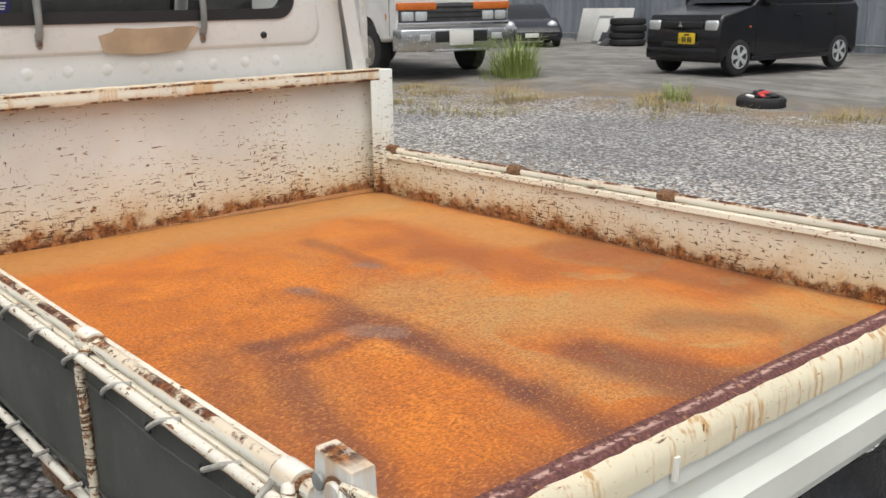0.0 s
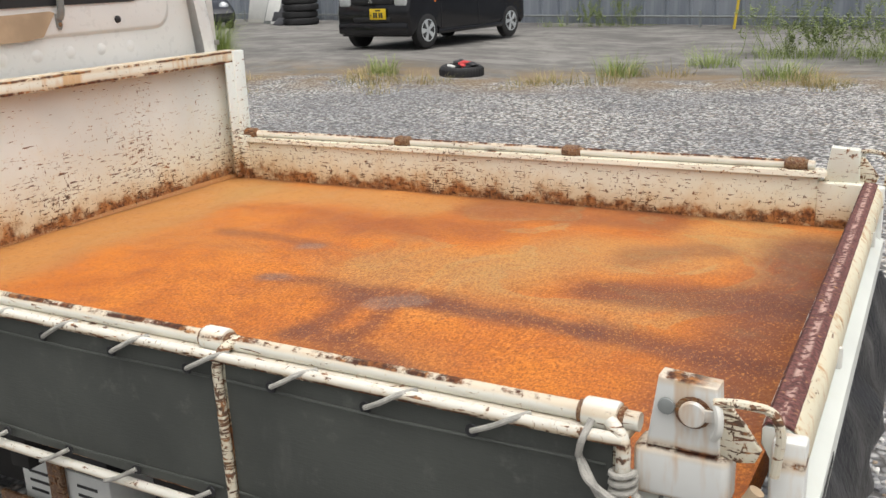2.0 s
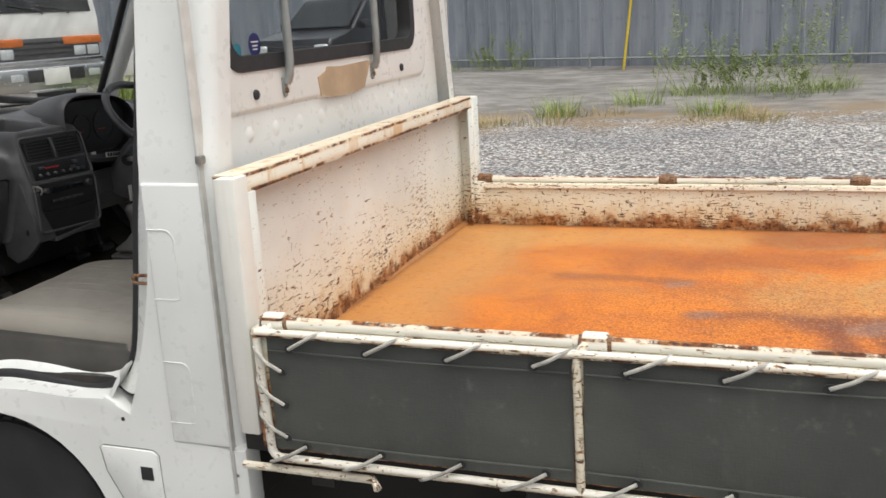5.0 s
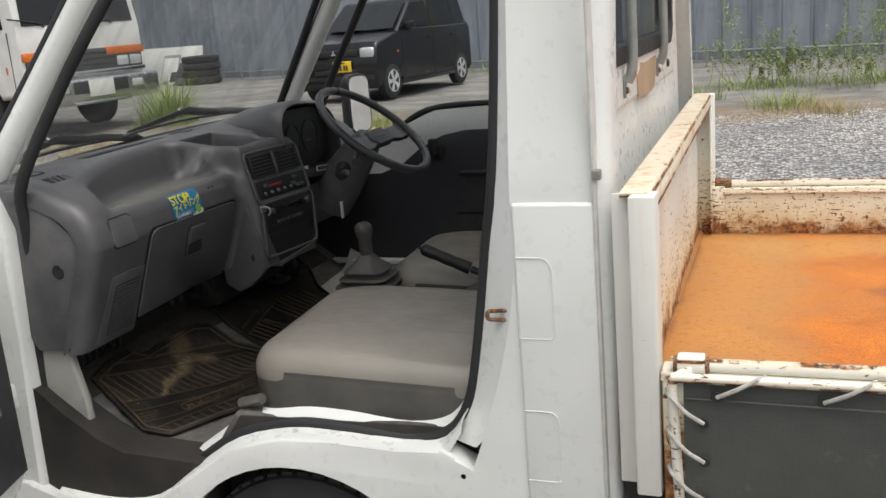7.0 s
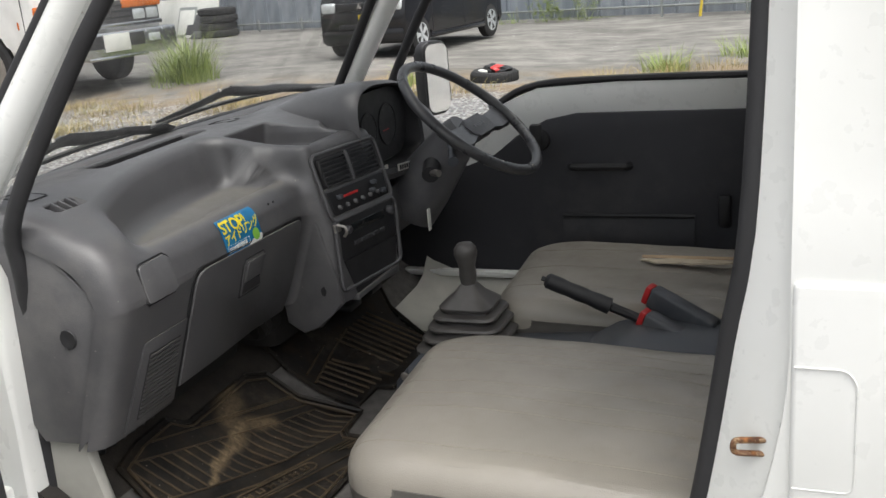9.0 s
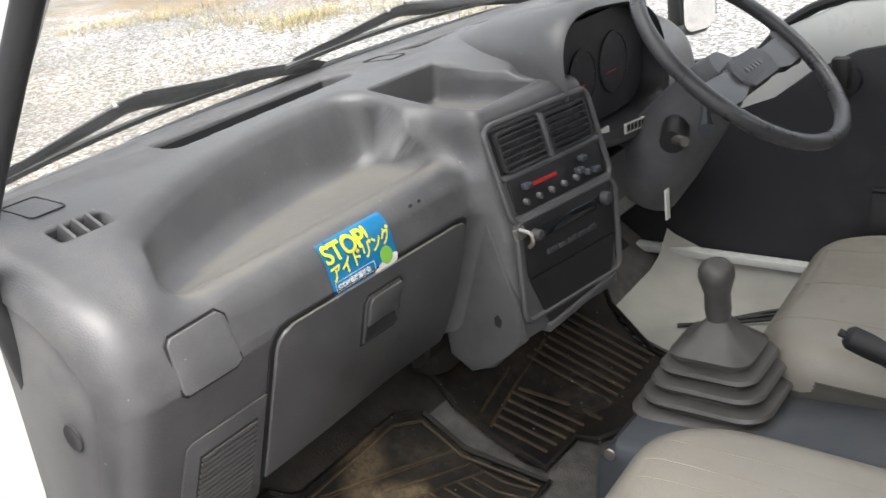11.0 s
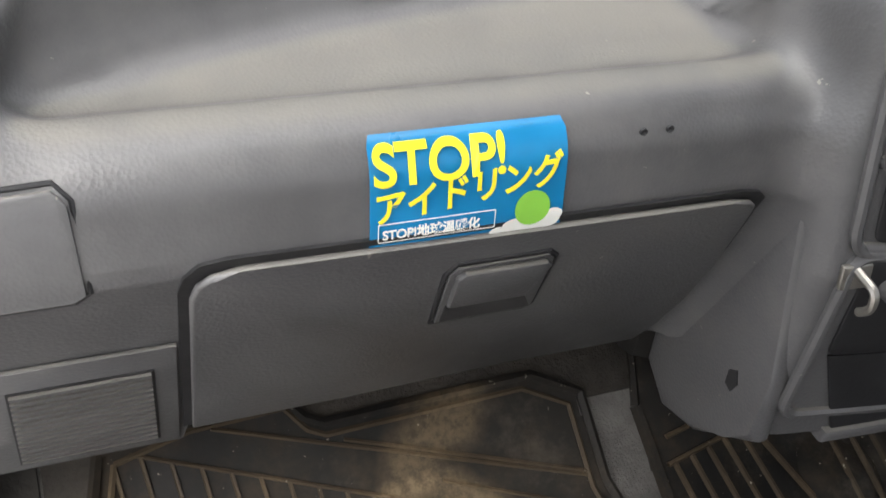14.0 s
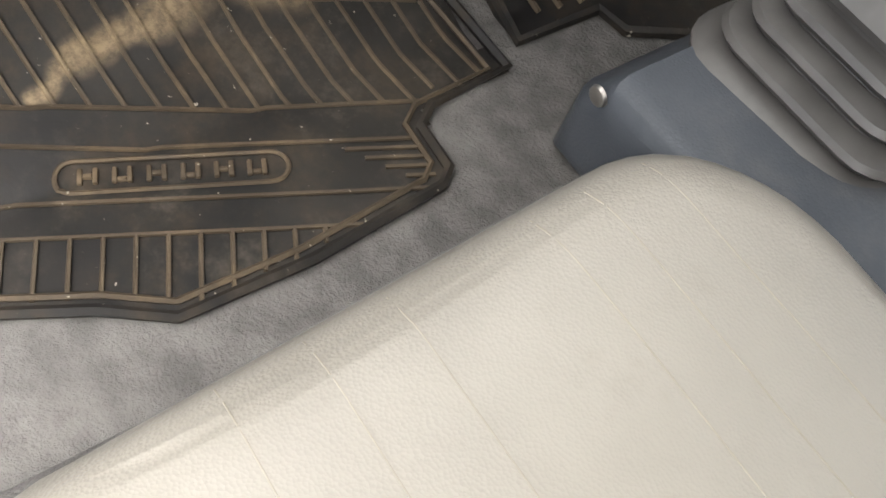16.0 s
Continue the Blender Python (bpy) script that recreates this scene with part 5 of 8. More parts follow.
def driver_door():
    # closed door on the far side, seen from inside
    door = B()
    line = [(p.x, p.y) for p in smooth_line(door_line(), 4)]
    lower = [(x, z) for x, z in line if z < 1.08]
    win_edge = [(-0.20, 1.155), (-0.60, 1.158), (-0.80, 1.15), (-0.90, 1.11), (-0.97, 1.045), (-1.08, 1.03), (-1.22, 1.035)]
    prism(door, [(-0.18, 0.70), (-0.18, 1.155)] + win_edge[1:] + [(-1.27, 0.85), (-1.28, 0.52), (-0.98, 0.52), (-0.78, 0.66), (-0.36, 0.69)], "y", 1.365, 1.405, 0.004)
    door = part("driver_door", door, M_WHITE, truck, "white driver's door with dark inner trim")
    bm = B()
    trim = [(-0.19, 0.70), (-0.19, 1.085), (-0.70, 1.085), (-0.78, 1.07), (-0.86, 1.03), (-0.92, 0.98), (-1.0, 0.95), (-1.26, 0.95), (-1.26, 0.66), (-0.9, 0.66)]
    prism(bm, trim, "y", 1.352, 1.3655, 0.003)
    part("trim_board", bm, M_TRIM, door, "dark vinyl-covered trim board")
    bm = B()
    tube(bm, [(x, 1.375 - lean(z), z + 0.006) for x, z in smooth_list(win_edge)], 0.010, 8)
    part("window_seal", bm, M_RUBBER, door)
    bm = B()
    top = [(-0.20, 1.15), (-0.60, 1.15), (-0.80, 1.145), (-0.90, 1.10), (-0.97, 1.04), (-1.20, 1.03), (-0.985, 1.46), (-0.80, 1.68), (-0.22, 1.70)]
    t = bmesh.new()
    t.faces.new([t.verts.new((x, 1.385 - lean(z), z)) for x, z in top])
    join(bm, t)
    part("window_pane", bm, M_GLASS, door).visible_shadow = False
    bm = B()
    tube(bm, bent([(-0.72, 1.352, 0.95), (-0.71, 1.325, 0.955), (-0.58, 1.325, 0.955), (-0.57, 1.352, 0.95)], 0.012), 0.009, 8)
    part("pull_handle", bm, M_BLACK, door)
    bm = B()
    rows = [[(-0.745 + 0.33 * i / 12, 1.350 - 0.012 * math.sin(math.pi * j / 5) - 0.004 * noise.noise((i, j, 0)), 0.70 + 0.125 * j / 5) for i in range(13)] for j in range(6)]
    sheet(bm, rows, 0.006, (0, -1, 0))
    pocket = part("map_pocket", bm, M_TRIM, door, "sagging dark vinyl pocket")
    bm = B()
    tube(bm, [(-0.745 + 0.33 * i / 12, 1.346 - 0.002 * noise.noise((i, 2, 0)), 0.825) for i in range(13)], 0.006, 8)
    part("pocket_hem", bm, M_BLACK, pocket)
    bm = B()
    lathe(bm, [(0.03, 0), (0.028, 0.012), (0.012, 0.016)], Matrix.Translation((-0.80, 1.352, 1.02)) @ pose(0, 0, 0, 90, 0, 0), 18)
    box(bm, -0.815, -0.785, 1.315, 1.338, 1.01, 1.065, 0.006)
    part("window_winder", bm, M_BLACK, door)
    bm = B()
    box(bm, -0.36, -0.33, 1.335, 1.352, 0.80, 0.88, 0.006)
    part("door_latch_pull", bm, M_BLACK, door)
    # the wing mirror outside
    mir = B()
    m = Matrix.Translation((-1.13, 1.50, 1.17)) @ pose(0, 0, 0, 0, 0, -20)
    prism(mir, round_rect(0, 0, 0.105, 0.20, 0.03, 6), "x", -0.02, 0.012, 0.008, m=m)
    mir = part("wing_mirror", mir, M_BLACK, truck, "black wing mirror on the driver's side")
    bm = B()
    prism(bm, round_rect(0, 0, 0.09, 0.185, 0.026, 6), "x", 0.013, 0.016, m=m)
    part("mirror_glass", bm, M_MIRROR, mir)
    bm = B()
    tube(bm, bent([(-1.13, 1.39, 1.07), (-1.14, 1.45, 1.08), (-1.145, 1.50, 1.12)], 0.02), 0.011, 8)
    part("mirror_arm", bm, M_BLACK, mir)


def smooth_list(pts, n=4):
    return [(p.x, p.y) for p in smooth_line(pts, n, False)]


def passenger_door():
    # swung open on its front hinges
    door = B()
    m = Matrix.Translation((-1.315, -0.03, 0)) @ pose(0, 0, 0, 0, 0, -68)
    # local: x along the door from its hinge, y towards the cab inside
    outline = [(0.0, 0.55), (0.0, 1.10), (0.03, 1.16), (0.14, 1.13), (0.22, 1.06), (0.35, 1.05), (0.45, 1.14), (0.60, 1.17), (1.08, 1.17), (1.06, 0.86), (0.99, 0.72), (0.66, 0.70), (0.45, 0.58), (0.33, 0.52), (0.06, 0.52)]
    prism(door, outline, "y", -0.03, 0.03, 0.012, 3, m=m)
    door = part("passenger_door", door, M_WHITE, truck, "white passenger door standing open")
    bm = B()
    prism(bm, [(0.018, 0.57), (0.018, 0.97), (0.35, 0.98), (0.5, 1.08), (1.04, 1.08), (1.02, 0.88), (0.96, 0.75), (0.62, 0.73), (0.40, 0.60)], "y", 0.031, 0.045, 0.004, m=m)
    part("trim_board", bm, M_TRIM, door)
    bm = B()
    lathe(bm, [(0.028, 0), (0.026, 0.012), (0.012, 0.018)], m @ Matrix.Translation((0.20, 0.045, 0.86)) @ pose(0, 0, 0, -90, 0, 0), 18)
    tube(bm, [m @ Vector(p) for p in bent([(0.20, 0.062, 0.86), (0.17, 0.07, 0.83), (0.16, 0.07, 0.77), (0.17, 0.075, 0.755)], 0.02)], 0.010, 8)
    part("window_winder", bm, M_GALV, door)
    bm = B()
    tube(bm, [m @ Vector(p) for p in bent([(0.30, 0.045, 0.78), (0.30, 0.08, 0.77), (0.30, 0.08, 0.66), (0.30, 0.045, 0.65)], 0.02)], 0.010, 8)
    part("pull_handle", bm, M_GALV, door)
    bm = B()
    tube(bm, [m @ Vector((x, 0, z)) for x, z in ((0.03, 1.15), (0.27, 1.46), (0.44, 1.68), (0.55, 1.71), (1.0, 1.72), (1.06, 1.68), (1.08, 1.16))], 0.018, 8)
    part("window_frame", bm, M_RUBBER, door)
    bm = B()
    t = bmesh.new()
    t.faces.new([t.verts.new(m @ Vector((x, 0, z))) for x, z in ((0.03, 1.13), (0.27, 1.46), (0.44, 1.68), (0.55, 1.71), (1.0, 1.72), (1.06, 1.68), (1.08, 1.15), (0.3, 1.05))])
    join(bm, t)
    part("window_pane", bm, M_GLASS, door).visible_shadow = False


def cab_floor():
    bm = B()
    prof = floor_profile()
    rows = [[(x, y, z) for x, z in prof] for y in (0.06, 0.4, 0.7, 1.0, 1.35)]
    sheet(bm, rows, 0.02)
    part("cab_floor", bm, M_CARPET, truck, "worn grey floor carpet")
    bm = B()
    prism(bm, [(-0.865, 0.60), (-0.80, 0.69), (-0.15, 0.70), (-0.15, 0.60)], "y", 0.065, 1.345, 0.01)
    part("seat_riser", bm, M_CARPET, truck, "grey carpeted seat base")
    bm = B()
    prism(bm, [(-0.84, 0.61), (-0.78, 0.692), (-0.20, 0.702), (-0.20, 0.61)], "y", 0.0585, 0.0645, 0.002)
    part("riser_side", bm, M_SILLMAT, truck, "dark side of the seat base")
    bm = B()
    box(bm, -0.86, -0.05, 0.10, 1.31, 0.42, 0.60, 0.01)
    part("engine_cover", bm, M_CHASSIS, truck)
    bm = B()
    prism(bm, [(-0.86, 0.40), (-0.86, 0.597), (-1.06, 0.5985), (-1.12, 0.6225), (-1.20, 0.680), (-1.28, 0.740), (-1.36, 0.83), (-1.36, 0.40)], "y", 0.025, 0.112, 0.004)
    part("inner_sill", bm, M_SILLMAT, truck)
    # inner side liners
    bm = B()
    rows = []
    for i in range(17):
        x = -1.135 + 0.295 * i / 16
        e = 1.17 - 0.13 * max(0, min(1, (x + 1.26) / 0.26)) ** 0.8
        z = max(0.603, float(np.interp(-x, [-p[0] for p in floor_profile()], [p[1] for p in floor_profile()])) + 0.010)
        rows.append([(x, e, z), (x, e + 0.06, z + 0.003), (x, 1.26, z + 0.009), (x, 1.30, z + 0.022), (x, 1.325, z + 0.047), (x, 1.345, z + 0.065)])
    sheet(bm, rows, 0.006)
    part("side_liner", bm, M_BEIGE, truck, "dirty pale painted floor by the driver's door")
    bm = B()
    box(bm, -1.20, -0.30, 1.318, 1.346, 0.655, 0.672, 0.005)
    part("sill_ledge", bm, M_WHITE, truck, "white painted ledge along the door sill")
    for k in range(3):
        bm = B()
        tube(bm, [(-1.02 + 0.03 * k, 1.12 + 0.02 * k, 0.612), (-0.93 + 0.02 * k, 1.16 + 0.03 * k, 0.616), (-0.86, 1.20 + 0.02 * k, 0.618)], 0.004, 6)
        part("floor_cable", bm, M_BLACK, truck, "thin black cable along the floor")
    bm = B()
    prism(bm, [(-1.265, 0.52), (-1.155, 0.58), (-1.165, 0.70), (-1.185, 0.82), (-1.38, 0.84), (-1.38, 0.52)], "y", 0.058, 0.078, 0.006)
    part("kick_panel", bm, M_BEIGE, truck, "pale kick panel by the door")
    bm = B()
    rows = [[(x, y, z + 0.003) for x, z in floor_profile()[4:]] for y in (0.115, 0.4, 0.7, 1.0, 1.30)]
    sheet(bm, rows, 0.003)
    part("toe_board", bm, M_TOEBOARD, truck, "dirty brown-grey carpet under the dashboard")
    # the firewall and dark workings under the dash
    bm = B()
    box(bm, -1.50, -1.44, 0.06, 1.35, 0.70, 1.12, 0.005)
    part("firewall", bm, M_CHASSIS, truck)
    bm = B()
    box(bm, -1.40, -1.20, 0.10, 0.60, 0.86, 0.98, 0.02)
    box(bm, -1.40, -1.25, 0.08, 0.60, 0.72, 0.88, 0.03)
    box(bm, -1.40, -1.18, 0.62, 1.0, 0.72, 0.90, 0.03)
    heater = part("heater_box", bm, M_CHASSIS, truck, "dark heater box under the dashboard")
    for k in range(34):
        rnd = random.Random(k)
        y = 0.09 + 0.028 * k
        bm = B()
        tube(bm, smooth_line([(-1.2 - 0.12 * rnd.random(), y, 0.92), (-1.18 - 0.1 * rnd.random(), y + 0.05 * rnd.random(), 0.82 + 0.05 * rnd.random()), (-1.22, y + 0.10 * rnd.random(), 0.76 + 0.1 * rnd.random()), (-1.3, y + 0.05, 0.80)], 5, False), 0.006 + 0.006 * rnd.random(), 6)
        part("hanging_wire", bm, M_CHASSIS, heater)
    bm = B()
    box(bm, -1.36, -1.245, 0.085, 0.30, 0.735, 0.85, 0.015, 3)
    fuses = part("fuse_box", bm, M_BLACK, truck, "black fuse box hanging under the dashboard")
    for k in range(7):
        bm = B()
        y = 0.10 + 0.026 * k
        tube(bm, smooth_line([(-1.25, y, 0.85), (-1.235, y + 0.01, 0.81), (-1.238, y + 0.02, 0.76), (-1.25, y + 0.03, 0.735)], 4, False), 0.006, 6)
        part("wiring_loom", bm, M_BLACK, fuses)
    for y in (0.63, 0.70):
        bm = B()
        lathe(bm, [(0.01, -0.04), (0.03, -0.035), (0.032, 0.03), (0.012, 0.04)], Matrix.Translation((-1.21, y, 0.79)) @ pose(0, 0, 0, 80, 20, 0), 14)
        part("heater_valve", bm, M_CHASSIS, truck)
    for y in (0.93, 1.05):
        bm = B()
        tube(bm, bent([(-1.30, y, 0.95), (-1.22, y, 0.80), (-1.18, y, 0.72)], 0.04), 0.009, 8)
        box(bm, -1.205, -1.15, y - 0.03, y + 0.03, 0.705, 0.722, 0.005)
        part("pedal", bm, M_BLACK, truck)


def floor_profile():
    return [(-0.80, 0.592), (-0.95, 0.592), (-1.06, 0.594), (-1.12, 0.618), (-1.20, 0.675), (-1.28, 0.735), (-1.36, 0.83), (-1.40, 1.0)]


def on_floor(s, y, up=0.0):
    """A point of the cab floor at a way s forwards from the seat, along its bend."""
    pts = [Vector((x, 0, z)) for x, z in floor_profile()]
    pts[0] = Vector((-0.86, 0, 0.592))
    for a, b in zip(pts, pts[1:]):
        d = (b - a).length
        if s <= d or b is pts[-1]:
            p, w = a + (b - a) * (s / d), (b - a).normalized()
            nrm = Vector((w.z, 0, -w.x))
            return Vector((p.x, y, p.z)) + nrm * up
        s -= d


def rubber_mat(name, outline, at, label):
    ob = thing(name, label, "floor mat")
    # the flat body follows the floor's bend
    ys = [p[1] for p in outline]
    ss = [p[0] for p in outline]
    bm = B()
    n = 44
    from_y, to_y, from_s, to_s = min(ys), max(ys), min(ss), max(ss)
    def inside(s, y):
        hit = False
        for (s0, y0), (s1, y1) in zip(outline, outline[1:] + outline[:1]):
            if (y0 > y) != (y1 > y) and s < (s1 - s0) * (y - y0) / (y1 - y0) + s0:
                hit = not hit
        return hit
    verts = {}
    def vert(i, j):
        if (i, j) not in verts:
            verts[i, j] = bm.verts.new(on_floor(from_s + (to_s - from_s) * i / n, from_y + (to_y - from_y) * j / n, 0.006))
        return verts[i, j]
    for i in range(n):
        for j in range(n):
            if inside(from_s + (to_s - from_s) * (i + 0.5) / n, from_y + (to_y - from_y) * (j + 0.5) / n):
                bm.faces.new((vert(i, j), vert(i + 1, j), vert(i + 1, j + 1), vert(i, j + 1)))
    part("mat_body", bm, M_MAT, ob)
    return ob, inside


def mat_rib(ob, pts, r=0.0035, up=0.008, name="rib", mat=None):
    bm = B()
    tube(bm, [on_floor(s, y, up) for s, y in pts], r, 5, flat=0.8)
    part(name, bm, mat or M_MATRIB, ob)


def floor_mats():
    out = [(0.402, 0.159), (0.418, 0.224), (0.422, 0.31), (0.398, 0.329), (0.39, 0.345), (0.395, 0.545), (0.37, 0.592), (0.285, 0.597), (0.145, 0.622),
           (0.14, 0.54), (0.125, 0.521), (0.08, 0.519), (0.068, 0.505), (0.058, 0.385), (0.062, 0.281), (0.094, 0.236), (0.151, 0.123), (0.22, 0.12)]
    ob, inside = rubber_mat("rubber_floor_mat", out, 0, "dirty black ribbed rubber mat with brown dust")
    mat_rib(ob, out + out[:1], 0.006, 0.008, "rim", M_MAT)
    inner = [(0.235 + 0.93 * (s - 0.235), 0.35 + 0.94 * (y - 0.35)) for s, y in out]
    mat_rib(ob, inner + inner[:1])
    # slanting ribs between cross bands
    def kept(line, r=0.003):
        line = [p for p in line if inside(*p) and inside(p[0], p[1] + 0.012) and inside(p[0], p[1] - 0.012)]
        if len(line) > 2:
            mat_rib(ob, line, r * 0.72)
    def top(y):
        return 0.396 - 0.39 * (y - 0.182)
    def bottom(y):
        return 0.319 - 0.434 * (y - 0.141)
    def cross(s0, y0, slope, y_from=0.12, y_to=0.62):
        kept([(s0 + slope * (y - y0), y) for y in (y_from + (y_to - y_from) * k / 40 for k in range(41))], 0.0034)
    for s0, y0, slope in ((0.396, 0.182, -0.39), (0.319, 0.141, -0.434), (0.29, 0.135, -0.458), (0.244, 0.125, -0.466), (0.215, 0.12, -0.474)):
        cross(s0, y0, slope)
    cross(0.402, 0.254, -0.334, 0.25)
    cross(0.372, 0.36, -0.34, 0.36)
    cross(0.298, 0.492, -0.39, 0.44)
    for k in range(4):
        cross(0.275 - 0.010 * k, 0.13, -0.46, 0.12, 0.20 - 0.01 * k)
        cross(0.285 - 0.010 * k, 0.13, -0.465, 0.455 + 0.01 * k, 0.53)
    y = 0.145
    while y < 0.60:
        kept([(top(y) + (bottom(y + 0.014) - top(y)) * k / 8, y + 0.014 * k / 8) for k in range(9)])
        y += 0.0232
    y = 0.14
    while y < 0.47:
        s0 = 0.215 - 0.474 * (y - 0.12)
        kept([(s0 - 0.052 * k / 8, y - 0.024 * k / 8) for k in range(9)])
        y += 0.0205
    # a raised badge with marks in place of its letters
    c, w = Vector((0.175, 0.330)), Vector((-0.4, 0.9165))
    v = Vector((0.9165, 0.4))
    ring = [c + w * x + v * q for x, q in round_rect(0, 0, 0.172, 0.028, 0.0135, 5)]
    bm = B()
    tube(bm, [on_floor(s, y, 0.008) for s, y in ring], 0.002, 5, closed=True)
    part("badge_rim", bm, M_MATRIB, ob)
    for k in range(6):
        p = c + w * (-0.062 + 0.0248 * k)
        bm = B()
        m = Matrix.Translation(on_floor(p.x, p.y, 0.006)) @ pose(0, 0, 0, 0, 0, -23)
        box(bm, -0.007, 0.007, -0.0075, -0.0035, 0, 0.004, 0.001, m=m)
        box(bm, -0.007, 0.007, 0.0035, 0.0075, 0, 0.004, 0.001, m=m)
        box(bm, -0.002 + 0.004 * (k % 2), 0.002 + 0.004 * (k % 2), -0.0035, 0.0035, 0, 0.004, 0.001, m=m)
        part("badge_mark", bm, M_MATRIB, ob)
    out2 = [(0.345, 0.646), (0.257, 0.654), (0.165, 0.648), (0.164, 0.738), (0.131, 0.745), (0.10, 0.80), (0.10, 1.0), (0.17, 1.035), (0.30, 1.10), (0.37, 1.16), (0.42, 1.16), (0.42, 1.0), (0.42, 0.66)]
    ob, inside = rubber_mat("rubber_floor_mat", out2, 0, "muddy black ribbed rubber mat under the pedals")
    mat_rib(ob, out2 + out2[:1], 0.006, 0.008, "rim", M_MAT)
    mat_rib(ob, [(0.284, 0.665), (0.308, 0.777), (0.33, 0.90)])
    mat_rib(ob, [(0.31, 0.67), (0.335, 0.79)])
    mat_rib(ob, [(0.298, 0.768), (0.208, 0.811), (0.15, 0.80)])
    for k in range(5):
        mat_rib(ob, [(0.285 + 0.004 * k, 0.672 + 0.02 * k), (0.185 - 0.004 * k, 0.685 + 0.022 * k)], 0.003)
    for k in range(8):
        mat_rib(ob, [(0.33, 0.84 + 0.024 * k), (0.16, 0.85 + 0.024 * k)], 0.003)
    pad = thing("mud_cake", "dried clod of brown mud on the rubber mat", "mud")
    bm = B()
    rows = []
    for i in range(9):
        row = []
        for k in range(25):
            a = k * math.tau / 24
            r = max(0.02, i / 8) * (0.055 + 0.016 * noise.noise((math.cos(a) * 1.6, math.sin(a) * 1.6, 4)))
            row.append(on_floor(0.215 + 1.1 * r * math.cos(a), 0.845 + 0.9 * r * math.sin(a), 0.007 + 0.014 * (1 - (i / 8) ** 3) + 0.004 * noise.noise((r * 60 * math.cos(a), r * 60 * math.sin(a), 0)) * (1 - i / 8)))
        rows.append(row)
    sheet(bm, rows)
    part("clod", bm, M_MAT, pad)


# ---- inside the cab: dashboard ----
def smin(a, b, k):
    h = np.clip(0.5 + 0.5 * (b - a) / k, 0, 1)
    return b + (a - b) * h - k * h * (1 - h)


def smax(a, b, k):
    return -smin(-a, -b, k)


HOOD_X = (-1.33, -1.27, -1.19, -1.11, -1.065, -1.035)
HOOD_W = (0.05, 0.090, 0.124, 0.150, 0.164, 0.170)
HOOD_H = (0.02, 0.050, 0.082, 0.100, 0.107, 0.110)
HOOD_Z = (1.150, 1.146, 1.138, 1.132, 1.130, 1.128)


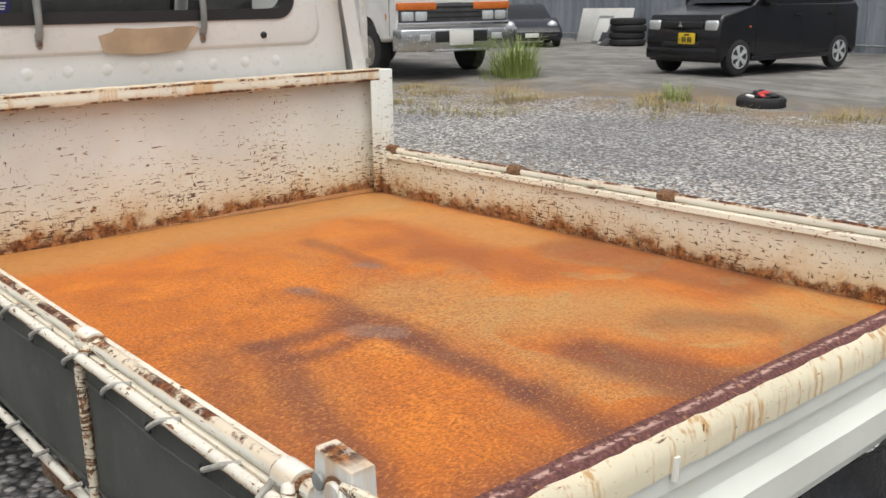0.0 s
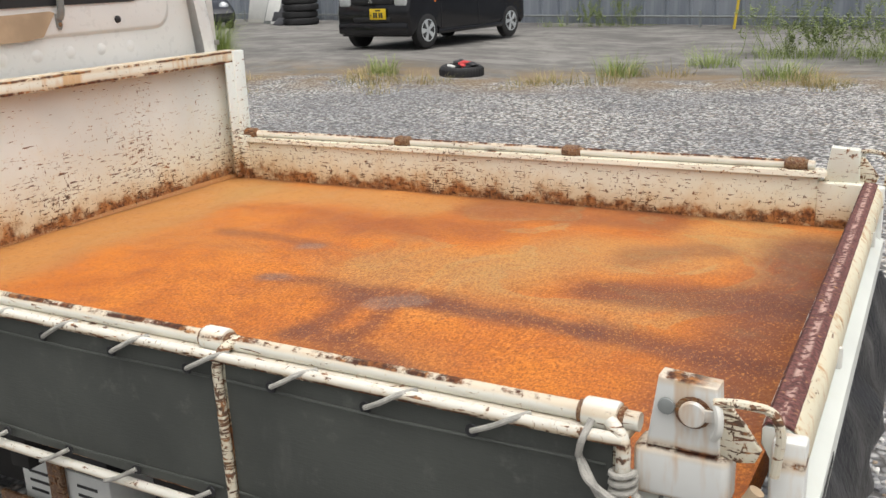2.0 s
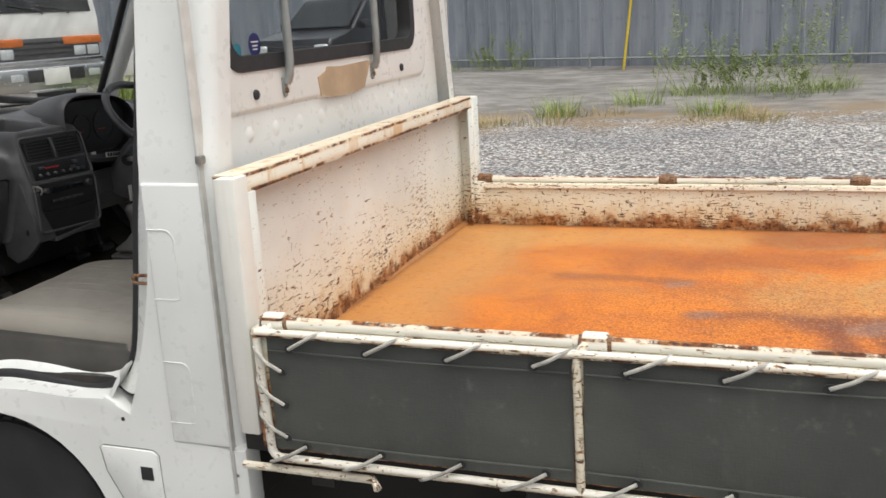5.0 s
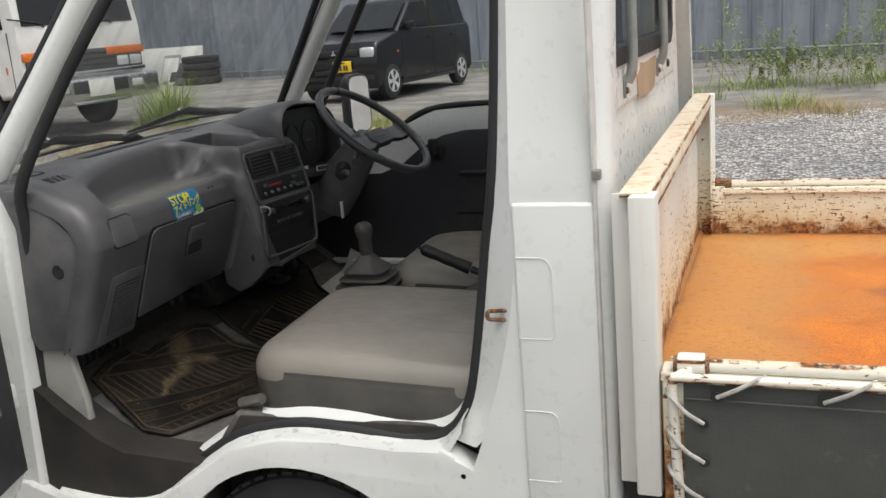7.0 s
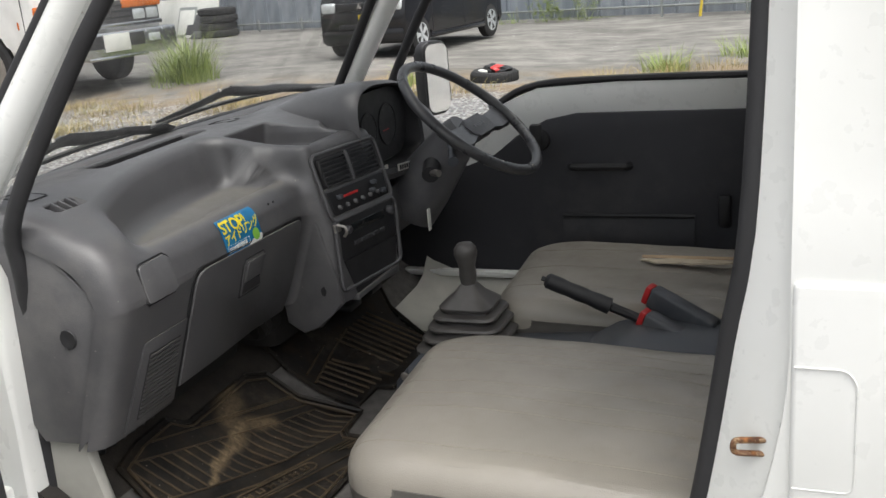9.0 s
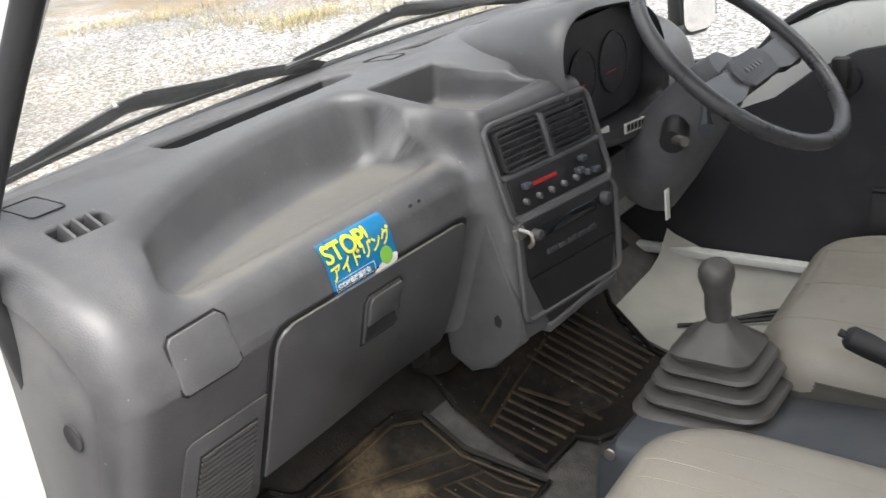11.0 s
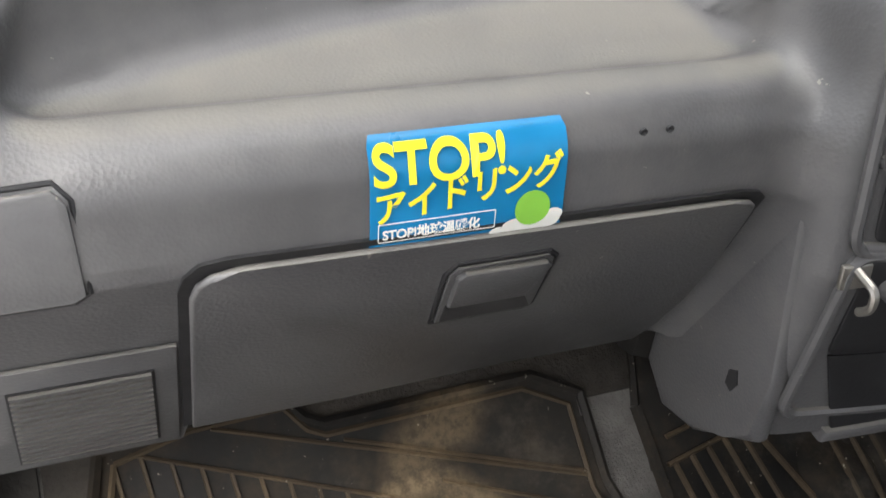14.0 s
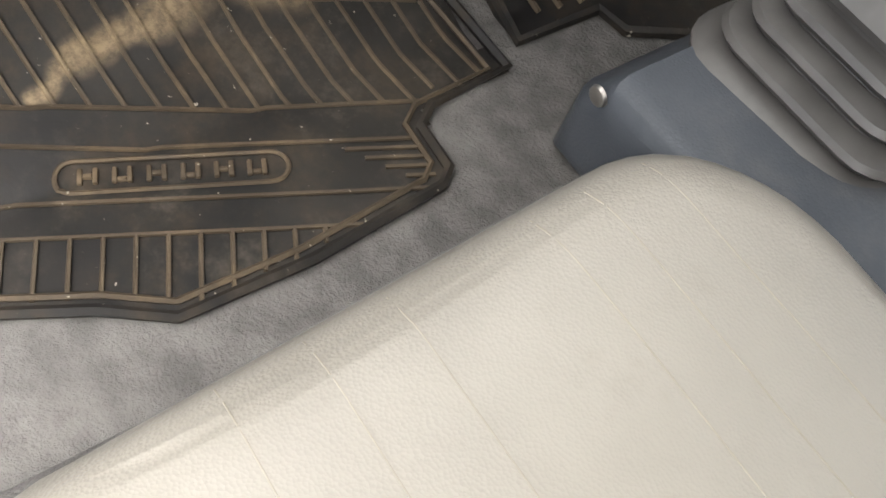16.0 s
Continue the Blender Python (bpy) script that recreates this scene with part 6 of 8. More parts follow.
def dash_solid(x, y, z):
    """Signed distance, roughly, to the moulded dashboard: below zero inside."""
    top = z - (1.182 - 0.12 * np.maximum(0, -1.335 - x))
    shoulder = 0.41 * (x + 1.215) + 0.912 * (z - 1.178)
    rear = (x + 1.058 + 0.20 * np.maximum(0, z - 1.04) + 0.38 * np.maximum(0, 1.03 - z)) * 0.95
    d = smax(smax(top, shoulder, 0.03), rear, 0.04)
    d = smax(d, 0.042 - y, 0.045)
    d = smax(d, y - 1.352, 0.03)
    # the centre stack stands further into the cab
    face = -1.045 + 0.16 * np.clip(y - 0.62, 0, 0.3) + 0.26 * np.clip(1.13 - z, 0, 0.14)
    stack = smax(z - 1.160 + 0.03 * (x + 1.1), x - face, 0.024)
    stack = smax(stack, 0.597 - y + 0.5 * np.maximum(0, 0.84 - z), 0.03)
    stack = smax(stack, y - 0.835, 0.03)
    stack = smax(stack, -1.29 - x, 0.04)
    d = smin(d, stack, 0.03)
    # the root of the hood over the dials
    hx = np.clip(x, -1.33, -1.055)
    hw = np.interp(hx, HOOD_X, HOOD_W) - 0.004
    hh = np.interp(hx, HOOD_X, HOOD_H) - 0.004
    hy = y - 0.944 - 0.12 * np.maximum(0, -1.06 - x)
    hz = z - np.interp(hx, HOOD_X, HOOD_Z) + 0.10 * hy
    q = ((np.abs(hy) / hw) ** 1.613 + (np.abs(hz) / hh) ** 1.389) ** 0.667
    hood = smax((q - 1) * hh * 0.8, x + 1.128, 0.01)
    hood = smax(hood, -1.33 - x, 0.01)
    d = smin(d, hood, 0.05)
    # the open shelf
    u = np.clip((y - 0.135) / 0.42, 0, 1)
    wall = -1.130 - 0.105 * np.sin(1.5708 * u) ** 0.85 - 0.25 * np.maximum(0, z - 1.08)
    hole = smax(1.083 - z, wall - x, 0.03)
    hole = smax(hole, 0.8 * (x + 1.118 + 0.5 * (z - 1.083)), 0.03)
    hole = smax(hole, 0.135 - y, 0.05)
    hole = smax(hole, y - 0.604, 0.055)
    d = smax(d, -hole, 0.018)
    # its lip is low and broadly rounded
    lip = smax(1.101 - z, -1.128 - x, 0.02)
    lip = smax(lip, 0.138 - y + 0.5 * np.maximum(0, z - 1.10), 0.05)
    lip = smax(lip, y - 0.594, 0.03)
    d = smax(d, -lip, 0.034)
    # the tray on top of it
    tray = smax(1.121 - z, -1.240 - x, 0.008)
    tray = smax(tray, x + 1.060 - 0.15 * (z - 1.16), 0.014)
    tray = smax(tray, 0.6265 - y - 0.15 * (z - 1.16), 0.012)
    tray = smax(tray, y - 0.780 - 0.15 * (z - 1.16), 0.014)
    d = smax(d, -tray, 0.005)
    # demister slots along the windscreen
    for y0, y1, c0, slope in ((0.332, 0.690, -1.322, -0.08), (0.85, 1.12, -1.365, 0.2)):
        slot = smax(np.abs(x - c0 - slope * (y - y0)) - 0.030, np.maximum(y0 - y, y - y1), 0.02)
        slot = smax(slot, 1.115 - z, 0.004)
        d = smax(d, -slot, 0.006)
    # the little side vent
    along = 0.912 * (x + 1.204) - 0.41 * (z - 1.172)
    vent = smax(np.maximum(0.108 - y, y - 0.170), np.abs(along) - 0.013, 0.006)
    vent = smax(vent, -0.045 - shoulder, 0.004)
    return smax(d, -vent, 0.004)


def dash_surface():
    n, s = np.array((0.70, 0.714)), np.array((0.714, -0.70))
    ys = np.arange(0.035, 1.358, 0.0024)
    ss = np.arange(-1.888, -1.262, 0.0024)
    Y, S = np.meshgrid(ys, ss, indexing="ij")
    h = np.full(Y.shape, 0.26)
    live = np.ones(Y.shape, bool)
    for _ in range(260):
        X, Z = S * s[0] + h * n[0], S * s[1] + h * n[1]
        d = dash_solid(X, Y, Z)
        live &= (d > 0) & (h > -0.45)
        h = np.where(live, h - np.clip(0.6 * d, 0.0006, 0.02), h)
        if not live.any():
            break
    X, Z = S * s[0] + h * n[0], S * s[1] + h * n[1]
    base = -1.488 + 0.2 * (Y - 0.85) ** 2 + 0.085 * (np.maximum(0, np.maximum(0.13 - Y, Y - 1.28)) / 0.08) ** 2
    low = np.interp(Y, (0.222, 0.232, 0.56, 0.58), (0.804, 0.865, 0.865, 0.842))
    low = np.where(Y > 0.84, 0.90, low)
    hit = h > -0.44
    g = np.where(hit, np.minimum(Z - low, X - base), -9.0)
    ok = g > 0
    # end the skin cleanly at its lower and front edges
    near = np.zeros(ok.shape, bool)
    for a in range(1, ok.shape[0] - 1):
        for b in np.nonzero(hit[a, 1:-1] & ~ok[a, 1:-1])[0] + 1:
            box3 = ok[a - 1:a + 2, b - 1:b + 2]
            if box3.any() and g[a, b] > -0.05:
                gg = np.where(box3, g[a - 1:a + 2, b - 1:b + 2], 0)
                n_ok = box3.sum()
                mx, my, mz = (np.where(box3, q[a - 1:a + 2, b - 1:b + 2], 0).sum() / n_ok for q in (X, Y, Z))
                f = g[a, b] / (g[a, b] - gg.sum() / n_ok)
                if math.hypot(mx - X[a, b], mz - Z[a, b]) < 0.03:
                    near[a, b] = True
                    X[a, b], Z[a, b] = X[a, b] + f * (mx - X[a, b]), Z[a, b] + f * (mz - Z[a, b])
                    Y[a, b] += f * (my - Y[a, b])
    ok |= near
    return X, Y, Z, ok


def skin_x(y, z):
    """How far back the dashboard's face stands at places (y, z)."""
    y, z = np.atleast_1d(y), np.atleast_1d(z)
    x = np.full(y.shape, -0.93)
    for _ in range(120):
        x = x - np.clip(dash_solid(x, y, z), 0, 0.02) * 0.7
    return x


def skin_z(x, y):
    """How high its top stands at places (x, y)."""
    x, y = np.atleast_1d(x), np.atleast_1d(y)
    z = np.full(y.shape, 1.30)
    for _ in range(120):
        z = z - np.clip(dash_solid(x, y, z), 0, 0.02) * 0.7
    return z


def on_skin(bm, off=0.0):
    """Lays a flat piece, drawn round x = 0, onto the dashboard's face."""
    vs = list(bm.verts)
    xs = skin_x(np.array([v.co.y for v in vs]), np.array([v.co.z for v in vs]))
    for v, x in zip(vs, xs):
        v.co.x += float(x) + off
    return bm


def dashboard():
    X, Y, Z, ok = dash_surface()
    ids = -np.ones(ok.shape, int)
    keep = ok[:-1, :-1] & ok[1:, :-1] & ok[:-1, 1:] & ok[1:, 1:]
    used = np.zeros(ok.shape, bool)
    for a in (slice(None, -1), slice(1, None)):
        for b in (slice(None, -1), slice(1, None)):
            used[a, b] |= keep
    ids[used] = np.arange(used.sum())
    i, j = np.nonzero(keep)
    faces = np.stack([ids[i, j], ids[i, j + 1], ids[i + 1, j + 1], ids[i + 1, j]], 1)
    verts = np.stack([X[used], Y[used], Z[used]], 1)
    me = bpy.data.meshes.new("dashboard")
    me.from_pydata(verts.tolist(), [], faces.tolist())
    me.update()
    dash = mesh_part("dashboard", me, M_DASH, truck, "grey moulded dashboard with an open shelf", 0)
    me.shade_smooth()
    vx, vy, vz, e = verts[:, 0], verts[:, 1], verts[:, 2], 0.0012
    grad = np.stack([dash_solid(vx + e, vy, vz) - dash_solid(vx - e, vy, vz), dash_solid(vx, vy + e, vz) - dash_solid(vx, vy - e, vz), dash_solid(vx, vy, vz + e) - dash_solid(vx, vy, vz - e)], 1)
    grad /= np.maximum(np.linalg.norm(grad, axis=1, keepdims=True), 1e-9)
    me.normals_split_custom_set_from_vertices(grad.tolist())

    def rear_x(z):
        return -1.058 - 0.20 * max(0, z - 1.04) - 0.38 * max(0, 1.03 - z)

    # glove box door
    bm = B()
    outline = round_top(0.0)
    prism(bm, outline, "x", 0.0, 0.0055, 0.003, 3)
    for v in bm.verts:
        v.co.x += rear_x(v.co.z) + 0.001
    glove = part("glove_box_door", bm, M_DASH, dash, "grey glove box lid")
    bm = B()
    shadow = round_top(0.0055)
    prism(bm, shadow, "x", 0.0, 0.003)
    for v in bm.verts:
        v.co.x += rear_x(v.co.z) - 0.0005
    part("lid_gap", bm, M_BLACK, dash)
    bm = B()
    prism(bm, [(0.375, 0.940), (0.370, 1.000), (0.374, 1.007), (0.430, 1.007), (0.435, 1.002), (0.440, 0.945), (0.436, 0.940)], "x", 0.0, 0.003, 0.001)
    for v in bm.verts:
        v.co.x += rear_x(v.co.z) + 0.0068
    latch = part("glove_box_latch", bm, M_DASH, glove)
    bm = B()
    ring = [(0.373, 0.938), (0.368, 1.000), (0.373, 1.009), (0.431, 1.009), (0.437, 1.003), (0.442, 0.944), (0.437, 0.938)]
    tube(bm, [(rear_x(z) + 0.0068, y, z) for y, z in ring], 0.0016, 6, closed=True)
    tube(bm, [(rear_x(0.964) + 0.0110, y, 0.964) for y in (0.377, 0.40, 0.426)], 0.0016, 6)
    part("latch_gap", bm, M_BLACK, latch)
    bm = B()
    prism(bm, [(0.376, 0.966), (0.373, 1.000), (0.377, 1.005), (0.428, 1.005), (0.432, 1.001), (0.426, 0.966)], "x", 0.0, 0.006, 0.002)
    for v in bm.verts:
        v.co.x += rear_x(v.co.z) + 0.0092
    part("latch_flap", bm, M_DASH, latch)
    # a flat dark plate stands in for the shade of the finger hollow
    bm = B()
    prism(bm, [(0.377, 0.943), (0.376, 0.963), (0.428, 0.963), (0.437, 0.946), (0.434, 0.943)], "x", 0.0, 0.0008)
    for v in bm.verts:
        v.co.x += rear_x(v.co.z) + 0.0098
    part("latch_hollow_shade", bm, M_SLAT, latch)
    # the end by the door and the flank of the centre stack
    bm = B()
    prism(bm, [(-1.36, 1.15), (-1.30, 1.166), (-1.23, 1.160), (-1.15, 1.10), (-1.108, 1.06), (-1.100, 1.02), (-1.172, 0.815), (-1.25, 0.812), (-1.31, 0.90)], "y", 0.0455, 0.06, 0.004)
    part("dash_end", bm, M_DASH, dash)
    bm = B()
    prism(bm, [(-1.004, 0.845), (-1.012, 0.90), (-1.04, 1.02), (-1.075, 1.02), (-1.14, 0.87), (-1.135, 0.80), (-1.10, 0.778), (-1.06, 0.793), (-1.03, 0.822)], "y", 0.5955, 0.612, 0.006, 3)
    part("stack_flank", bm, M_DASH, dash)
    # blank cover, lower vent panel and its slats
    bm = B()
    prism(bm, [(0.108, 1.028), (0.108, 1.078), (0.113, 1.083), (0.172, 1.083), (0.178, 1.077), (0.180, 1.030), (0.174, 1.024), (0.113, 1.024)], "x", 0.0, 0.003, 0.001)
    on_skin(bm, 0.0005)
    blank = part("blank_cover", bm, M_DASH, dash)
    bm = B()
    ring = [(0.106, 1.028), (0.106, 1.079), (0.112, 1.085), (0.173, 1.085), (0.180, 1.078), (0.182, 1.029), (0.175, 1.022), (0.112, 1.022)]
    tube(bm, [(float(skin_x(y, z)[0]) + 0.0004, y, z) for y, z in ring], 0.0014, 6, closed=True)
    part("cover_gap", bm, M_BLACK, blank)
    bm = B()
    prism(bm, [(0.095, 0.812), (0.112, 0.955), (0.118, 0.960), (0.220, 0.960), (0.220, 0.812)], "x", 0.0, 0.004, 0.001)
    on_skin(bm, 0.0)
    grille = part("lower_vent_panel", bm, M_DASH, dash)
    bm = B()
    prism(bm, [(0.119, 0.824), (0.128, 0.936), (0.207, 0.936), (0.207, 0.824)], "x", 0.0, 0.0012)
    on_skin(bm, 0.0036)
    part("slat_backing", bm, M_BLACK, grille)
    for k in range(15):
        z = 0.827 + 0.0073 * k
        bm = B()
        prism(bm, [(0.121 + 0.0006 * k, z), (0.121 + 0.0006 * k, z + 0.0042), (0.205, z + 0.0042), (0.205, z)], "x", 0.0, 0.003)
        on_skin(bm, 0.0044)
        part("vent_slat", bm, M_DASH, grille)
    # outline of the little cover by the windscreen
    for y0 in (0.112, 0.775):
        bm = B()
        ring = round_rect(y0 + 0.024, -1.280 if y0 < 0.3 else -1.352, 0.04, 0.060, 0.006, 4)
        tube(bm, [(x, y, float(skin_z(x, y)[0]) + 0.0003) for y, x in ring], 0.0012, 5, closed=True)
        part("cover_gap", bm, M_BLACK, dash)
    bm = B()
    m = Matrix.Translation((-1.204, 0.139, 1.170)) @ pose(0, 0, 0, 0, 24, 0)
    box(bm, -0.014, 0.014, -0.032, 0.032, -0.034, -0.016, m=m)
    part("side_vent_well", bm, M_BLACK, dash)
    for k in range(5):
        y = 0.108 + 0.0155 * k
        if 0 < k < 4:
            bm = B()
            m = Matrix.Translation((-1.204, y, 1.170)) @ pose(0, 0, 0, 0, 24, 0)
            box(bm, -0.014, 0.014, -0.0022, 0.0022, -0.02, 0.0, 0.001, m=m)
            part("side_vent_fin", bm, M_DASH, dash)
    for y0, y1, c0, slope in ((0.332, 0.690, -1.322, -0.08), (0.85, 1.12, -1.365, 0.2)):
        bm = B()
        c = [(y0 + 0.012 + (y1 - y0 - 0.024) * k / 10) for k in range(11)]
        sheet(bm, [[(c0 + slope * (y - y0) - 0.028, y, 1.136), (c0 + slope * (y - y0) + 0.028, y, 1.136)] for y in c], 0.002)
        # a black sheet on the front wall paints the slot's inner shade
        sheet(bm, [[(c0 + slope * (y - y0) - 0.0275, y, 1.13), (c0 + slope * (y - y0) - 0.0275, y, 1.172)] for y in c], 0.002, (1, 0, 0))
        bed_plate = part("slot_shade_lining", bm, M_BLACK, dash)
        for k in range(1, 7):
            y = y0 + (y1 - y0) * k / 7
            x = c0 + slope * (y - y0)
            bm = B()
            box(bm, x - 0.002, x + 0.030, y - 0.0016, y + 0.0016, 1.137, 1.170, 0.0006)
            part("slot_fin", bm, M_DASHDARK, bed_plate)
    # screws and holes
    for x, y, z, r in ((-1.160, 0.0445, 0.99, 0.013), (rear_x(1.081) + 0.001, 0.476, 1.081, 0.002), (rear_x(1.081) + 0.001, 0.493, 1.081, 0.002)):
        bm = B()
        m = Matrix.Translation((x, y, z)) @ (pose(0, 0, 0, 90, 0, 0) if r > 0.005 else pose(0, 0, 0, 0, 90, 0))
        lathe(bm, [(r * 1.2, 0.0), (r * 1.1, 0.0015), (r * 0.7, 0.0012), (r * 0.3, 0.0005)], m, 14)
        part("screw_recess", bm, M_BLACK, dash)
    bm = B()
    prism(bm, [(0.601, 0.864), (0.600, 0.876), (0.606, 0.882), (0.610, 0.872), (0.607, 0.862)], "x", -1.012, -1.009)
    for v in bm.verts:
        v.co = (-1.042 + (v.co.y - 0.605) * 1.2, 0.594 + (0.0 if v.co.x < -1.01 else 0.001), v.co.z)
    part("torn_hole", bm, M_BLACK, dash)
    sticker(dash, rear_x)
    centre_stack(dash)
    cluster(dash)


def round_top(grow):
    """Outline of the glove box lid: square to one side, swept in at the other."""
    pts = [(0.228, 0.832), (0.227, 1.012), (0.230, 1.025), (0.238, 1.032), (0.252, 1.034), (0.545, 1.030), (0.560, 1.028), (0.567, 1.022), (0.568, 1.010), (0.578, 0.95), (0.581, 0.90), (0.578, 0.86), (0.568, 0.837), (0.455, 0.842), (0.33, 0.835)]
    return [(y + (grow if y > 0.4 else -grow), z + (grow if z > 0.93 else 0.0)) for y, z in pts]


def sticker(dash, rear_x):
    """A blue sticker with yellow letters."""
    y0, y1, z0, z1 = 0.3195, 0.4305, 1.0265, 1.0895
    def place(bm, off):
        on_skin(bm, off - 0.0022)
    bm = B()
    rows = []
    for j in range(17):
        v = j / 16
        cut = 0.0018 if j in (0, 16) else 0.0
        rows.append([(0.0006, y0 + cut + (y1 - y0 - 2 * cut) * i / 16, z0 + (z1 - z0) * v) for i in range(17)])
    sheet(bm, rows, 0.0006, (1, 0, 0))
    place(bm, 0.0035)
    st = part("sticker", bm, M_STICKERBLUE, dash, "blue sticker with yellow letters")
    def text(body, size, y, z, m, stretch=1.0, skew=0.0):
        cu = bpy.data.curves.new("lettering", "FONT")
        cu.body, cu.size, cu.extrude = body, size, 0.00015
        cu.space_character = 0.98
        cu.offset = size * 0.022
        ob = new("lettering", cu)
        dg = bpy.context.evaluated_depsgraph_get()
        me = bpy.data.meshes.new_from_object(ob.evaluated_get(dg))
        bpy.data.objects.remove(ob)
        flat = [(y + v.co.x * stretch, z + v.co.y + skew * v.co.x * stretch, v.co.z) for v in me.vertices]
        xs = skin_x(np.array([p[0] for p in flat]), np.array([p[1] for p in flat]))
        for v, p, x in zip(me.vertices, flat, xs):
            v.co = (float(x) + 0.0042 + p[2], p[0], p[1])
        mesh_part("lettering", me, m, st, smooth=0)
    text("STOP!", 0.0262, y0 + 0.001, 1.0690, M_STICKERYELLOW, 1.08, 0.0)
    text("アイドリング", 0.0195, y0 + 0.001, 1.0490, M_STICKERYELLOW, 0.92, 0.11)
    text("STOP!地球温暖化", 0.0072, y0 + 0.006, 1.0392, M_PAPER, 1.0, 0.0)
    bm = B()
    outer, inner = round_rect(y0 + 0.037, 1.0419, 0.066, 0.011, 0.0005, 1), round_rect(y0 + 0.037, 1.0419, 0.0652, 0.0102, 0.0004, 1)
    holed(bm, [(0, y, z) for y, z in outer], [(0, y, z) for y, z in inner], (0.0003, 0, 0))
    place(bm, 0.0052)
    part("caption_frame", bm, M_PAPER, st)
    for k in range(7):
        bm = B()
        box(bm, 0, 0.0003, y0 + 0.003 + 0.0056 * k, y0 + 0.0075 + 0.0056 * k, 1.0290, 1.0318)
        place(bm, 0.0052)
        part("print_bar", bm, M_PAPER, st)
    for cy, cz, r in ((0.402, 1.035, 0.008), (0.411, 1.0365, 0.009), (0.420, 1.037, 0.009), (0.4245, 1.040, 0.0055), (0.392, 1.0325, 0.005)):
        bm = B()
        lathe(bm, [(0.0001, 0), (r, 0.0001), (r, 0.0003), (0.0001, 0.0004)], Matrix.Translation((0, cy, cz)) @ pose(0, 0, 0, 0, 90, 0) @ Matrix.Diagonal((0.65, 1, 1, 1)), 20)
        place(bm, 0.0052)
        part("cloud_shape", bm, M_PAPER, st)
    bm = B()
    lathe(bm, [(0.0001, 0), (0.0105, 0.0001), (0.0105, 0.0003), (0.0001, 0.0004)], Matrix.Translation((0, 0.411, 1.0455)) @ pose(0, 0, 0, 0, 90, 0), 28)
    place(bm, 0.0057)
    part("green_disc", bm, M_STICKERGREEN, st)


def stack_x(y, z):
    return -1.045 + 0.16 * min(0.3, max(0, y - 0.62)) + 0.26 * min(0.14, max(0, 1.13 - z))


def on_stack(bm, off):
    for v in bm.verts:
        v.co.x += stack_x(v.co.y, v.co.z) + off


def centre_stack(dash):
    bm = B()
    prism(bm, [(0.622, 1.128), (0.815, 1.128), (0.815, 1.072), (0.622, 1.072)], "x", -0.002, 0.001)
    on_stack(bm, 0.0)
    part("vent_well", bm, M_BLACK, dash)
    for y0, y1 in ((0.626, 0.712), (0.722, 0.81)):
        v = B()
        holed(v, [(0, y, z) for y, z in round_rect((y0 + y1) / 2, 1.10, y1 - y0, 0.054, 0.006, 3)], [(0, y, z) for y, z in round_rect((y0 + y1) / 2, 1.10, y1 - y0 - 0.006, 0.048, 0.004, 3)], (0.006, 0, 0))
        on_stack(v, 0.001)
        v = part("air_vent", v, M_SLAT, dash)
        for k in range(5):
            z = 1.082 + 0.009 * k
            bm = B()
            box(bm, 0, 0.006, y0 + 0.003, y1 - 0.003, z - 0.001, z + 0.0012)
            on_stack(bm, 0.0005)
            part("vent_slat", bm, M_SLAT, v)
        for k in range(7):
            y = y0 + (y1 - y0) * (k + 1) / 8
            bm = B()
            box(bm, -0.002, 0.002, y - 0.0008, y + 0.0008, 1.078, 1.122)
            on_stack(bm, 0.0)
            part("vent_fin", bm, M_SLAT, v)
    bm = B()
    box(bm, -0.002, 0.008, 0.7125, 0.7215, 1.070, 1.130, 0.003)
    on_stack(bm, 0.0)
    part("vent_divider", bm, M_DASH, dash)
    for zc, h in ((1.073, 0.128), (0.937, 0.142)):
        bm = B()
        tube(bm, [(0.0, y, z) for y, z in round_rect(0.7185, zc, 0.214, h, 0.016, 5)], 0.0042, 8, closed=True)
        on_stack(bm, 0.001)
        part("stack_bezel", bm, M_DASH, dash)
    # heater controls
    p = B()
    prism(p, round_rect(0.72, 1.040, 0.19, 0.046, 0.006, 3), "x", 0, 0.002, 0.0008)
    on_stack(p, 0.001)
    p = part("heater_panel", p, M_BLACK, dash, "black heater control panel")
    for k in range(6):
        bm = B()
        y = 0.645 + 0.026 * k
        lathe(bm, [(0.0045, 0), (0.0045, 0.004), (0.003, 0.006)], Matrix.Translation((0, y, 1.03)) @ pose(0, 0, 0, 0, 90, 0), 12)
        on_stack(bm, 0.003)
        part("control_button", bm, M_DASH, p)
    bm = B()
    box(bm, 0, 0.002, 0.668, 0.715, 1.045, 1.049)
    on_stack(bm, 0.003)
    part("red_scale", bm, M_RED, p)
    for y, z in ((0.652, 1.05), (0.77, 1.052), (0.79, 1.03), (0.758, 1.038)):
        bm = B()
        box(bm, 0, 0.009, y - 0.007, y + 0.007, z - 0.004, z + 0.004, 0.002)
        on_stack(bm, 0.003)
        part("slider_knob", bm, M_CONSOLE, p)
    # radio
    r = B()
    prism(r, round_rect(0.72, 0.965, 0.19, 0.078, 0.006, 3), "x", 0, 0.002, 0.0008)
    on_stack(r, 0.001)
    r = part("car_radio", r, M_BLACK, dash, "black car radio with small knobs")
    for y, z, q in ((0.645, 0.985, 0.008), (0.795, 0.985, 0.010)):
        bm = B()
        lathe(bm, [(q, 0), (q, 0.008), (q * 0.7, 0.011)], Matrix.Translation((0, y, z)) @ pose(0, 0, 0, 0, 90, 0), 16)
        on_stack(bm, 0.002)
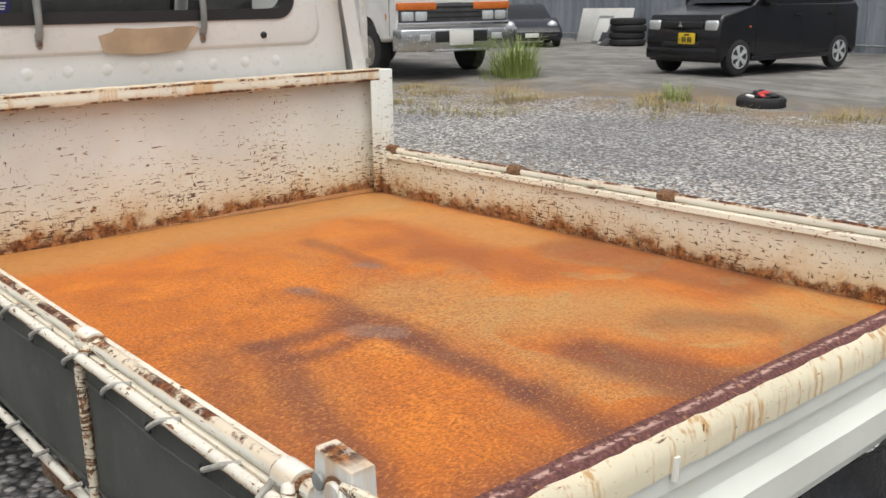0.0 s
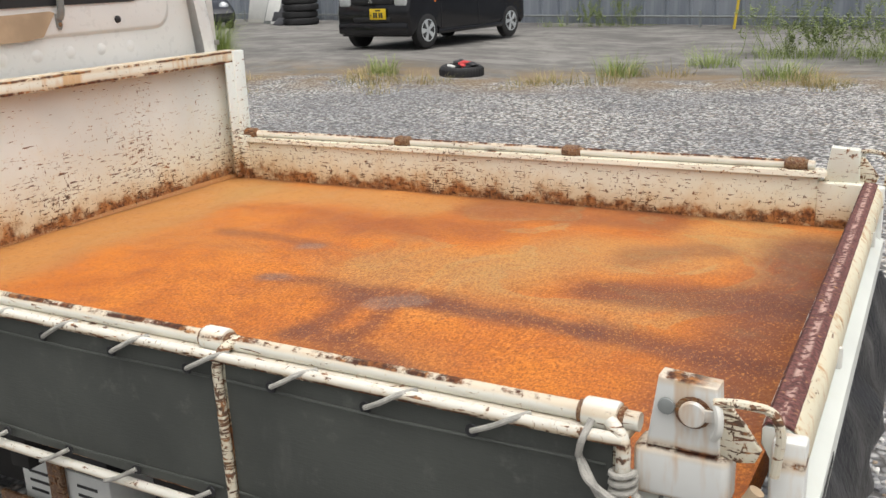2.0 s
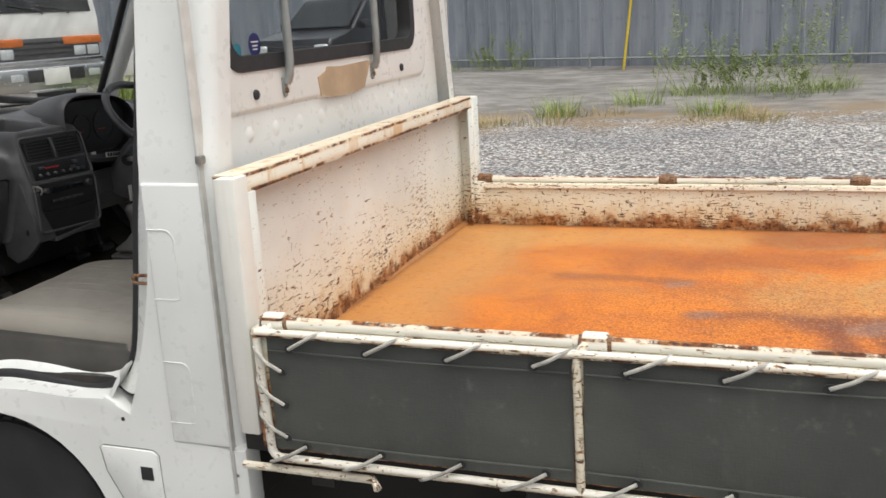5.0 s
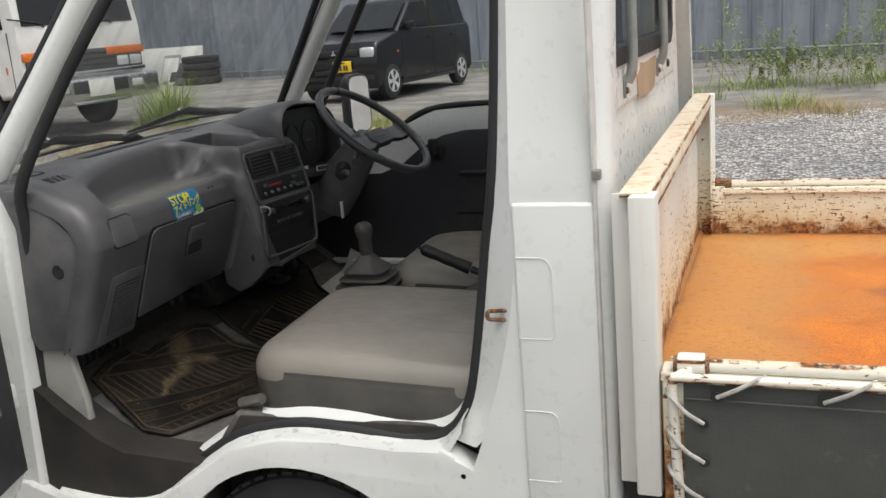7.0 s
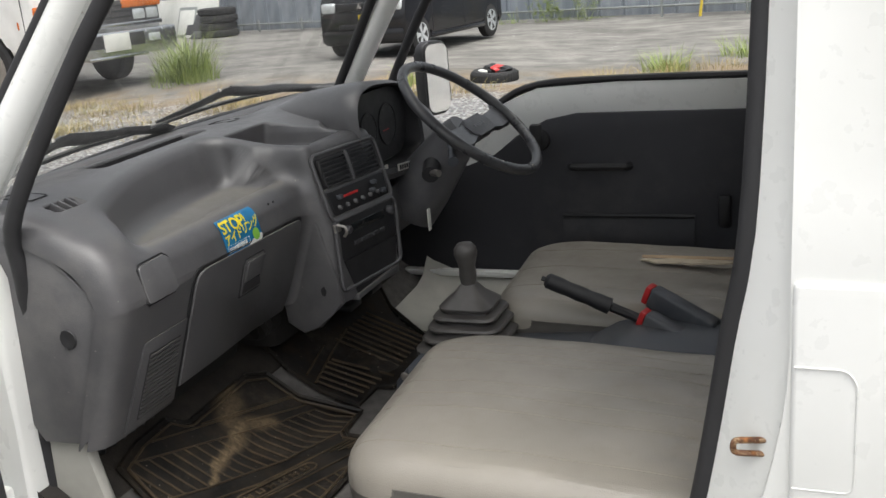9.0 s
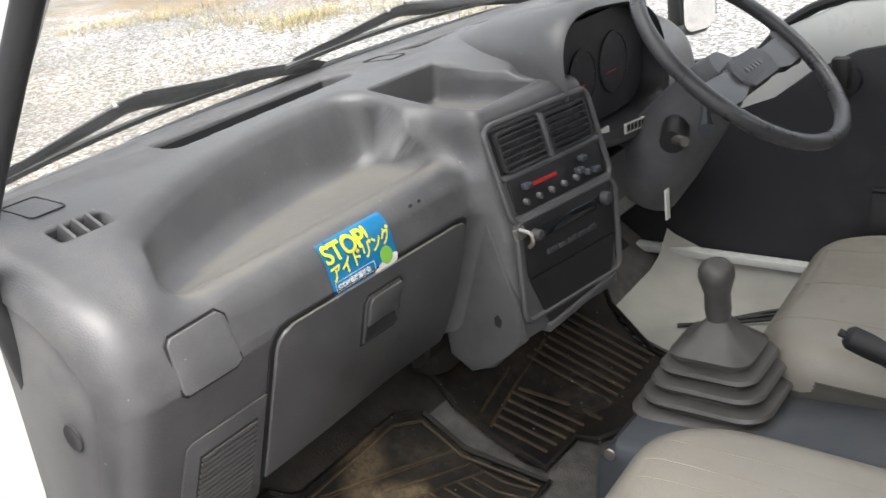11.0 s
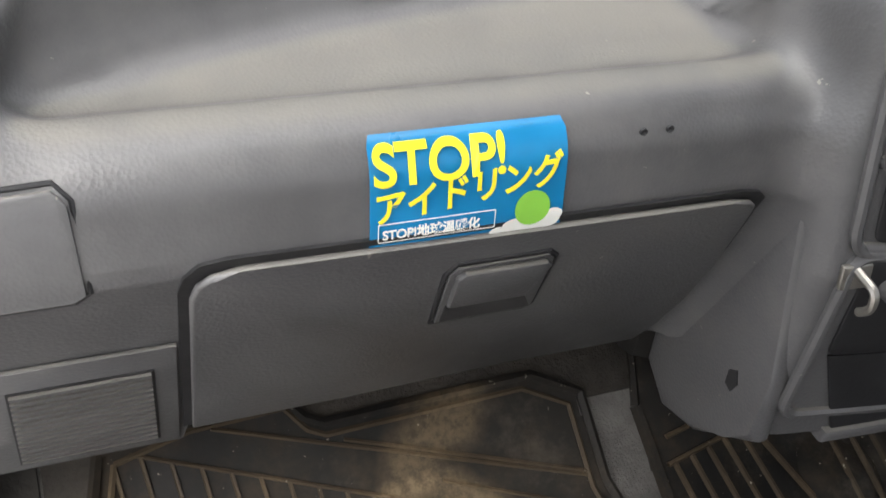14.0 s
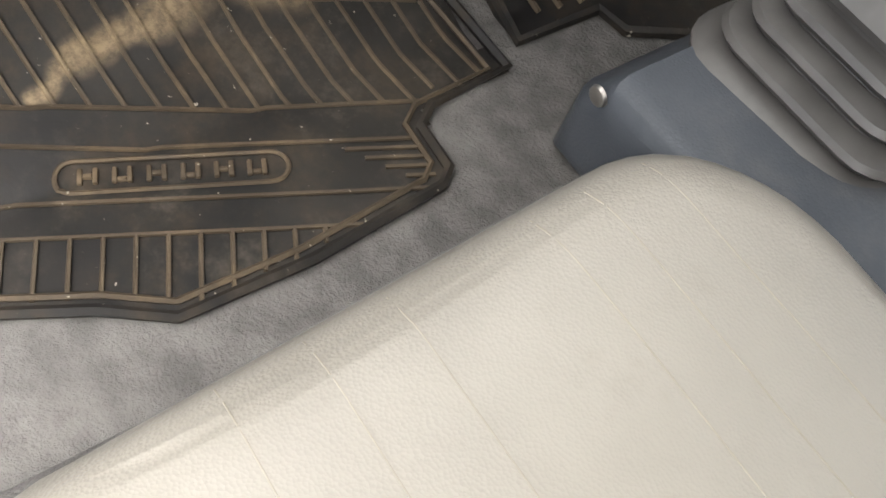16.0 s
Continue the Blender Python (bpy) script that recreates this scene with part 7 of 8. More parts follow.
        part("radio_knob", bm, M_DASHDARK, r)
    bm = B()
    box(bm, 0, 0.002, 0.662, 0.775, 0.975, 0.992, 0.001)
    on_stack(bm, 0.003)
    part("dial_window", bm, M_DARKGLASS, r)
    for k in range(5):
        bm = B()
        box(bm, 0, 0.004, 0.665 + 0.022 * k, 0.683 + 0.022 * k, 0.948, 0.956, 0.001)
        on_stack(bm, 0.002)
        part("radio_key", bm, M_DASHDARK, r)
    # the ash tray and open cubby below
    bm = B()
    prism(bm, [(0.627, 0.925), (0.815, 0.925), (0.80, 0.865), (0.66, 0.848)], "x", 0.0, 0.002)
    on_stack(bm, 0.001)
    part("cubby", bm, M_BLACK, dash)
    bm = B()
    prism(bm, [(0.655, 0.846), (0.805, 0.863), (0.808, 0.853), (0.655, 0.834)], "x", -0.02, 0.006, 0.003)
    on_stack(bm, 0.0)
    part("cubby_lip", bm, M_DASH, dash)
    for z in (1.066, 1.012):
        bm = B()
        box(bm, -0.004, 0.004, 0.618, 0.822, z - 0.004, z + 0.004, 0.003)
        on_stack(bm, 0.0)
        part("stack_bar", bm, M_DASH, dash)
    bm = B()
    box(bm, 0, 0.004, 0.606, 0.628, 0.988, 1.004, 0.001)
    tube(bm, bent([(0.006, 0.615, 1.002), (0.024, 0.615, 1.0), (0.022, 0.615, 0.986), (0.016, 0.615, 0.980)], 0.006), 0.003, 8)
    on_stack(bm, 0.0)
    part("bag_hook", bm, M_STEEL, dash, "small bare metal hook")
    bm = B()
    lathe(bm, [(0.006, 0), (0.010, 0.0005), (0.009, 0.001)], Matrix.Translation((-1.16, 0.72, 1.1215)), 14)
    part("tray_hole", bm, M_BLACK, dash)


def cluster(dash):
    """The hood over the dials, drawn as a run of rounded sections, and the dials inside."""
    yc = 0.944
    hood = B()
    rings = []
    for x, hw, hh, zc in (*zip(HOOD_X, HOOD_W, HOOD_H, HOOD_Z), (-1.020, 0.166, 0.106, 1.129),
                          (-1.015, 0.165, 0.098, 1.132), (-1.020, 0.156, 0.090, 1.135), (-1.05, 0.150, 0.086, 1.137), (-1.085, 0.146, 0.082, 1.138)):
        ring = []
        for k in range(48):
            a = k * math.tau / 48
            cy, cz = math.cos(a), math.sin(a)
            y = hw * math.copysign(abs(cy) ** 0.62, cy)
            z = hh * math.copysign(abs(cz) ** 0.72, cz)
            ring.append(hood.verts.new((x - 0.10 * z, yc + y + 0.12 * max(0, -1.06 - x), zc + z - 0.10 * y)))
        rings.append(ring)
    lining = B()
    for n, (a, b) in enumerate(zip(rings, rings[1:])):
        if n < 7:
            for k in range(48):
                hood.faces.new((a[k], a[(k + 1) % 48], b[(k + 1) % 48], b[k]))
        else:
            va, vb = [lining.verts.new(v.co) for v in a], [lining.verts.new(v.co) for v in b]
            for k in range(48):
                lining.faces.new((va[k], va[(k + 1) % 48], vb[(k + 1) % 48], vb[k]))
    hood.faces.new(rings[0])
    for v in [v for r in rings[8:] for v in r]:
        hood.verts.remove(v)
    part("dial_hood", hood, M_DASH, dash, "grey hood over the dials")
    bmesh.ops.remove_doubles(lining, verts=lining.verts, dist=0.0002)
    part("hood_lining", lining, M_BLACK, dash)
    bm = B()
    prism(bm, round_rect(yc, 1.137, 0.288, 0.16, 0.06, 6), "x", -1.056, -1.049)
    c = part("dial_panel", bm, M_BLACK, dash, "dark instrument panel")
    for y, r in ((0.885, 0.042), (0.985, 0.048)):
        bm = B()
        lathe(bm, [(r, 0), (r, 0.003), (r * 0.93, 0.003), (r * 0.92, 0.001)], Matrix.Translation((-1.049, y, 1.135)) @ pose(0, 0, 0, 0, 90, 0), 32)
        d = part("dial", bm, M_BLACK, c)
        for k in range(9):
            a = radians(-30 + 30 * k)
            bm = B()
            m = Matrix.Translation((-1.047, y + math.cos(a) * r * 0.8, 1.135 + math.sin(a) * r * 0.8))
            box(bm, 0, 0.0006, -0.002, 0.002, -0.001, 0.001, m=m)
            part("dial_mark", bm, M_DIALMARK, d)
        bm = B()
        box(bm, -1.046, -1.0455, y - 0.03, y + 0.002, 1.122, 1.124)
        part("needle", bm, M_RED, d)
    bm = B()
    box(bm, -1.02, -1.017, 0.925, 1.005, 1.036, 1.052, m=Matrix.Translation((0, 0, 0.0)))
    for v in bm.verts:
        v.co.z -= 0.10 * (v.co.y - yc)
        v.co.x += 0.014
    tag = part("label_tag", bm, M_PAPER, dash, "white label with dark print")
    for k in range(6):
        bm = B()
        y = 0.929 + 0.0125 * k
        box(bm, -1.0028, -1.0024, y, y + 0.0095, 1.039 - 0.1 * (y - yc), 1.049 - 0.1 * (y - yc))
        part("print_bar", bm, M_BARS, tag)
    bm = B()
    box(bm, -1.016, -1.012, 0.868, 0.890, 1.052, 1.062, 0.001)
    part("switch_cap", bm, M_PAPER, dash)


def steering():
    C, a = Vector((-0.861, 1.026, 1.138)), 0.876
    n = Vector((math.cos(a), 0, math.sin(a)))
    m = Matrix.Translation(C) @ n.to_track_quat("Z", "Y").to_matrix().to_4x4()
    w = B()
    tube(w, [m @ Vector((0.178 * math.cos(k * math.tau / 64), 0.178 * math.sin(k * math.tau / 64), 0)) for k in range(64)], 0.0118, 12, closed=True)
    w = part("steering_wheel", w, M_WHEELGRIP, truck, "grey two-spoke steering wheel")
    # two broad flat spokes and the pad between them
    inv = m.to_3x3().inverted()
    side, low = inv @ Vector((0, 1, 0)), inv @ Vector((math.sin(a), 0, -math.cos(a)))
    turn = Matrix(((side.x, low.x, 0, 0), (side.y, low.y, 0, 0), (0, 0, 1, 0), (0, 0, 0, 1)))
    for d in (1, -1):
        bm = B()
        prism(bm, [(d * 0.05, 0.0), (d * 0.10, 0.012), (d * 0.150, 0.010), (d * 0.175, -0.012), (d * 0.170, 0.045), (d * 0.150, 0.060), (d * 0.10, 0.050), (d * 0.05, 0.052)], "z", -0.018, -0.004, 0.006, 3, m=m @ turn)
        part("spoke", bm, M_WHEELGRIP, w)
    bm = B()
    prism(bm, round_rect(0, 0.024, 0.135, 0.052, 0.018, 5), "z", -0.024, -0.001, 0.008, 3, m=m @ turn)
    pad = part("horn_pad", bm, M_DASHDARK, w)
    for k in range(5):
        bm = B()
        box(bm, -0.032 + 0.013 * k, -0.023 + 0.013 * k, 0.020, 0.028, -0.001, 0.0004, m=m @ turn)
        part("badge_mark", bm, M_WHEELGRIP, pad)
    col = B()
    tube(col, [C - n * 0.028, C - n * 0.06, C - n * 0.12, C - n * 0.20, C - n * 0.27], [0.036, 0.048, 0.057, 0.068, 0.072], 24)
    col = part("steering_column", col, M_SHROUD, truck, "dark steering column shroud with key barrel")
    bm = B()
    tube(bm, [C - n * 0.13 + Vector((0, -0.05, 0)), C - n * 0.13 + Vector((0.012, -0.095, -0.01))], [0.022, 0.019], 12)
    part("key_barrel", bm, M_BLACK, col)
    bm = B()
    tube(bm, [C - n * 0.125 + Vector((0.012, -0.09, -0.01)), C - n * 0.12 + Vector((0.03, -0.105, -0.012))], 0.008, 8)
    part("ignition_lock", bm, M_STEEL, col)
    for s in (1, -1):
        bm = B()
        tube(bm, bent([C - n * 0.07 + Vector((0, 0.03 * s, 0)), C - n * 0.065 + Vector((0.03, 0.11 * s, 0.0)), C - n * 0.06 + Vector((0.05, 0.165 * s, -0.02 if s < 0 else 0.012))], 0.03), [0.007] * 7 + [0.012], 8)
        part("stalk", bm, M_CONSOLE, col)
    bm = B()
    box(bm, -0.955, -0.952, 0.945, 0.960, 0.895, 0.945, 0.001)
    part("hanging_tag", bm, M_PAPER, col, "white paper tag")
    bm = B()
    prism(bm, [(-1.16, 1.0), (-1.03, 1.0), (-1.02, 0.93), (-1.06, 0.87), (-1.16, 0.85)], "y", 0.85, 1.20, 0.02, 3)
    part("lower_column_cover", bm, M_SHROUD, truck, "dark knee panel under the column")


# ---- seats and console ----
def cushion_grid(x0, x1, y0, y1, z0, z1, r=0.05, crown=0.02, n=36):
    """A padded block: a rounded box with a crowned top and soft creases."""
    bm = bmesh.new()
    bmesh.ops.create_cube(bm, size=1.0)
    bmesh.ops.transform(bm, matrix=Matrix.LocRotScale(((x0 + x1) / 2, (y0 + y1) / 2, (z0 + z1) / 2), None, (x1 - x0, y1 - y0, z1 - z0)), verts=bm.verts)
    up = [e for e in bm.edges if abs(e.verts[0].co.z - e.verts[1].co.z) > 0.01]
    bmesh.ops.bevel(bm, geom=up, offset=r * 2.3, segments=10, profile=0.5, affect="EDGES", clamp_overlap=True)
    rim = [e for e in bm.edges if min(v.co.z for v in e.verts) > z1 - 1e-4]
    rim = [e for e in rim if len(e.link_faces) == 2 and any(abs(f.normal.z) < 0.5 for f in e.link_faces)]
    bmesh.ops.bevel(bm, geom=rim, offset=r, segments=6, profile=0.5, affect="EDGES", clamp_overlap=True)
    top = [f for f in bm.faces if f.normal.z > 0.95]
    bmesh.ops.triangulate(bm, faces=top)
    for _ in range(4):
        es = [e for e in bm.edges if e.calc_length() > 0.02 and all(f.normal.z > 0.9 for f in e.link_faces)]
        if es:
            bmesh.ops.subdivide_edges(bm, edges=es, cuts=1)
            bmesh.ops.triangulate(bm, faces=[f for f in bm.faces if len(f.verts) > 3 and f.normal.z > 0.9])
    for v in bm.verts:
        if v.co.z > z1 - 0.035:
            u, w = (v.co.x - x0) / (x1 - x0), (v.co.y - y0) / (y1 - y0)
            v.co.z += crown * math.sin(math.pi * min(1, max(0, u))) ** 0.5 * math.sin(math.pi * min(1, max(0, w))) ** 0.5 if 0 < u < 1 and 0 < w < 1 else 0
            v.co.z += 0.004 * noise.noise((v.co.x * 9, v.co.y * 9, 2))
    return bm


def seat(y0, y1, top, seams, label):
    x0, x1 = -0.785, -0.215
    bm = cushion_grid(x0, x1, y0, y1, top - 0.060, top - 0.006, 0.046, 0.016)
    def bow(bm):
        for v in bm.verts:
            near = max(0.0, min(1.0, (x0 + 0.25 - v.co.x) / 0.25))
            v.co.x -= near * 0.008 * max(0.0, (y0 + 0.30 - v.co.y) / 0.24) ** 2
            v.co.x -= near * 0.022 * max(0.0, min(1.0, (v.co.y - y0 - 0.2) / 0.25))
            v.co.z -= 0.035 * max(0.0, v.co.x - x0 - 0.12)
            v.co.z -= 0.10 * max(0.0, x0 + 0.09 - v.co.x) ** 1.0 * max(0.0, (y0 + 0.30 - v.co.y) / 0.30)
    # gathered folds towards the rear
    for v in bm.verts:
        if v.co.z > top - 0.03:
            v.co.z += 0.008 * max(0.0, min(1.0, (v.co.x + 0.5) / 0.2)) * noise.noise((v.co.x * 7, v.co.y * 34, 5))
    bow(bm)
    surface = BVHTree.FromBMesh(bm)
    cu = part("seat_cushion", bm, M_VINYL, truck, label, 70)
    bm = B()
    prism(bm, round_rect((x0 + x1) / 2, (y0 + y1) / 2, x1 - x0 + 0.002, y1 - y0 + 0.002, 0.112, 8), "z", top - 0.142, top - 0.040, 0.022, 4)
    bow(bm)
    part("cushion_side", bm, M_VINYLSHADE, cu)
    for y in seams:
        line = []
        for i in range(46):
            x = x0 + 0.006 + (x1 - x0 - 0.06) * i / 45
            hit = surface.ray_cast(Vector((x, y + 0.004 * noise.noise((x * 4, y, 0)), 2.0)), Vector((0, 0, -1)))[0]
            if hit is not None and hit.z > top - 0.06:
                line.append(hit + Vector((0, 0, 0.0002)))
        if len(line) > 3:
            bm = B()
            tube(bm, line, 0.00045, 5)
            part("seam", bm, M_THREAD, cu)
    bk = cushion_grid(-0.04, 0.50, y0 + 0.01, y1 - 0.01, 0.0, 0.075, 0.035, 0.010)
    bmesh.ops.transform(bk, matrix=Matrix.Translation((-0.155, 0, top + 0.01)) @ pose(0, 0, 0, 0, -84, 0), verts=bk.verts)
    part("seat_back", bk, M_VINYL, truck, label.replace("cushion", "backrest"), 70)
    return cu


def seats():
    seat(0.085, 0.588, 0.820, (0.15, 0.255, 0.30, 0.345, 0.43, 0.465, 0.505), "taupe vinyl passenger seat cushion with stitched seams")
    dr = seat(0.80, 1.27, 0.790, (0.90, 1.02, 1.15), "worn taupe vinyl driver's seat cushion, torn at the back")
    # the tear shows pale foam
    bm = B()
    rows = []
    for i in range(15):
        x = -0.50 + 0.20 * i / 14
        w = 0.014 * math.sin(math.pi * i / 14) ** 0.6 + 0.001
        yy = 1.06 + 0.012 * noise.noise((i * 0.6, 0, 0))
        rows.append([(x, yy + d * w, 0.804 + 0.003 * noise.noise((i, d * 3, 0))) for d in (-1, 0, 1)])
    sheet(bm, rows, 0.004)
    part("torn_foam", bm, M_FOAM, dr, "pale foam in a tear")
    bm = B()
    tube(bm, [(-0.50 + 0.20 * i / 10, 1.078 + 0.006 * noise.noise((i, 5, 0)), 0.806) for i in range(11)], 0.004, 6, flat=0.5)
    part("torn_flap", bm, M_CARD, dr)
    # seat catch under the passenger cushion
    bm = B()
    tube(bm, [(-0.80, 0.10, 0.700), (-0.74, 0.085, 0.720)], 0.011, 10)
    part("seat_catch", bm, M_STEEL, truck, "bare metal seat catch")


def console():
    # the tunnel with the gear lever
    t = B()
    prism(t, [(-0.925, 0.60), (-0.915, 0.68), (-0.885, 0.715), (-0.70, 0.722), (-0.55, 0.735), (-0.22, 0.735), (-0.22, 0.60)], "y", 0.60, 0.80, 0.02, 3)
    t = part("centre_console", t, M_CONSOLE, truck, "blue-grey plastic tunnel cover")
    for x, y in ((-0.888, 0.59),):
        bm = B()
        lathe(bm, [(0.009, 0), (0.008, 0.003), (0.004, 0.004)], Matrix.Translation((x, 0.599, 0.70)) @ pose(0, 0, 0, 90, 0, 0), 12)
        part("console_screw", bm, M_STEEL, t)
    g = B()
    cx, cy = -0.803, 0.772
    rings = []
    prof = [(0.090, 0.718), (0.098, 0.724), (0.099, 0.734), (0.094, 0.739), (0.076, 0.742), (0.074, 0.747), (0.084, 0.751), (0.087, 0.757), (0.084, 0.762), (0.066, 0.765), (0.064, 0.770), (0.073, 0.774), (0.076, 0.780), (0.073, 0.785), (0.056, 0.788), (0.054, 0.792),
            (0.063, 0.796), (0.066, 0.802), (0.063, 0.807), (0.048, 0.810), (0.047, 0.814), (0.053, 0.818), (0.054, 0.824), (0.046, 0.832), (0.028, 0.848), (0.019, 0.862), (0.015, 0.868)]
    for r, z in [(r, 0.70 + (z - 0.718) * 0.92) for r, z in prof]:
        rings.append([(cx + x, cy + y, z) for x, y in round_rect(0, 0, 2 * r * 1.05, 2 * r, r * 0.45, 5)])
    bmv = [[g.verts.new(p) for p in ring] for ring in rings]
    for a, b in zip(bmv, bmv[1:]):
        for k in range(len(a)):
            g.faces.new((a[k], a[(k + 1) % len(a)], b[(k + 1) % len(a)], b[k]))
    g.faces.new(bmv[-1])
    part("gear_gaiter", g, M_BOOT, t, "ribbed grey rubber gaiter")
    k = B()
    lathe(k, [(0.010, 0.0), (0.012, 0.006), (0.012, 0.01), (0.017, 0.012), (0.019, 0.03), (0.018, 0.055), (0.022, 0.072), (0.0255, 0.085), (0.0245, 0.098), (0.018, 0.108), (0.008, 0.112)], Matrix.Translation((cx, cy, 0.828)) @ pose(0, 0, 0, 4, 0, 0) @ Matrix.Diagonal((0.95, 0.95, 0.88, 1)), 22)
    part("gear_lever", k, M_BOOT, t, "grey gear knob")
    # hand brake
    b = B()
    tip, end = Vector((-0.632, 0.742, 0.862)), Vector((-0.50, 0.762, 0.800))
    d = (end - tip).normalized()
    tube(b, [tip + d * f for f in (0.0, 0.006, 0.03, 0.05, 0.07, 0.09, 0.11, 0.135)], [0.010, 0.0155, 0.016, 0.0145, 0.016, 0.0145, 0.016, 0.0165], 12)
    tube(b, [end - d * 0.01, end + d * 0.10, end + d * 0.16], 0.010, 8)
    tube(b, [tip - d * 0.008, tip + d * 0.004], 0.005, 8)
    part("hand_brake", b, M_BLACK, t, "black ribbed hand brake lever")
    bm = B()
    prism(bm, [(-0.55, 0.735), (-0.50, 0.765), (-0.45, 0.778), (-0.30, 0.775), (-0.22, 0.77), (-0.22, 0.735)], "y", 0.62, 0.80, 0.018, 3)
    part("brake_housing", bm, M_CONSOLE, t)
    for x, y, z in ((-0.415, 0.745, 0.772), (-0.412, 0.80, 0.803)):
        m = Matrix.Translation((x, y, z)) @ pose(0, 0, 0, 0, 22, -18)
        bu = B()
        box(bu, -0.03, 0.11, -0.017, 0.017, -0.022, 0.022, 0.007, 3, m=m)
        bu = part("belt_buckle", bu, M_CONSOLE, truck, "dark seat belt buckle with a red button")
        bm = B()
        box(bm, -0.042, -0.0295, -0.014, 0.014, -0.019, 0.019, 0.003, m=m)
        part("red_button", bm, M_RED, bu)


M_STICKER = plain("navy_sticker", (0.02, 0.02, 0.12), 0.4)
M_TEAL = plain("teal_sticker", (0.02, 0.20, 0.26), 0.4)
M_STICKERBLUE = plain("blue_sticker", (0.008, 0.21, 0.46), 0.35, grain=0.12, scale=20, bump=0)
M_STICKERYELLOW = plain("yellow_print", (0.85, 0.72, 0.03), 0.4, grain=0.03, bump=0)
M_STICKERGREEN = plain("green_print", (0.22, 0.50, 0.06), 0.4, grain=0.05, bump=0)
M_FOAM = plain("pale_foam", (0.55, 0.48, 0.36), 0.95)
M_MIRROR = plain("mirror_silver", (0.85, 0.85, 0.85), 0.02, 1.0, grain=0.0, bump=0)

cab_shell()
cab_side(True)
cab_side(False)
glazing()
driver_door()
passenger_door()
cab_floor()
floor_mats()
dashboard()
steering()
seats()
console()


# ---- the yard ----
def fence():
    ob = thing("sheet_metal_fence", "tall grey-blue corrugated sheet metal fence", "fence", (0, 18.4, G), math.degrees(math.atan(-0.33)))
    # one sheet, repeated along the line
    def sheet_mesh():
        bm = B()
        xs = [0, 0.02, 0.03, 0.06, 0.07, 0.10, 0.11, 0.14, 0.15, 0.60]
        up = [0, 0, 0.03, 0.03, 0.0, 0.0, 0.03, 0.03, 0.0, 0.0]
        sheet(bm, [[(x, -d, z) for x, d in zip(xs, up)] for z in (0.05, 1.0, 2.0, 3.0)], 0.004, (0, -1, 0))
        me = bpy.data.meshes.new("fence_sheet")
        bmesh.ops.recalc_face_normals(bm, faces=bm.faces)
        bm.to_mesh(me)
        bm.free()
        me.materials.append(M_FENCE)
        return me
    me = sheet_mesh()
    for k in range(-48, 22):
        o = new("fence_sheet", me)
        o.parent = ob
        o.location = (0.6 * k, 0.006 * (k % 2), 0)
    bm = B()
    tube(bm, [(-29, -0.10, 0.22), (13, -0.10, 0.22)], 0.025, 8)
    part("bottom_rail", bm, M_GALV, ob)
    for k in range(-16, 8):
        bm = B()
        tube(bm, [(1.8 * k + 0.4, -0.10, 0.0), (1.8 * k + 0.4, -0.10, 0.34)], 0.03, 8)
        part("rail_post", bm, M_GALV, ob)
    pole = thing("yellow_pole", "thin yellow pole leaning on the fence", "pole", (-2.25, 18.75, G))
    bm = B()
    tube(bm, [(0, 0, 0), (0.30, 0.25, 2.9)], 0.028, 8)
    part("shaft", bm, M_YELLOW, pole)


def car_wheel(parent, x, y, r, w, s, alloy):
    wh = B()
    lathe(wh, [(r * 0.62, -w / 2), (r * 0.9, -w / 2), (r, -w * 0.36), (r, w * 0.36), (r * 0.9, w / 2), (r * 0.62, w / 2)], Matrix.Translation((x, y, r)) @ pose(0, 0, 0, 90, 0, 0), 32)
    wh = part("wheel", wh, M_TYRE, parent)
    bm = B()
    out = Matrix.Translation((x, y + s * w * 0.36, r)) @ pose(0, 0, 0, -90 * s, 0, 0)
    if alloy:
        lathe(bm, [(r * 0.55, 0), (r * 0.63, 0.0), (r * 0.63, 0.03), (r * 0.58, 0.03), (r * 0.56, 0.0)], out, 28)
        for k in range(5):
            a = k * 72
            prism(bm, [(0.0, -r * 0.07), (r * 0.3, -r * 0.10), (r * 0.6, -r * 0.17), (r * 0.6, r * 0.17), (r * 0.3, r * 0.10), (0.0, r * 0.07)], "z", 0.005, 0.028, 0.004, m=out @ pose(0, 0, 0, 0, 0, a))
        lathe(bm, [(r * 0.14, 0), (r * 0.14, 0.032), (r * 0.05, 0.036)], out, 16)
    else:
        lathe(bm, [(r * 0.2, 0.06), (r * 0.3, 0.05), (r * 0.35, -0.02), (r * 0.58, 0.0), (r * 0.63, 0.04)], out, 24)
    part("rim", bm, M_LENS if alloy else M_STEEL, wh)
    bm = B()
    lathe(bm, [(0.01, -0.06), (r * 0.56, -0.06), (r * 0.56, -0.05), (0.01, -0.05)], out, 24)
    part("brake_disc", bm, M_BLACK, wh)


def car_body(parent, name, profile, half, material, tumble=0.0, waist=0.0, bevel=0.05, label=""):
    """A body drawn across the car from its side outline; above the waist it leans in."""
    bm = B()
    prism(bm, profile, "y", -half, half, bevel, 3)
    for v in bm.verts:
        if v.co.z > waist:
            v.co.y *= 1 - tumble * (v.co.z - waist)
    return part(name, bm, material, parent, label, 35)


def arch_cut(cx, r, z0, n=9):
    return [(cx + r * math.cos(radians(a)), z0 + r * math.sin(radians(a))) for a in [180 - 180 * k / (n - 1) for k in range(n)]]


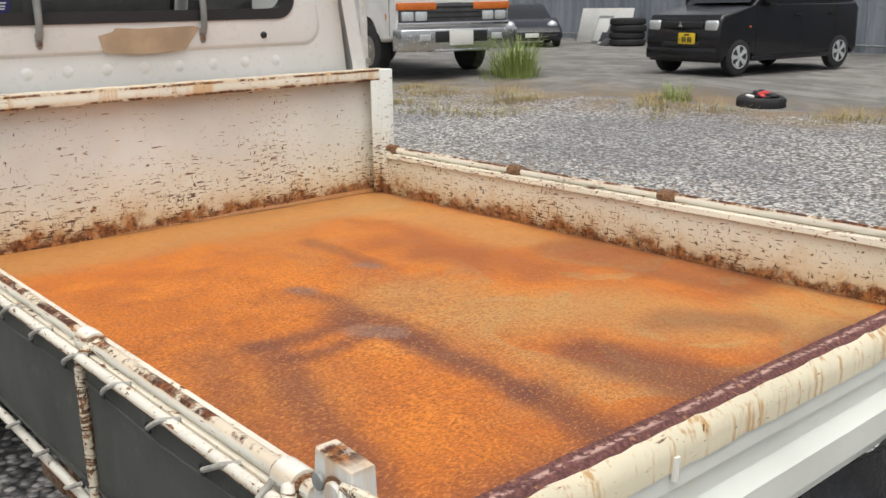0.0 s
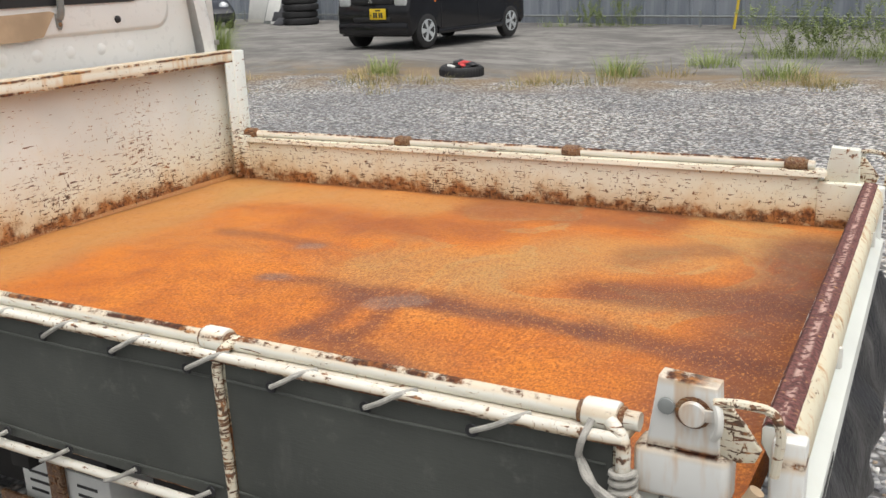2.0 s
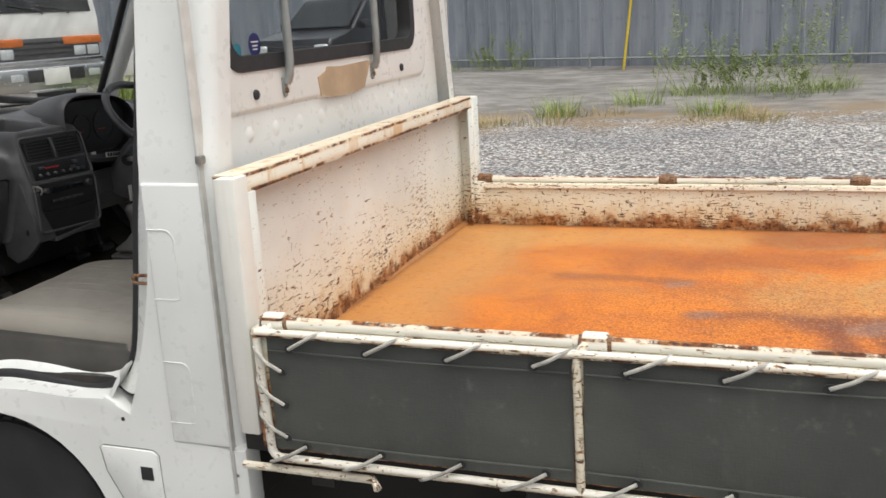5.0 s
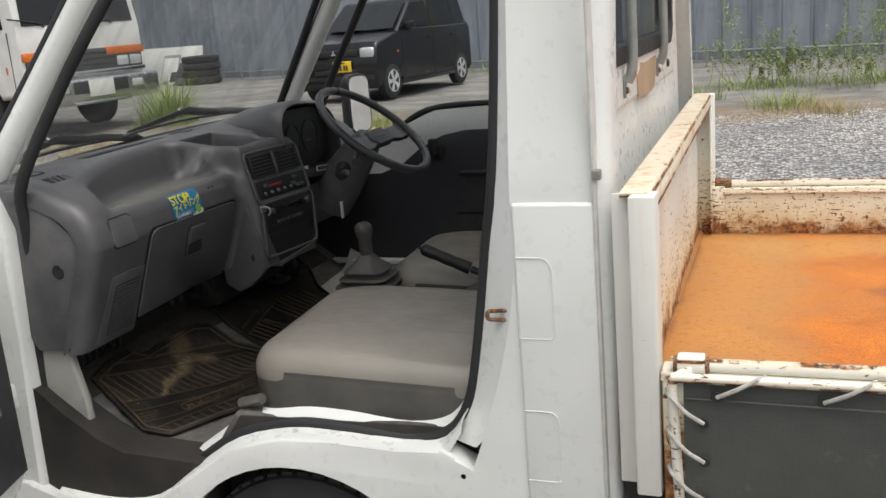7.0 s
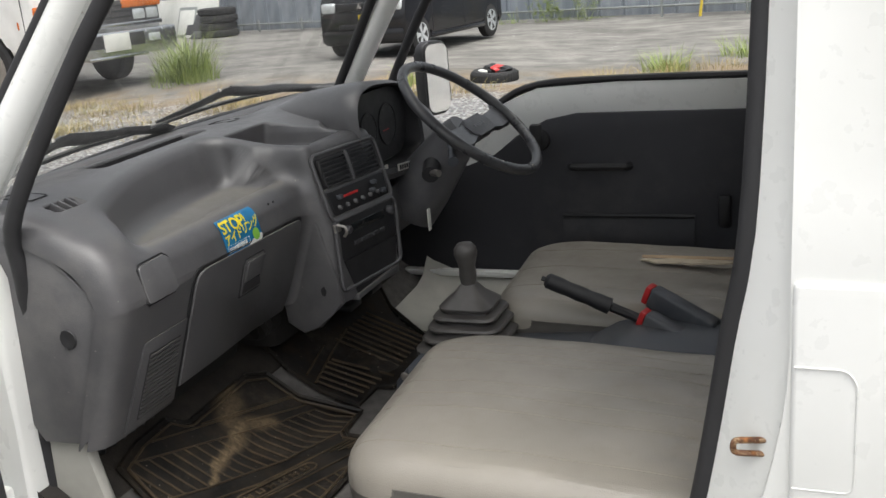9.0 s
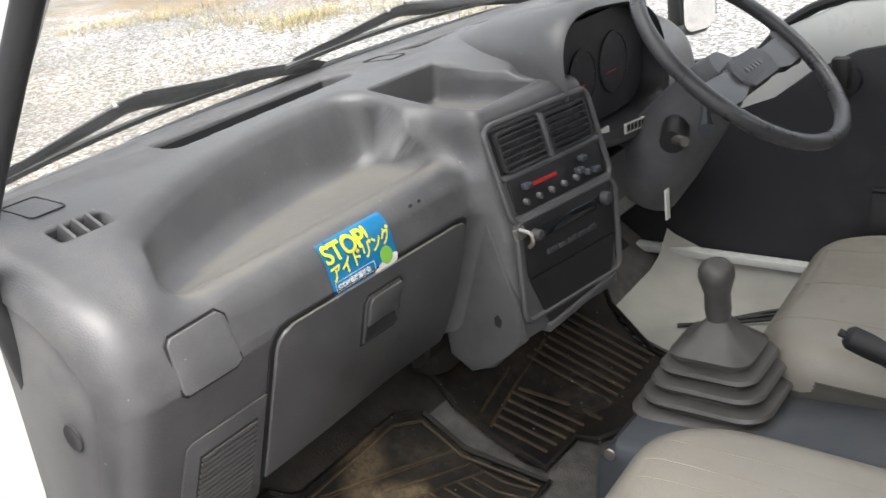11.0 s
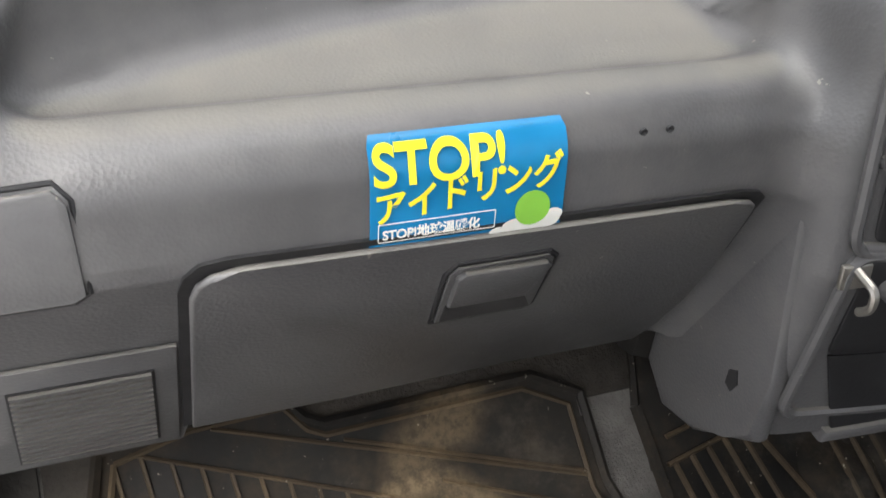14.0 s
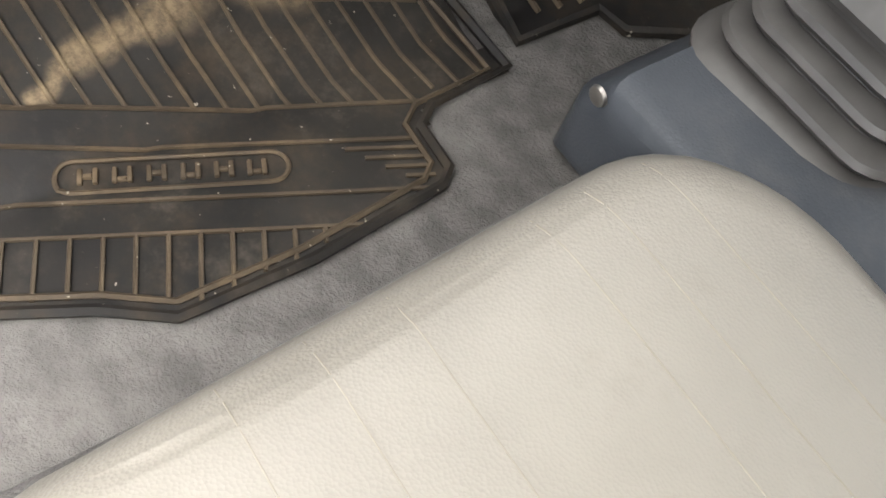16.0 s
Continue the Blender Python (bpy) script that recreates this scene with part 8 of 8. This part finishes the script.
def kei_wagon():
    # x forward, y to its left; the front faces the truck's yard
    car = thing("black_minicar", "black boxy minicar parked on the concrete", "car", (-6.12, 13.57, ground_z(-6.12, 13.57) + 0.005), -97)
    fx, rx = 1.22, -1.22
    prof = [(1.68, 0.30), (1.70, 0.55), (1.66, 0.80), (1.60, 0.90), (0.92, 1.02), (0.86, 1.03), (-1.60, 1.06), (-1.69, 0.95), (-1.70, 0.30)]
    low = [(-1.60, 0.22)] + arch_cut(rx, 0.31, 0.24) + arch_cut(fx, 0.31, 0.24) + [(1.62, 0.20)]
    body = car_body(car, "body", low + prof, 0.735, M_CARBLACK, 0.0, 9, 0.05)
    cabin = car_body(car, "cabin", [(0.93, 1.0), (0.30, 1.48), (0.10, 1.53), (-1.30, 1.55), (-1.48, 1.50), (-1.62, 1.0)], 0.70, M_CARBLACK, 0.22, 1.0, 0.04)
    def side(pts, nm, m, s, base=0.70):
        bm = B()
        ring = [(x, (base * (1 - 0.22 * max(0, z - 1.0)) + 0.004) * s, z) for x, z in pts]
        v = [bm.verts.new(p) for p in ring]
        w = [bm.verts.new((p[0], p[1] - 0.01 * s, p[2])) for p in ring]
        bm.faces.new(v)
        bm.faces.new(w)
        for i in range(len(v)):
            bm.faces.new((v[i], v[(i + 1) % len(v)], w[(i + 1) % len(v)], w[i]))
        return part(nm, bm, m, cabin)
    for s in (1, -1):
        side([(0.78, 1.07), (0.30, 1.43), (-0.18, 1.46), (-0.18, 1.07)], "front_side_window", M_DARKGLASS, s)
        side([(-0.26, 1.07), (-0.26, 1.46), (-0.98, 1.46), (-1.05, 1.07)], "rear_side_window", M_DARKGLASS, s)
        side([(-1.12, 1.07), (-1.05, 1.46), (-1.38, 1.45), (-1.50, 1.07)], "quarter_window", M_DARKGLASS, s)
        bm = B()
        box(bm, 1.40, 1.69, 0.44 * s if s > 0 else -0.70, 0.70 if s > 0 else -0.44, 0.66, 0.82, 0.04, 3)
        part("headlamp", bm, M_LENS, body, "clear headlamp")
        bm = B()
        box(bm, 0.55, 0.72, 0.78 * s - 0.07, 0.78 * s + 0.07, 1.02, 1.16, 0.03)
        part("door_mirror", bm, M_CARBLACK, body)
        for x in (0.85, -0.22, -1.08):
            bm = B()
            tube(bm, [(x, 0.737 * s, 0.30), (x, 0.737 * s, 1.0)], 0.004, 4)
            part("door_gap", bm, M_BLACK, body)
        for x in (-0.10, -0.95):
            bm = B()
            box(bm, x - 0.07, x + 0.07, 0.735 * s - 0.015, 0.735 * s + 0.02, 0.86, 0.89, 0.008)
            part("door_handle", bm, M_CARBLACK, body)
        bm = B()
        box(bm, 0.98, 1.02, 0.735 * s - 0.006, 0.735 * s + 0.006, 0.70, 0.73, 0.004)
        part("side_repeater", bm, M_AMBER, body)
        bm = B()
        box(bm, -0.95, 0.95, 0.735 * s - 0.03, 0.735 * s + 0.02, 0.20, 0.28, 0.02)
        part("side_skirt", bm, M_CARBLACK, body)
        bm = B()
        box(bm, -1.705, -1.64, 0.60 * s - 0.06, 0.60 * s + 0.06, 0.80, 1.02, 0.02)
        part("tail_lamp", bm, M_RED, body)
        car_wheel(car, fx, 0.66 * s, 0.275, 0.16, s, True)
        car_wheel(car, rx, 0.66 * s, 0.275, 0.16, s, True)
    bm = B()
    t = [(0.90, 1.055), (0.33, 1.455)]
    vs = [bm.verts.new((x + 0.012, y, z + 0.012)) for (x, z), y in ((t[0], -0.62), (t[0], 0.62), (t[1], 0.56), (t[1], -0.56))]
    bm.faces.new(vs)
    part("windscreen", bm, M_DARKGLASS, cabin)
    bm = B()
    box(bm, 1.66, 1.71, -0.42, 0.42, 0.70, 0.80, 0.015)
    g = part("grille", bm, M_BLACK, body)
    for a in (0, 120, 240):
        bm = B()
        prism(bm, [(0, 0.0), (0.018, 0.022), (0, 0.05), (-0.018, 0.022)], "x", 1.711, 1.717, m=Matrix.Translation((0, 0, 0.75)) @ pose(0, 0, 0, a, 0, 0))
        part("badge_shape", bm, M_CHROME, g)
    bm = B()
    box(bm, 1.64, 1.73, -0.70, 0.70, 0.24, 0.42, 0.03)
    part("bumper_lip", bm, M_CARBLACK, body)
    bm = B()
    box(bm, 1.66, 1.715, -0.38, 0.38, 0.43, 0.50, 0.01)
    part("lower_grille", bm, M_BLACK, body)
    bm = B()
    box(bm, 1.722, 1.732, -0.02, 0.31, 0.47, 0.635, 0.004)
    pl = part("number_plate", bm, M_PLATE, body, "yellow number plate with dark bars")
    for y, w, z0, z1 in ((0.10, 0.10, 0.595, 0.62), (0.055, 0.035, 0.495, 0.575), (0.10, 0.035, 0.495, 0.575), (0.165, 0.035, 0.495, 0.575), (0.21, 0.035, 0.495, 0.575), (0.0, 0.02, 0.52, 0.55)):
        bm = B()
        box(bm, 1.7325, 1.7335, y, y + w, z0, z1)
        part("plate_bar", bm, M_BARS, pl)


def lorry():
    # a white lorry whose cab faces the yard
    ob = thing("white_lorry", "white medium lorry with a chrome bumper", "lorry", (-10.27, 10.02, ground_z(-10.27, 10.02)), -11)
    half = 1.06
    body = car_body(ob, "cab", [(1.02, 0.62), (1.08, 1.18), (1.05, 1.45), (0.92, 2.5), (0.80, 2.62), (-0.85, 2.62), (-0.92, 2.5), (-0.92, 0.62)] + arch_cut(0.0, 0.48, 0.55)[::1], half, M_TRUCKWHITE, 0.03, 1.2, 0.06, "white lorry cab")
    bm = B()
    vs = [bm.verts.new((x + 0.012, y, z)) for x, y, z in ((1.04, -0.95, 1.52), (1.04, 0.95, 1.52), (0.945, 0.90, 2.30), (0.945, -0.90, 2.30))]
    bm.faces.new(vs)
    part("windscreen", bm, M_DARKGLASS, body)
    bm = B()
    box(bm, 1.02, 1.095, -1.0, 1.0, 0.86, 1.16, 0.02)
    part("grille_panel", bm, M_DASHDARK, body)
    for z in (0.92, 1.0, 1.08):
        bm = B()
        box(bm, 1.09, 1.105, -0.5, 0.5, z, z + 0.03, 0.004)
        part("grille_bar", bm, M_BLACK, body)
    bm = B()
    box(bm, 1.05, 1.115, -1.02, 1.02, 0.80, 0.86, 0.01)
    part("grille_trim", bm, M_CHROME, body)
    for s in (1, -1):
        bm = B()
        box(bm, 1.03, 1.11, 0.58 * s - 0.24 if s > 0 else -1.04, 1.04 if s > 0 else -0.34, 1.05, 1.165, 0.015)
        part("indicator", bm, M_AMBER, body, "amber indicator")
        for y in (0.62, 0.86):
            bm = B()
            box(bm, 1.05, 1.115, y * s - 0.11, y * s + 0.11, 0.88, 1.03, 0.03)
            part("headlamp", bm, M_LENS, body, "rectangular headlamp")
        bm = B()
        box(bm, 0.72, 0.75, half * s - 0.01, half * s + 0.012, 0.9, 1.0, 0.01)
        part("side_lamp", bm, M_AMBER, body)
        bm = B()
        prism(bm, [(0.30, 1.50), (0.78, 1.50), (0.70, 2.25), (-0.55, 2.25), (-0.55, 1.50)], "y", half * s * 0.985, half * s * 0.985 + 0.012 * s)
        part("door_window", bm, M_DARKGLASS, body)
        for x in (0.86, -0.62):
            bm = B()
            tube(bm, [(x, (half + 0.002) * s, 0.66), (x, (half + 0.002) * s, 1.45)], 0.006, 4)
            part("door_gap", bm, M_BLACK, body)
        car_wheel(ob, 0.0, 0.92 * s, 0.40, 0.24, s, False)
        car_wheel(ob, -3.4, 0.88 * s, 0.40, 0.30, s, False)
    bm = B()
    box(bm, 0.98, 1.30, -1.08, 1.08, 0.42, 0.76, 0.03, 3)
    bump = part("front_bumper", bm, M_BUMPER, ob, "dull chrome bumper")
    for s in (1, -1):
        bm = B()
        box(bm, 1.295, 1.31, 0.66 * s - 0.1, 0.66 * s + 0.1, 0.58, 0.68, 0.02)
        part("fog_lamp", bm, M_LENS, bump)
    bm = B()
    box(bm, 1.295, 1.306, -0.48, 0.48, 0.55, 0.72, 0.01)
    part("bumper_opening", bm, M_BLACK, bump)
    bm = B()
    box(bm, 1.307, 1.317, -0.23, 0.21, 0.50, 0.73, 0.006)
    part("number_plate", bm, M_PAPER, bump, "blank pale number plate")
    bm = B()
    box(bm, 1.0, 1.32, -0.5, 0.5, 0.40, 0.44, 0.01)
    part("bumper_step", bm, M_BUMPER, bump)
    for y in (-0.6, 0.1, 0.55):
        bm = B()
        tube(bm, bent([(1.05, y, 1.50), (1.075, y - 0.1, 1.56), (1.06, y - 0.55, 1.62)], 0.03), 0.012, 6)
        part("wiper", bm, M_BLACK, body)
    bm = B()
    box(bm, -5.6, 0.9, -0.42, 0.42, 0.55, 0.75, 0.01)
    part("frame", bm, M_CHASSIS, ob)
    bm = B()
    box(bm, -5.8, -1.15, -1.08, 1.08, 0.95, 1.45, 0.03)
    part("load_bed", bm, M_TRUCKWHITE, ob)
    bm = B()
    box(bm, -0.95, -0.3, -1.0, -0.6, 0.45, 0.75, 0.03)
    box(bm, -0.95, -0.3, 0.6, 1.0, 0.45, 0.75, 0.03)
    part("side_tank", bm, M_CHASSIS, ob)


def sports_car():
    car = thing("dark_sports_car", "low dark blue sports car with round headlamps", "car", (-18.9, 21.2, G), -40)
    prof = [(2.18, 0.25), (2.2, 0.45), (2.05, 0.62), (1.2, 0.80), (0.75, 0.84), (-1.9, 0.90), (-2.15, 0.7), (-2.18, 0.28)]
    low = [(-2.1, 0.2)] + arch_cut(-1.2, 0.34, 0.24) + arch_cut(1.3, 0.34, 0.24) + [(2.1, 0.2)]
    body = car_body(car, "body", low + prof, 0.90, M_CARBLUE, 0.25, 0.5, 0.12)
    car_body(car, "cabin", [(0.78, 0.80), (0.1, 1.22), (-0.5, 1.27), (-1.7, 0.86)], 0.74, M_DARKGLASS, 0.5, 0.8, 0.08)
    for s in (1, -1):
        bm = B()
        lathe(bm, [(0.01, 0.10), (0.09, 0.08), (0.14, 0.02), (0.15, -0.08)], Matrix.Translation((1.92, 0.62 * s, 0.64)) @ pose(0, 0, 0, 0, 60, 0), 20)
        part("headlamp", bm, M_LENS, body, "round headlamp")
        car_wheel(car, 1.3, 0.82 * s, 0.32, 0.2, s, True)
        car_wheel(car, -1.2, 0.82 * s, 0.32, 0.24, s, True)
        bm = B()
        box(bm, 2.08, 2.2, 0.55 * s - 0.2, 0.55 * s + 0.2, 0.28, 0.40, 0.03)
        part("air_intake", bm, M_BLACK, body)
    bm = B()
    box(bm, 2.19, 2.215, -0.2, 0.2, 0.30, 0.42, 0.005)
    part("number_plate", bm, M_PAPER, body, "blank pale number plate")


def tyre_mesh(bm, r, w, m):
    lathe(bm, [(r * 0.60, -w * 0.45), (r * 0.66, -w / 2), (r * 0.9, -w / 2), (r * 0.985, -w * 0.36), (r, -w * 0.2), (r, w * 0.2), (r * 0.985, w * 0.36), (r * 0.9, w / 2), (r * 0.66, w / 2), (r * 0.60, w * 0.45), (r * 0.62, 0.0)], m, 36)


def yard_things():
    ob = thing("old_tyre", "worn black tyre lying flat on the concrete", "tyre", (-3.70, 9.92, G))
    bm = B()
    tyre_mesh(bm, 0.285, 0.15, Matrix.Translation((0, 0, 0.078)) @ pose(0, 0, 0, 2, 3, 0))
    part("casing", bm, M_TYRE, ob)
    bm = B()
    for k in range(40):
        box(bm, 0.278, 0.29, -0.006, 0.006, 0.03, 0.125, 0.002, m=pose(0, 0, 0, 0, 0, 9 * k))
    part("tread_blocks", bm, M_TYRE, ob)
    rag = thing("red_rag_bundle", "crumpled red and dark rag lying in a tyre", "rag", (-3.68, 9.95, G + 0.10))
    for i, (c, m) in enumerate((((0.04, 0.0, 0.06), M_RED), ((-0.07, 0.02, 0.07), M_BLACK), ((0.11, -0.03, 0.05), M_BLACK), ((-0.15, -0.08, 0.045), M_PAPER))):
        bm = B()
        bmesh.ops.create_icosphere(bm, subdivisions=3, radius=0.09 if i < 3 else 0.05)
        for v in bm.verts:
            f = 1 + 0.5 * noise.noise(v.co * 14 + Vector((i * 7, 0, 0)))
            v.co = Vector((v.co.x * f * 1.1, v.co.y * f, v.co.z * f * 0.6)) + Vector(c)
        part("cloth_fold", bm, m, rag)
    for k in range(4):
        t = thing("stacked_tyre", "black used tyre in a stack", "tyre", (-15.75 + 0.02 * (-1) ** k, 22.3 + 0.015 * k, G + 0.20 * k), group="stack of tyres")
        bm = B()
        tyre_mesh(bm, 0.52, 0.20, Matrix.Translation((0, 0, 0.10)))
        part("casing", bm, M_TYRE, t)
        bm = B()
        for j in range(48):
            box(bm, 0.515, 0.53, -0.012, 0.012, 0.03, 0.17, 0.003, m=pose(0, 0, 0, 0, 0, 7.5 * j))
        part("tread_blocks", bm, M_TYRE, t)
    # scrap sheets beside the stack
    for k, (x, y, w, h, tilt, m) in enumerate(((-16.8, 22.6, 1.0, 0.75, 25, M_PAPER), (-17.3, 22.8, 0.8, 0.9, 20, M_GALV), (-16.4, 22.0, 0.5, 0.3, 50, M_DASHDARK), (-17.6, 23.3, 3.0, 1.1, 12, M_CREAM))):
        o = thing("scrap_sheet", "leaning scrap sheet of pale painted metal", "scrap", (x, y, G), -18, group="scrap by the fence")
        bm = B()
        box(bm, -w / 2, w / 2, -0.02, 0.02, 0, h, 0.008, m=pose(0, 0, 0, -tilt, 0, 0))
        part("sheet", bm, m, o)
        bm = B()
        box(bm, -w / 2 + 0.05, w / 2 - 0.05, -0.028, -0.021, h * 0.1, h * 0.9, 0.004, m=pose(0, 0, 0, -tilt, 0, 0))
        part("inner_panel", bm, M_PAPER if k % 2 else M_DASHDARK, o)


# ---- plants ----
def blade(verts, faces, base, way, height, width, bend, rnd):
    n = 4
    side = Vector((-way.y, way.x, 0)) * width
    first = len(verts)
    for k in range(n + 1):
        t = k / n
        p = base + Vector((0, 0, height * (t - 0.35 * bend * t * t))) + way * (height * bend * t * t)
        w = (1 - t) ** 0.7
        verts.append(p - side * w)
        verts.append(p + side * w)
    for k in range(n):
        a = first + 2 * k
        faces.append((a, a + 1, a + 3, a + 2))


def tuft(name, label, spots, material, seed, kind=""):
    """Grass: spots of (x, y, spread, count, height)."""
    rnd = random.Random(seed)
    x0, y0 = spots[0][0], spots[0][1]
    verts, faces = [], []
    for x, y, spread, count, height in spots:
        for _ in range(count):
            r, a = spread * math.sqrt(rnd.random()), rnd.random() * math.tau
            way = Vector((math.cos(a + rnd.uniform(-1, 1)), math.sin(a + rnd.uniform(-1, 1)), 0))
            blade(verts, faces, Vector((x - x0 + r * math.cos(a), y - y0 + r * math.sin(a), ground_z(x + r * math.cos(a), y + r * math.sin(a)) - G)), way, height * rnd.uniform(0.25, 1.1), rnd.uniform(0.002, 0.005) * (1.5 if height > 0.4 else 1), rnd.uniform(0.2, 1.1), rnd)
    me = bpy.data.meshes.new(name)
    me.from_pydata([tuple(v) for v in verts], [], faces)
    me.update()
    ob = thing(name, label, "grass", (x0, y0, G - 0.005), kind=kind)
    mesh_part("grass_tuft", me, material, ob, smooth=0)
    return ob


def weed(x, y, height, seed):
    """A tall branching weed with small leaves."""
    rnd = random.Random(seed)
    ob = thing("tall_weed", "tall green branching weed by the fence", "weed", (x, y, G - 0.005), group="weeds by the fence")
    bm = B()
    verts, faces = [], []
    def leaf(p, d, size):
        side = d.cross(Vector((rnd.uniform(-1, 1), rnd.uniform(-1, 1), 1))).normalized() * size * 0.32
        a = len(verts)
        up = Vector((0, 0, size * 0.15))
        verts.extend([p, p + d * size * 0.5 + side + up, p + d * size, p + d * size * 0.5 - side + up])
        faces.append((a, a + 1, a + 2, a + 3))
    def stem(p, d, length, r, depth):
        pts = [p]
        n = 6
        for k in range(n):
            d = (d + Vector((rnd.uniform(-0.2, 0.2), rnd.uniform(-0.2, 0.2), 0.06))).normalized()
            p = p + d * (length / n)
            pts.append(p)
            for _ in range(1 if depth < 2 else 2):
                a = rnd.random() * math.tau
                leaf(p + Vector((rnd.uniform(-0.02, 0.02), rnd.uniform(-0.02, 0.02), rnd.uniform(-0.03, 0.03))), Vector((math.cos(a), math.sin(a), rnd.uniform(-0.3, 0.5))).normalized(), rnd.uniform(0.018, 0.042))
            if depth < 2 and k > 0 and rnd.random() < 0.66:
                a = rnd.random() * math.tau
                stem(p, (d * 0.6 + Vector((math.cos(a), math.sin(a), 0.5)) * 0.7).normalized(), length * rnd.uniform(0.3, 0.5), r * 0.55, depth + 1)
        tube(bm, pts, [r * (1 - 0.8 * k / n) for k in range(n + 1)], 5)
    for k in range(8):
        a = rnd.random() * math.tau
        bm = B()
        stem(Vector((rnd.uniform(-0.42, 0.42), rnd.uniform(-0.42, 0.42), 0)), Vector((0.55 * math.cos(a), 0.55 * math.sin(a), 1)).normalized(), height * rnd.uniform(0.35, 0.95), 0.005, 0)
        part("stem", bm, M_LEAF, ob)
    me = bpy.data.meshes.new("leaves")
    me.from_pydata([tuple(v) for v in verts], [], faces)
    me.update()
    mesh_part("leaves", me, M_LEAF, ob, smooth=0)


def plants():
    tuft("grass_clump", "tall bright green clump of grass at the concrete's edge", [(-8.33, 10.35, 0.32, 420, 0.88), (-8.1, 10.2, 0.30, 260, 0.62), (-8.62, 10.5, 0.33, 260, 0.58), (-8.3, 10.05, 0.45, 200, 0.32)], M_GRASS, 1)
    for i, (x, y, s, c, h) in enumerate(((-1.75, 10.4, 0.28, 300, 0.34), (-4.6, 9.45, 0.20, 200, 0.32), (0.15, 10.4, 0.4, 260, 0.30), (2.9, 11.3, 0.5, 300, 0.30), (-0.9, 11.6, 0.35, 240, 0.35))):
        tuft("grass_clump", "low green tuft of grass in the gravel", [(x, y, s, c, h)], M_GRASS, 10 + i)
    rnd = random.Random(5)
    strip = []
    for k in range(70):
        x = -11 + 13.5 * rnd.random()
        y = 10.2 + 0.18 * x - 0.35 + rnd.gauss(0, 0.3)
        if noise.noise((x * 0.8, 3.0, 0)) > -0.08:
            strip.append((x, y + 0.7 * noise.noise((x * 0.5, 8.0, 0)), 0.30, 90, rnd.choice((0.08, 0.12, 0.16, 0.24))))
    for k in range(45):
        x = -11.5 + 6 * rnd.random()
        y = 8.0 + 0.1 * x + rnd.gauss(0, 0.55)
        strip.append((x, y, 0.35, 80, 0.12))
    tuft("dry_grass", "yellowed low grass along the edge of the paving", strip, M_STRIPGRASS, 6, kind="stuff")
    strip = []
    for k in range(60):
        strip.append((-4.2 - 5.5 * rnd.random(), -1.5 + 7 * rnd.random(), 0.25, 30, 0.08))
    tuft("dry_grass", "thin dry grass in the gravel before the truck", strip, M_DRYGRASS, 7, kind="stuff")
    for x, y, h in ((-0.5, 13.6, 1.25), (-0.1, 13.4, 0.75), (0.4, 12.9, 0.8), (0.97, 12.3, 1.0), (1.35, 12.6, 1.25), (1.2, 12.2, 0.6), (0.2, 13.1, 0.5)):
        weed(x, y, h, int(100 + x * 50))
    weed(-4.9, 19.2, 0.7, 7)
    weed(-5.6, 19.5, 0.8, 8)
    strip = [(-0.6 + 2.4 * rnd.random(), 12.6 + 1.2 * rnd.random(), 0.3, 60, 0.3) for k in range(16)] + [(-7 + 3 * rnd.random(), 19.9 + 0.5 * rnd.random(), 0.3, 40, 0.35) for k in range(10)]
    tuft("weed_grass", "rank grass below the tall weeds", strip, M_GRASS, 9, kind="stuff")


def stones():
    """Loose gravel where the camera passes nearest."""
    rnd = np.random.default_rng(4)
    base = bmesh.new()
    bmesh.ops.create_icosphere(base, subdivisions=1, radius=1.0)
    bv = np.array([v.co[:] for v in base.verts])
    bf = np.array([[v.index for v in f.verts] for f in base.faces])
    base.free()
    spots = []
    for (x0, x1, y0, y1, n) in ((1.9, 4.2, -0.5, 4.0, 9000), (-3.5, 3.0, 1.7, 5.5, 9000), (-3.6, -1.7, -0.6, 3.6, 14000)):
        spots.append(np.stack([rnd.uniform(x0, x1, n), rnd.uniform(y0, y1, n)], 1))
    spots = np.concatenate(spots)
    n = len(spots)
    size = rnd.uniform(0.007, 0.019, n)
    squash = rnd.uniform(0.5, 1.0, (n, 3)) * [1.2, 1.0, 0.75]
    ang = rnd.uniform(0, math.tau, n)
    jag = 1 + rnd.normal(0, 0.12, (n, len(bv), 1))
    v = bv[None] * jag * squash[:, None] * size[:, None, None]
    c, s = np.cos(ang)[:, None], np.sin(ang)[:, None]
    v = np.stack([v[..., 0] * c - v[..., 1] * s, v[..., 0] * s + v[..., 1] * c, v[..., 2]], -1)
    v[..., 0] += spots[:, :1]
    v[..., 1] += spots[:, 1:]
    v[..., 2] += G + size[:, None] * 0.25
    f = (bf[None] + (np.arange(n) * len(bv))[:, None, None]).reshape(-1, 3)
    me = bpy.data.meshes.new("gravel")
    me.from_pydata(v.reshape(-1, 3).tolist(), [], f.tolist())
    me.update()
    tagged(mesh_part("loose_gravel", me, M_STONE, None, smooth=0), "loose grey and pale gravel stones on the ground", "gravel", kind="stuff")


M_PLATE = plain("plate_yellow", (0.75, 0.52, 0.02), 0.4, grain=0.05)
M_BUMPER = plain("dull_bumper", (0.62, 0.63, 0.64), 0.2, 0.95, grain=0.05, scale=20, bump=0.05)

fence()
kei_wagon()
lorry()
sports_car()
yard_things()
plants()
stones()
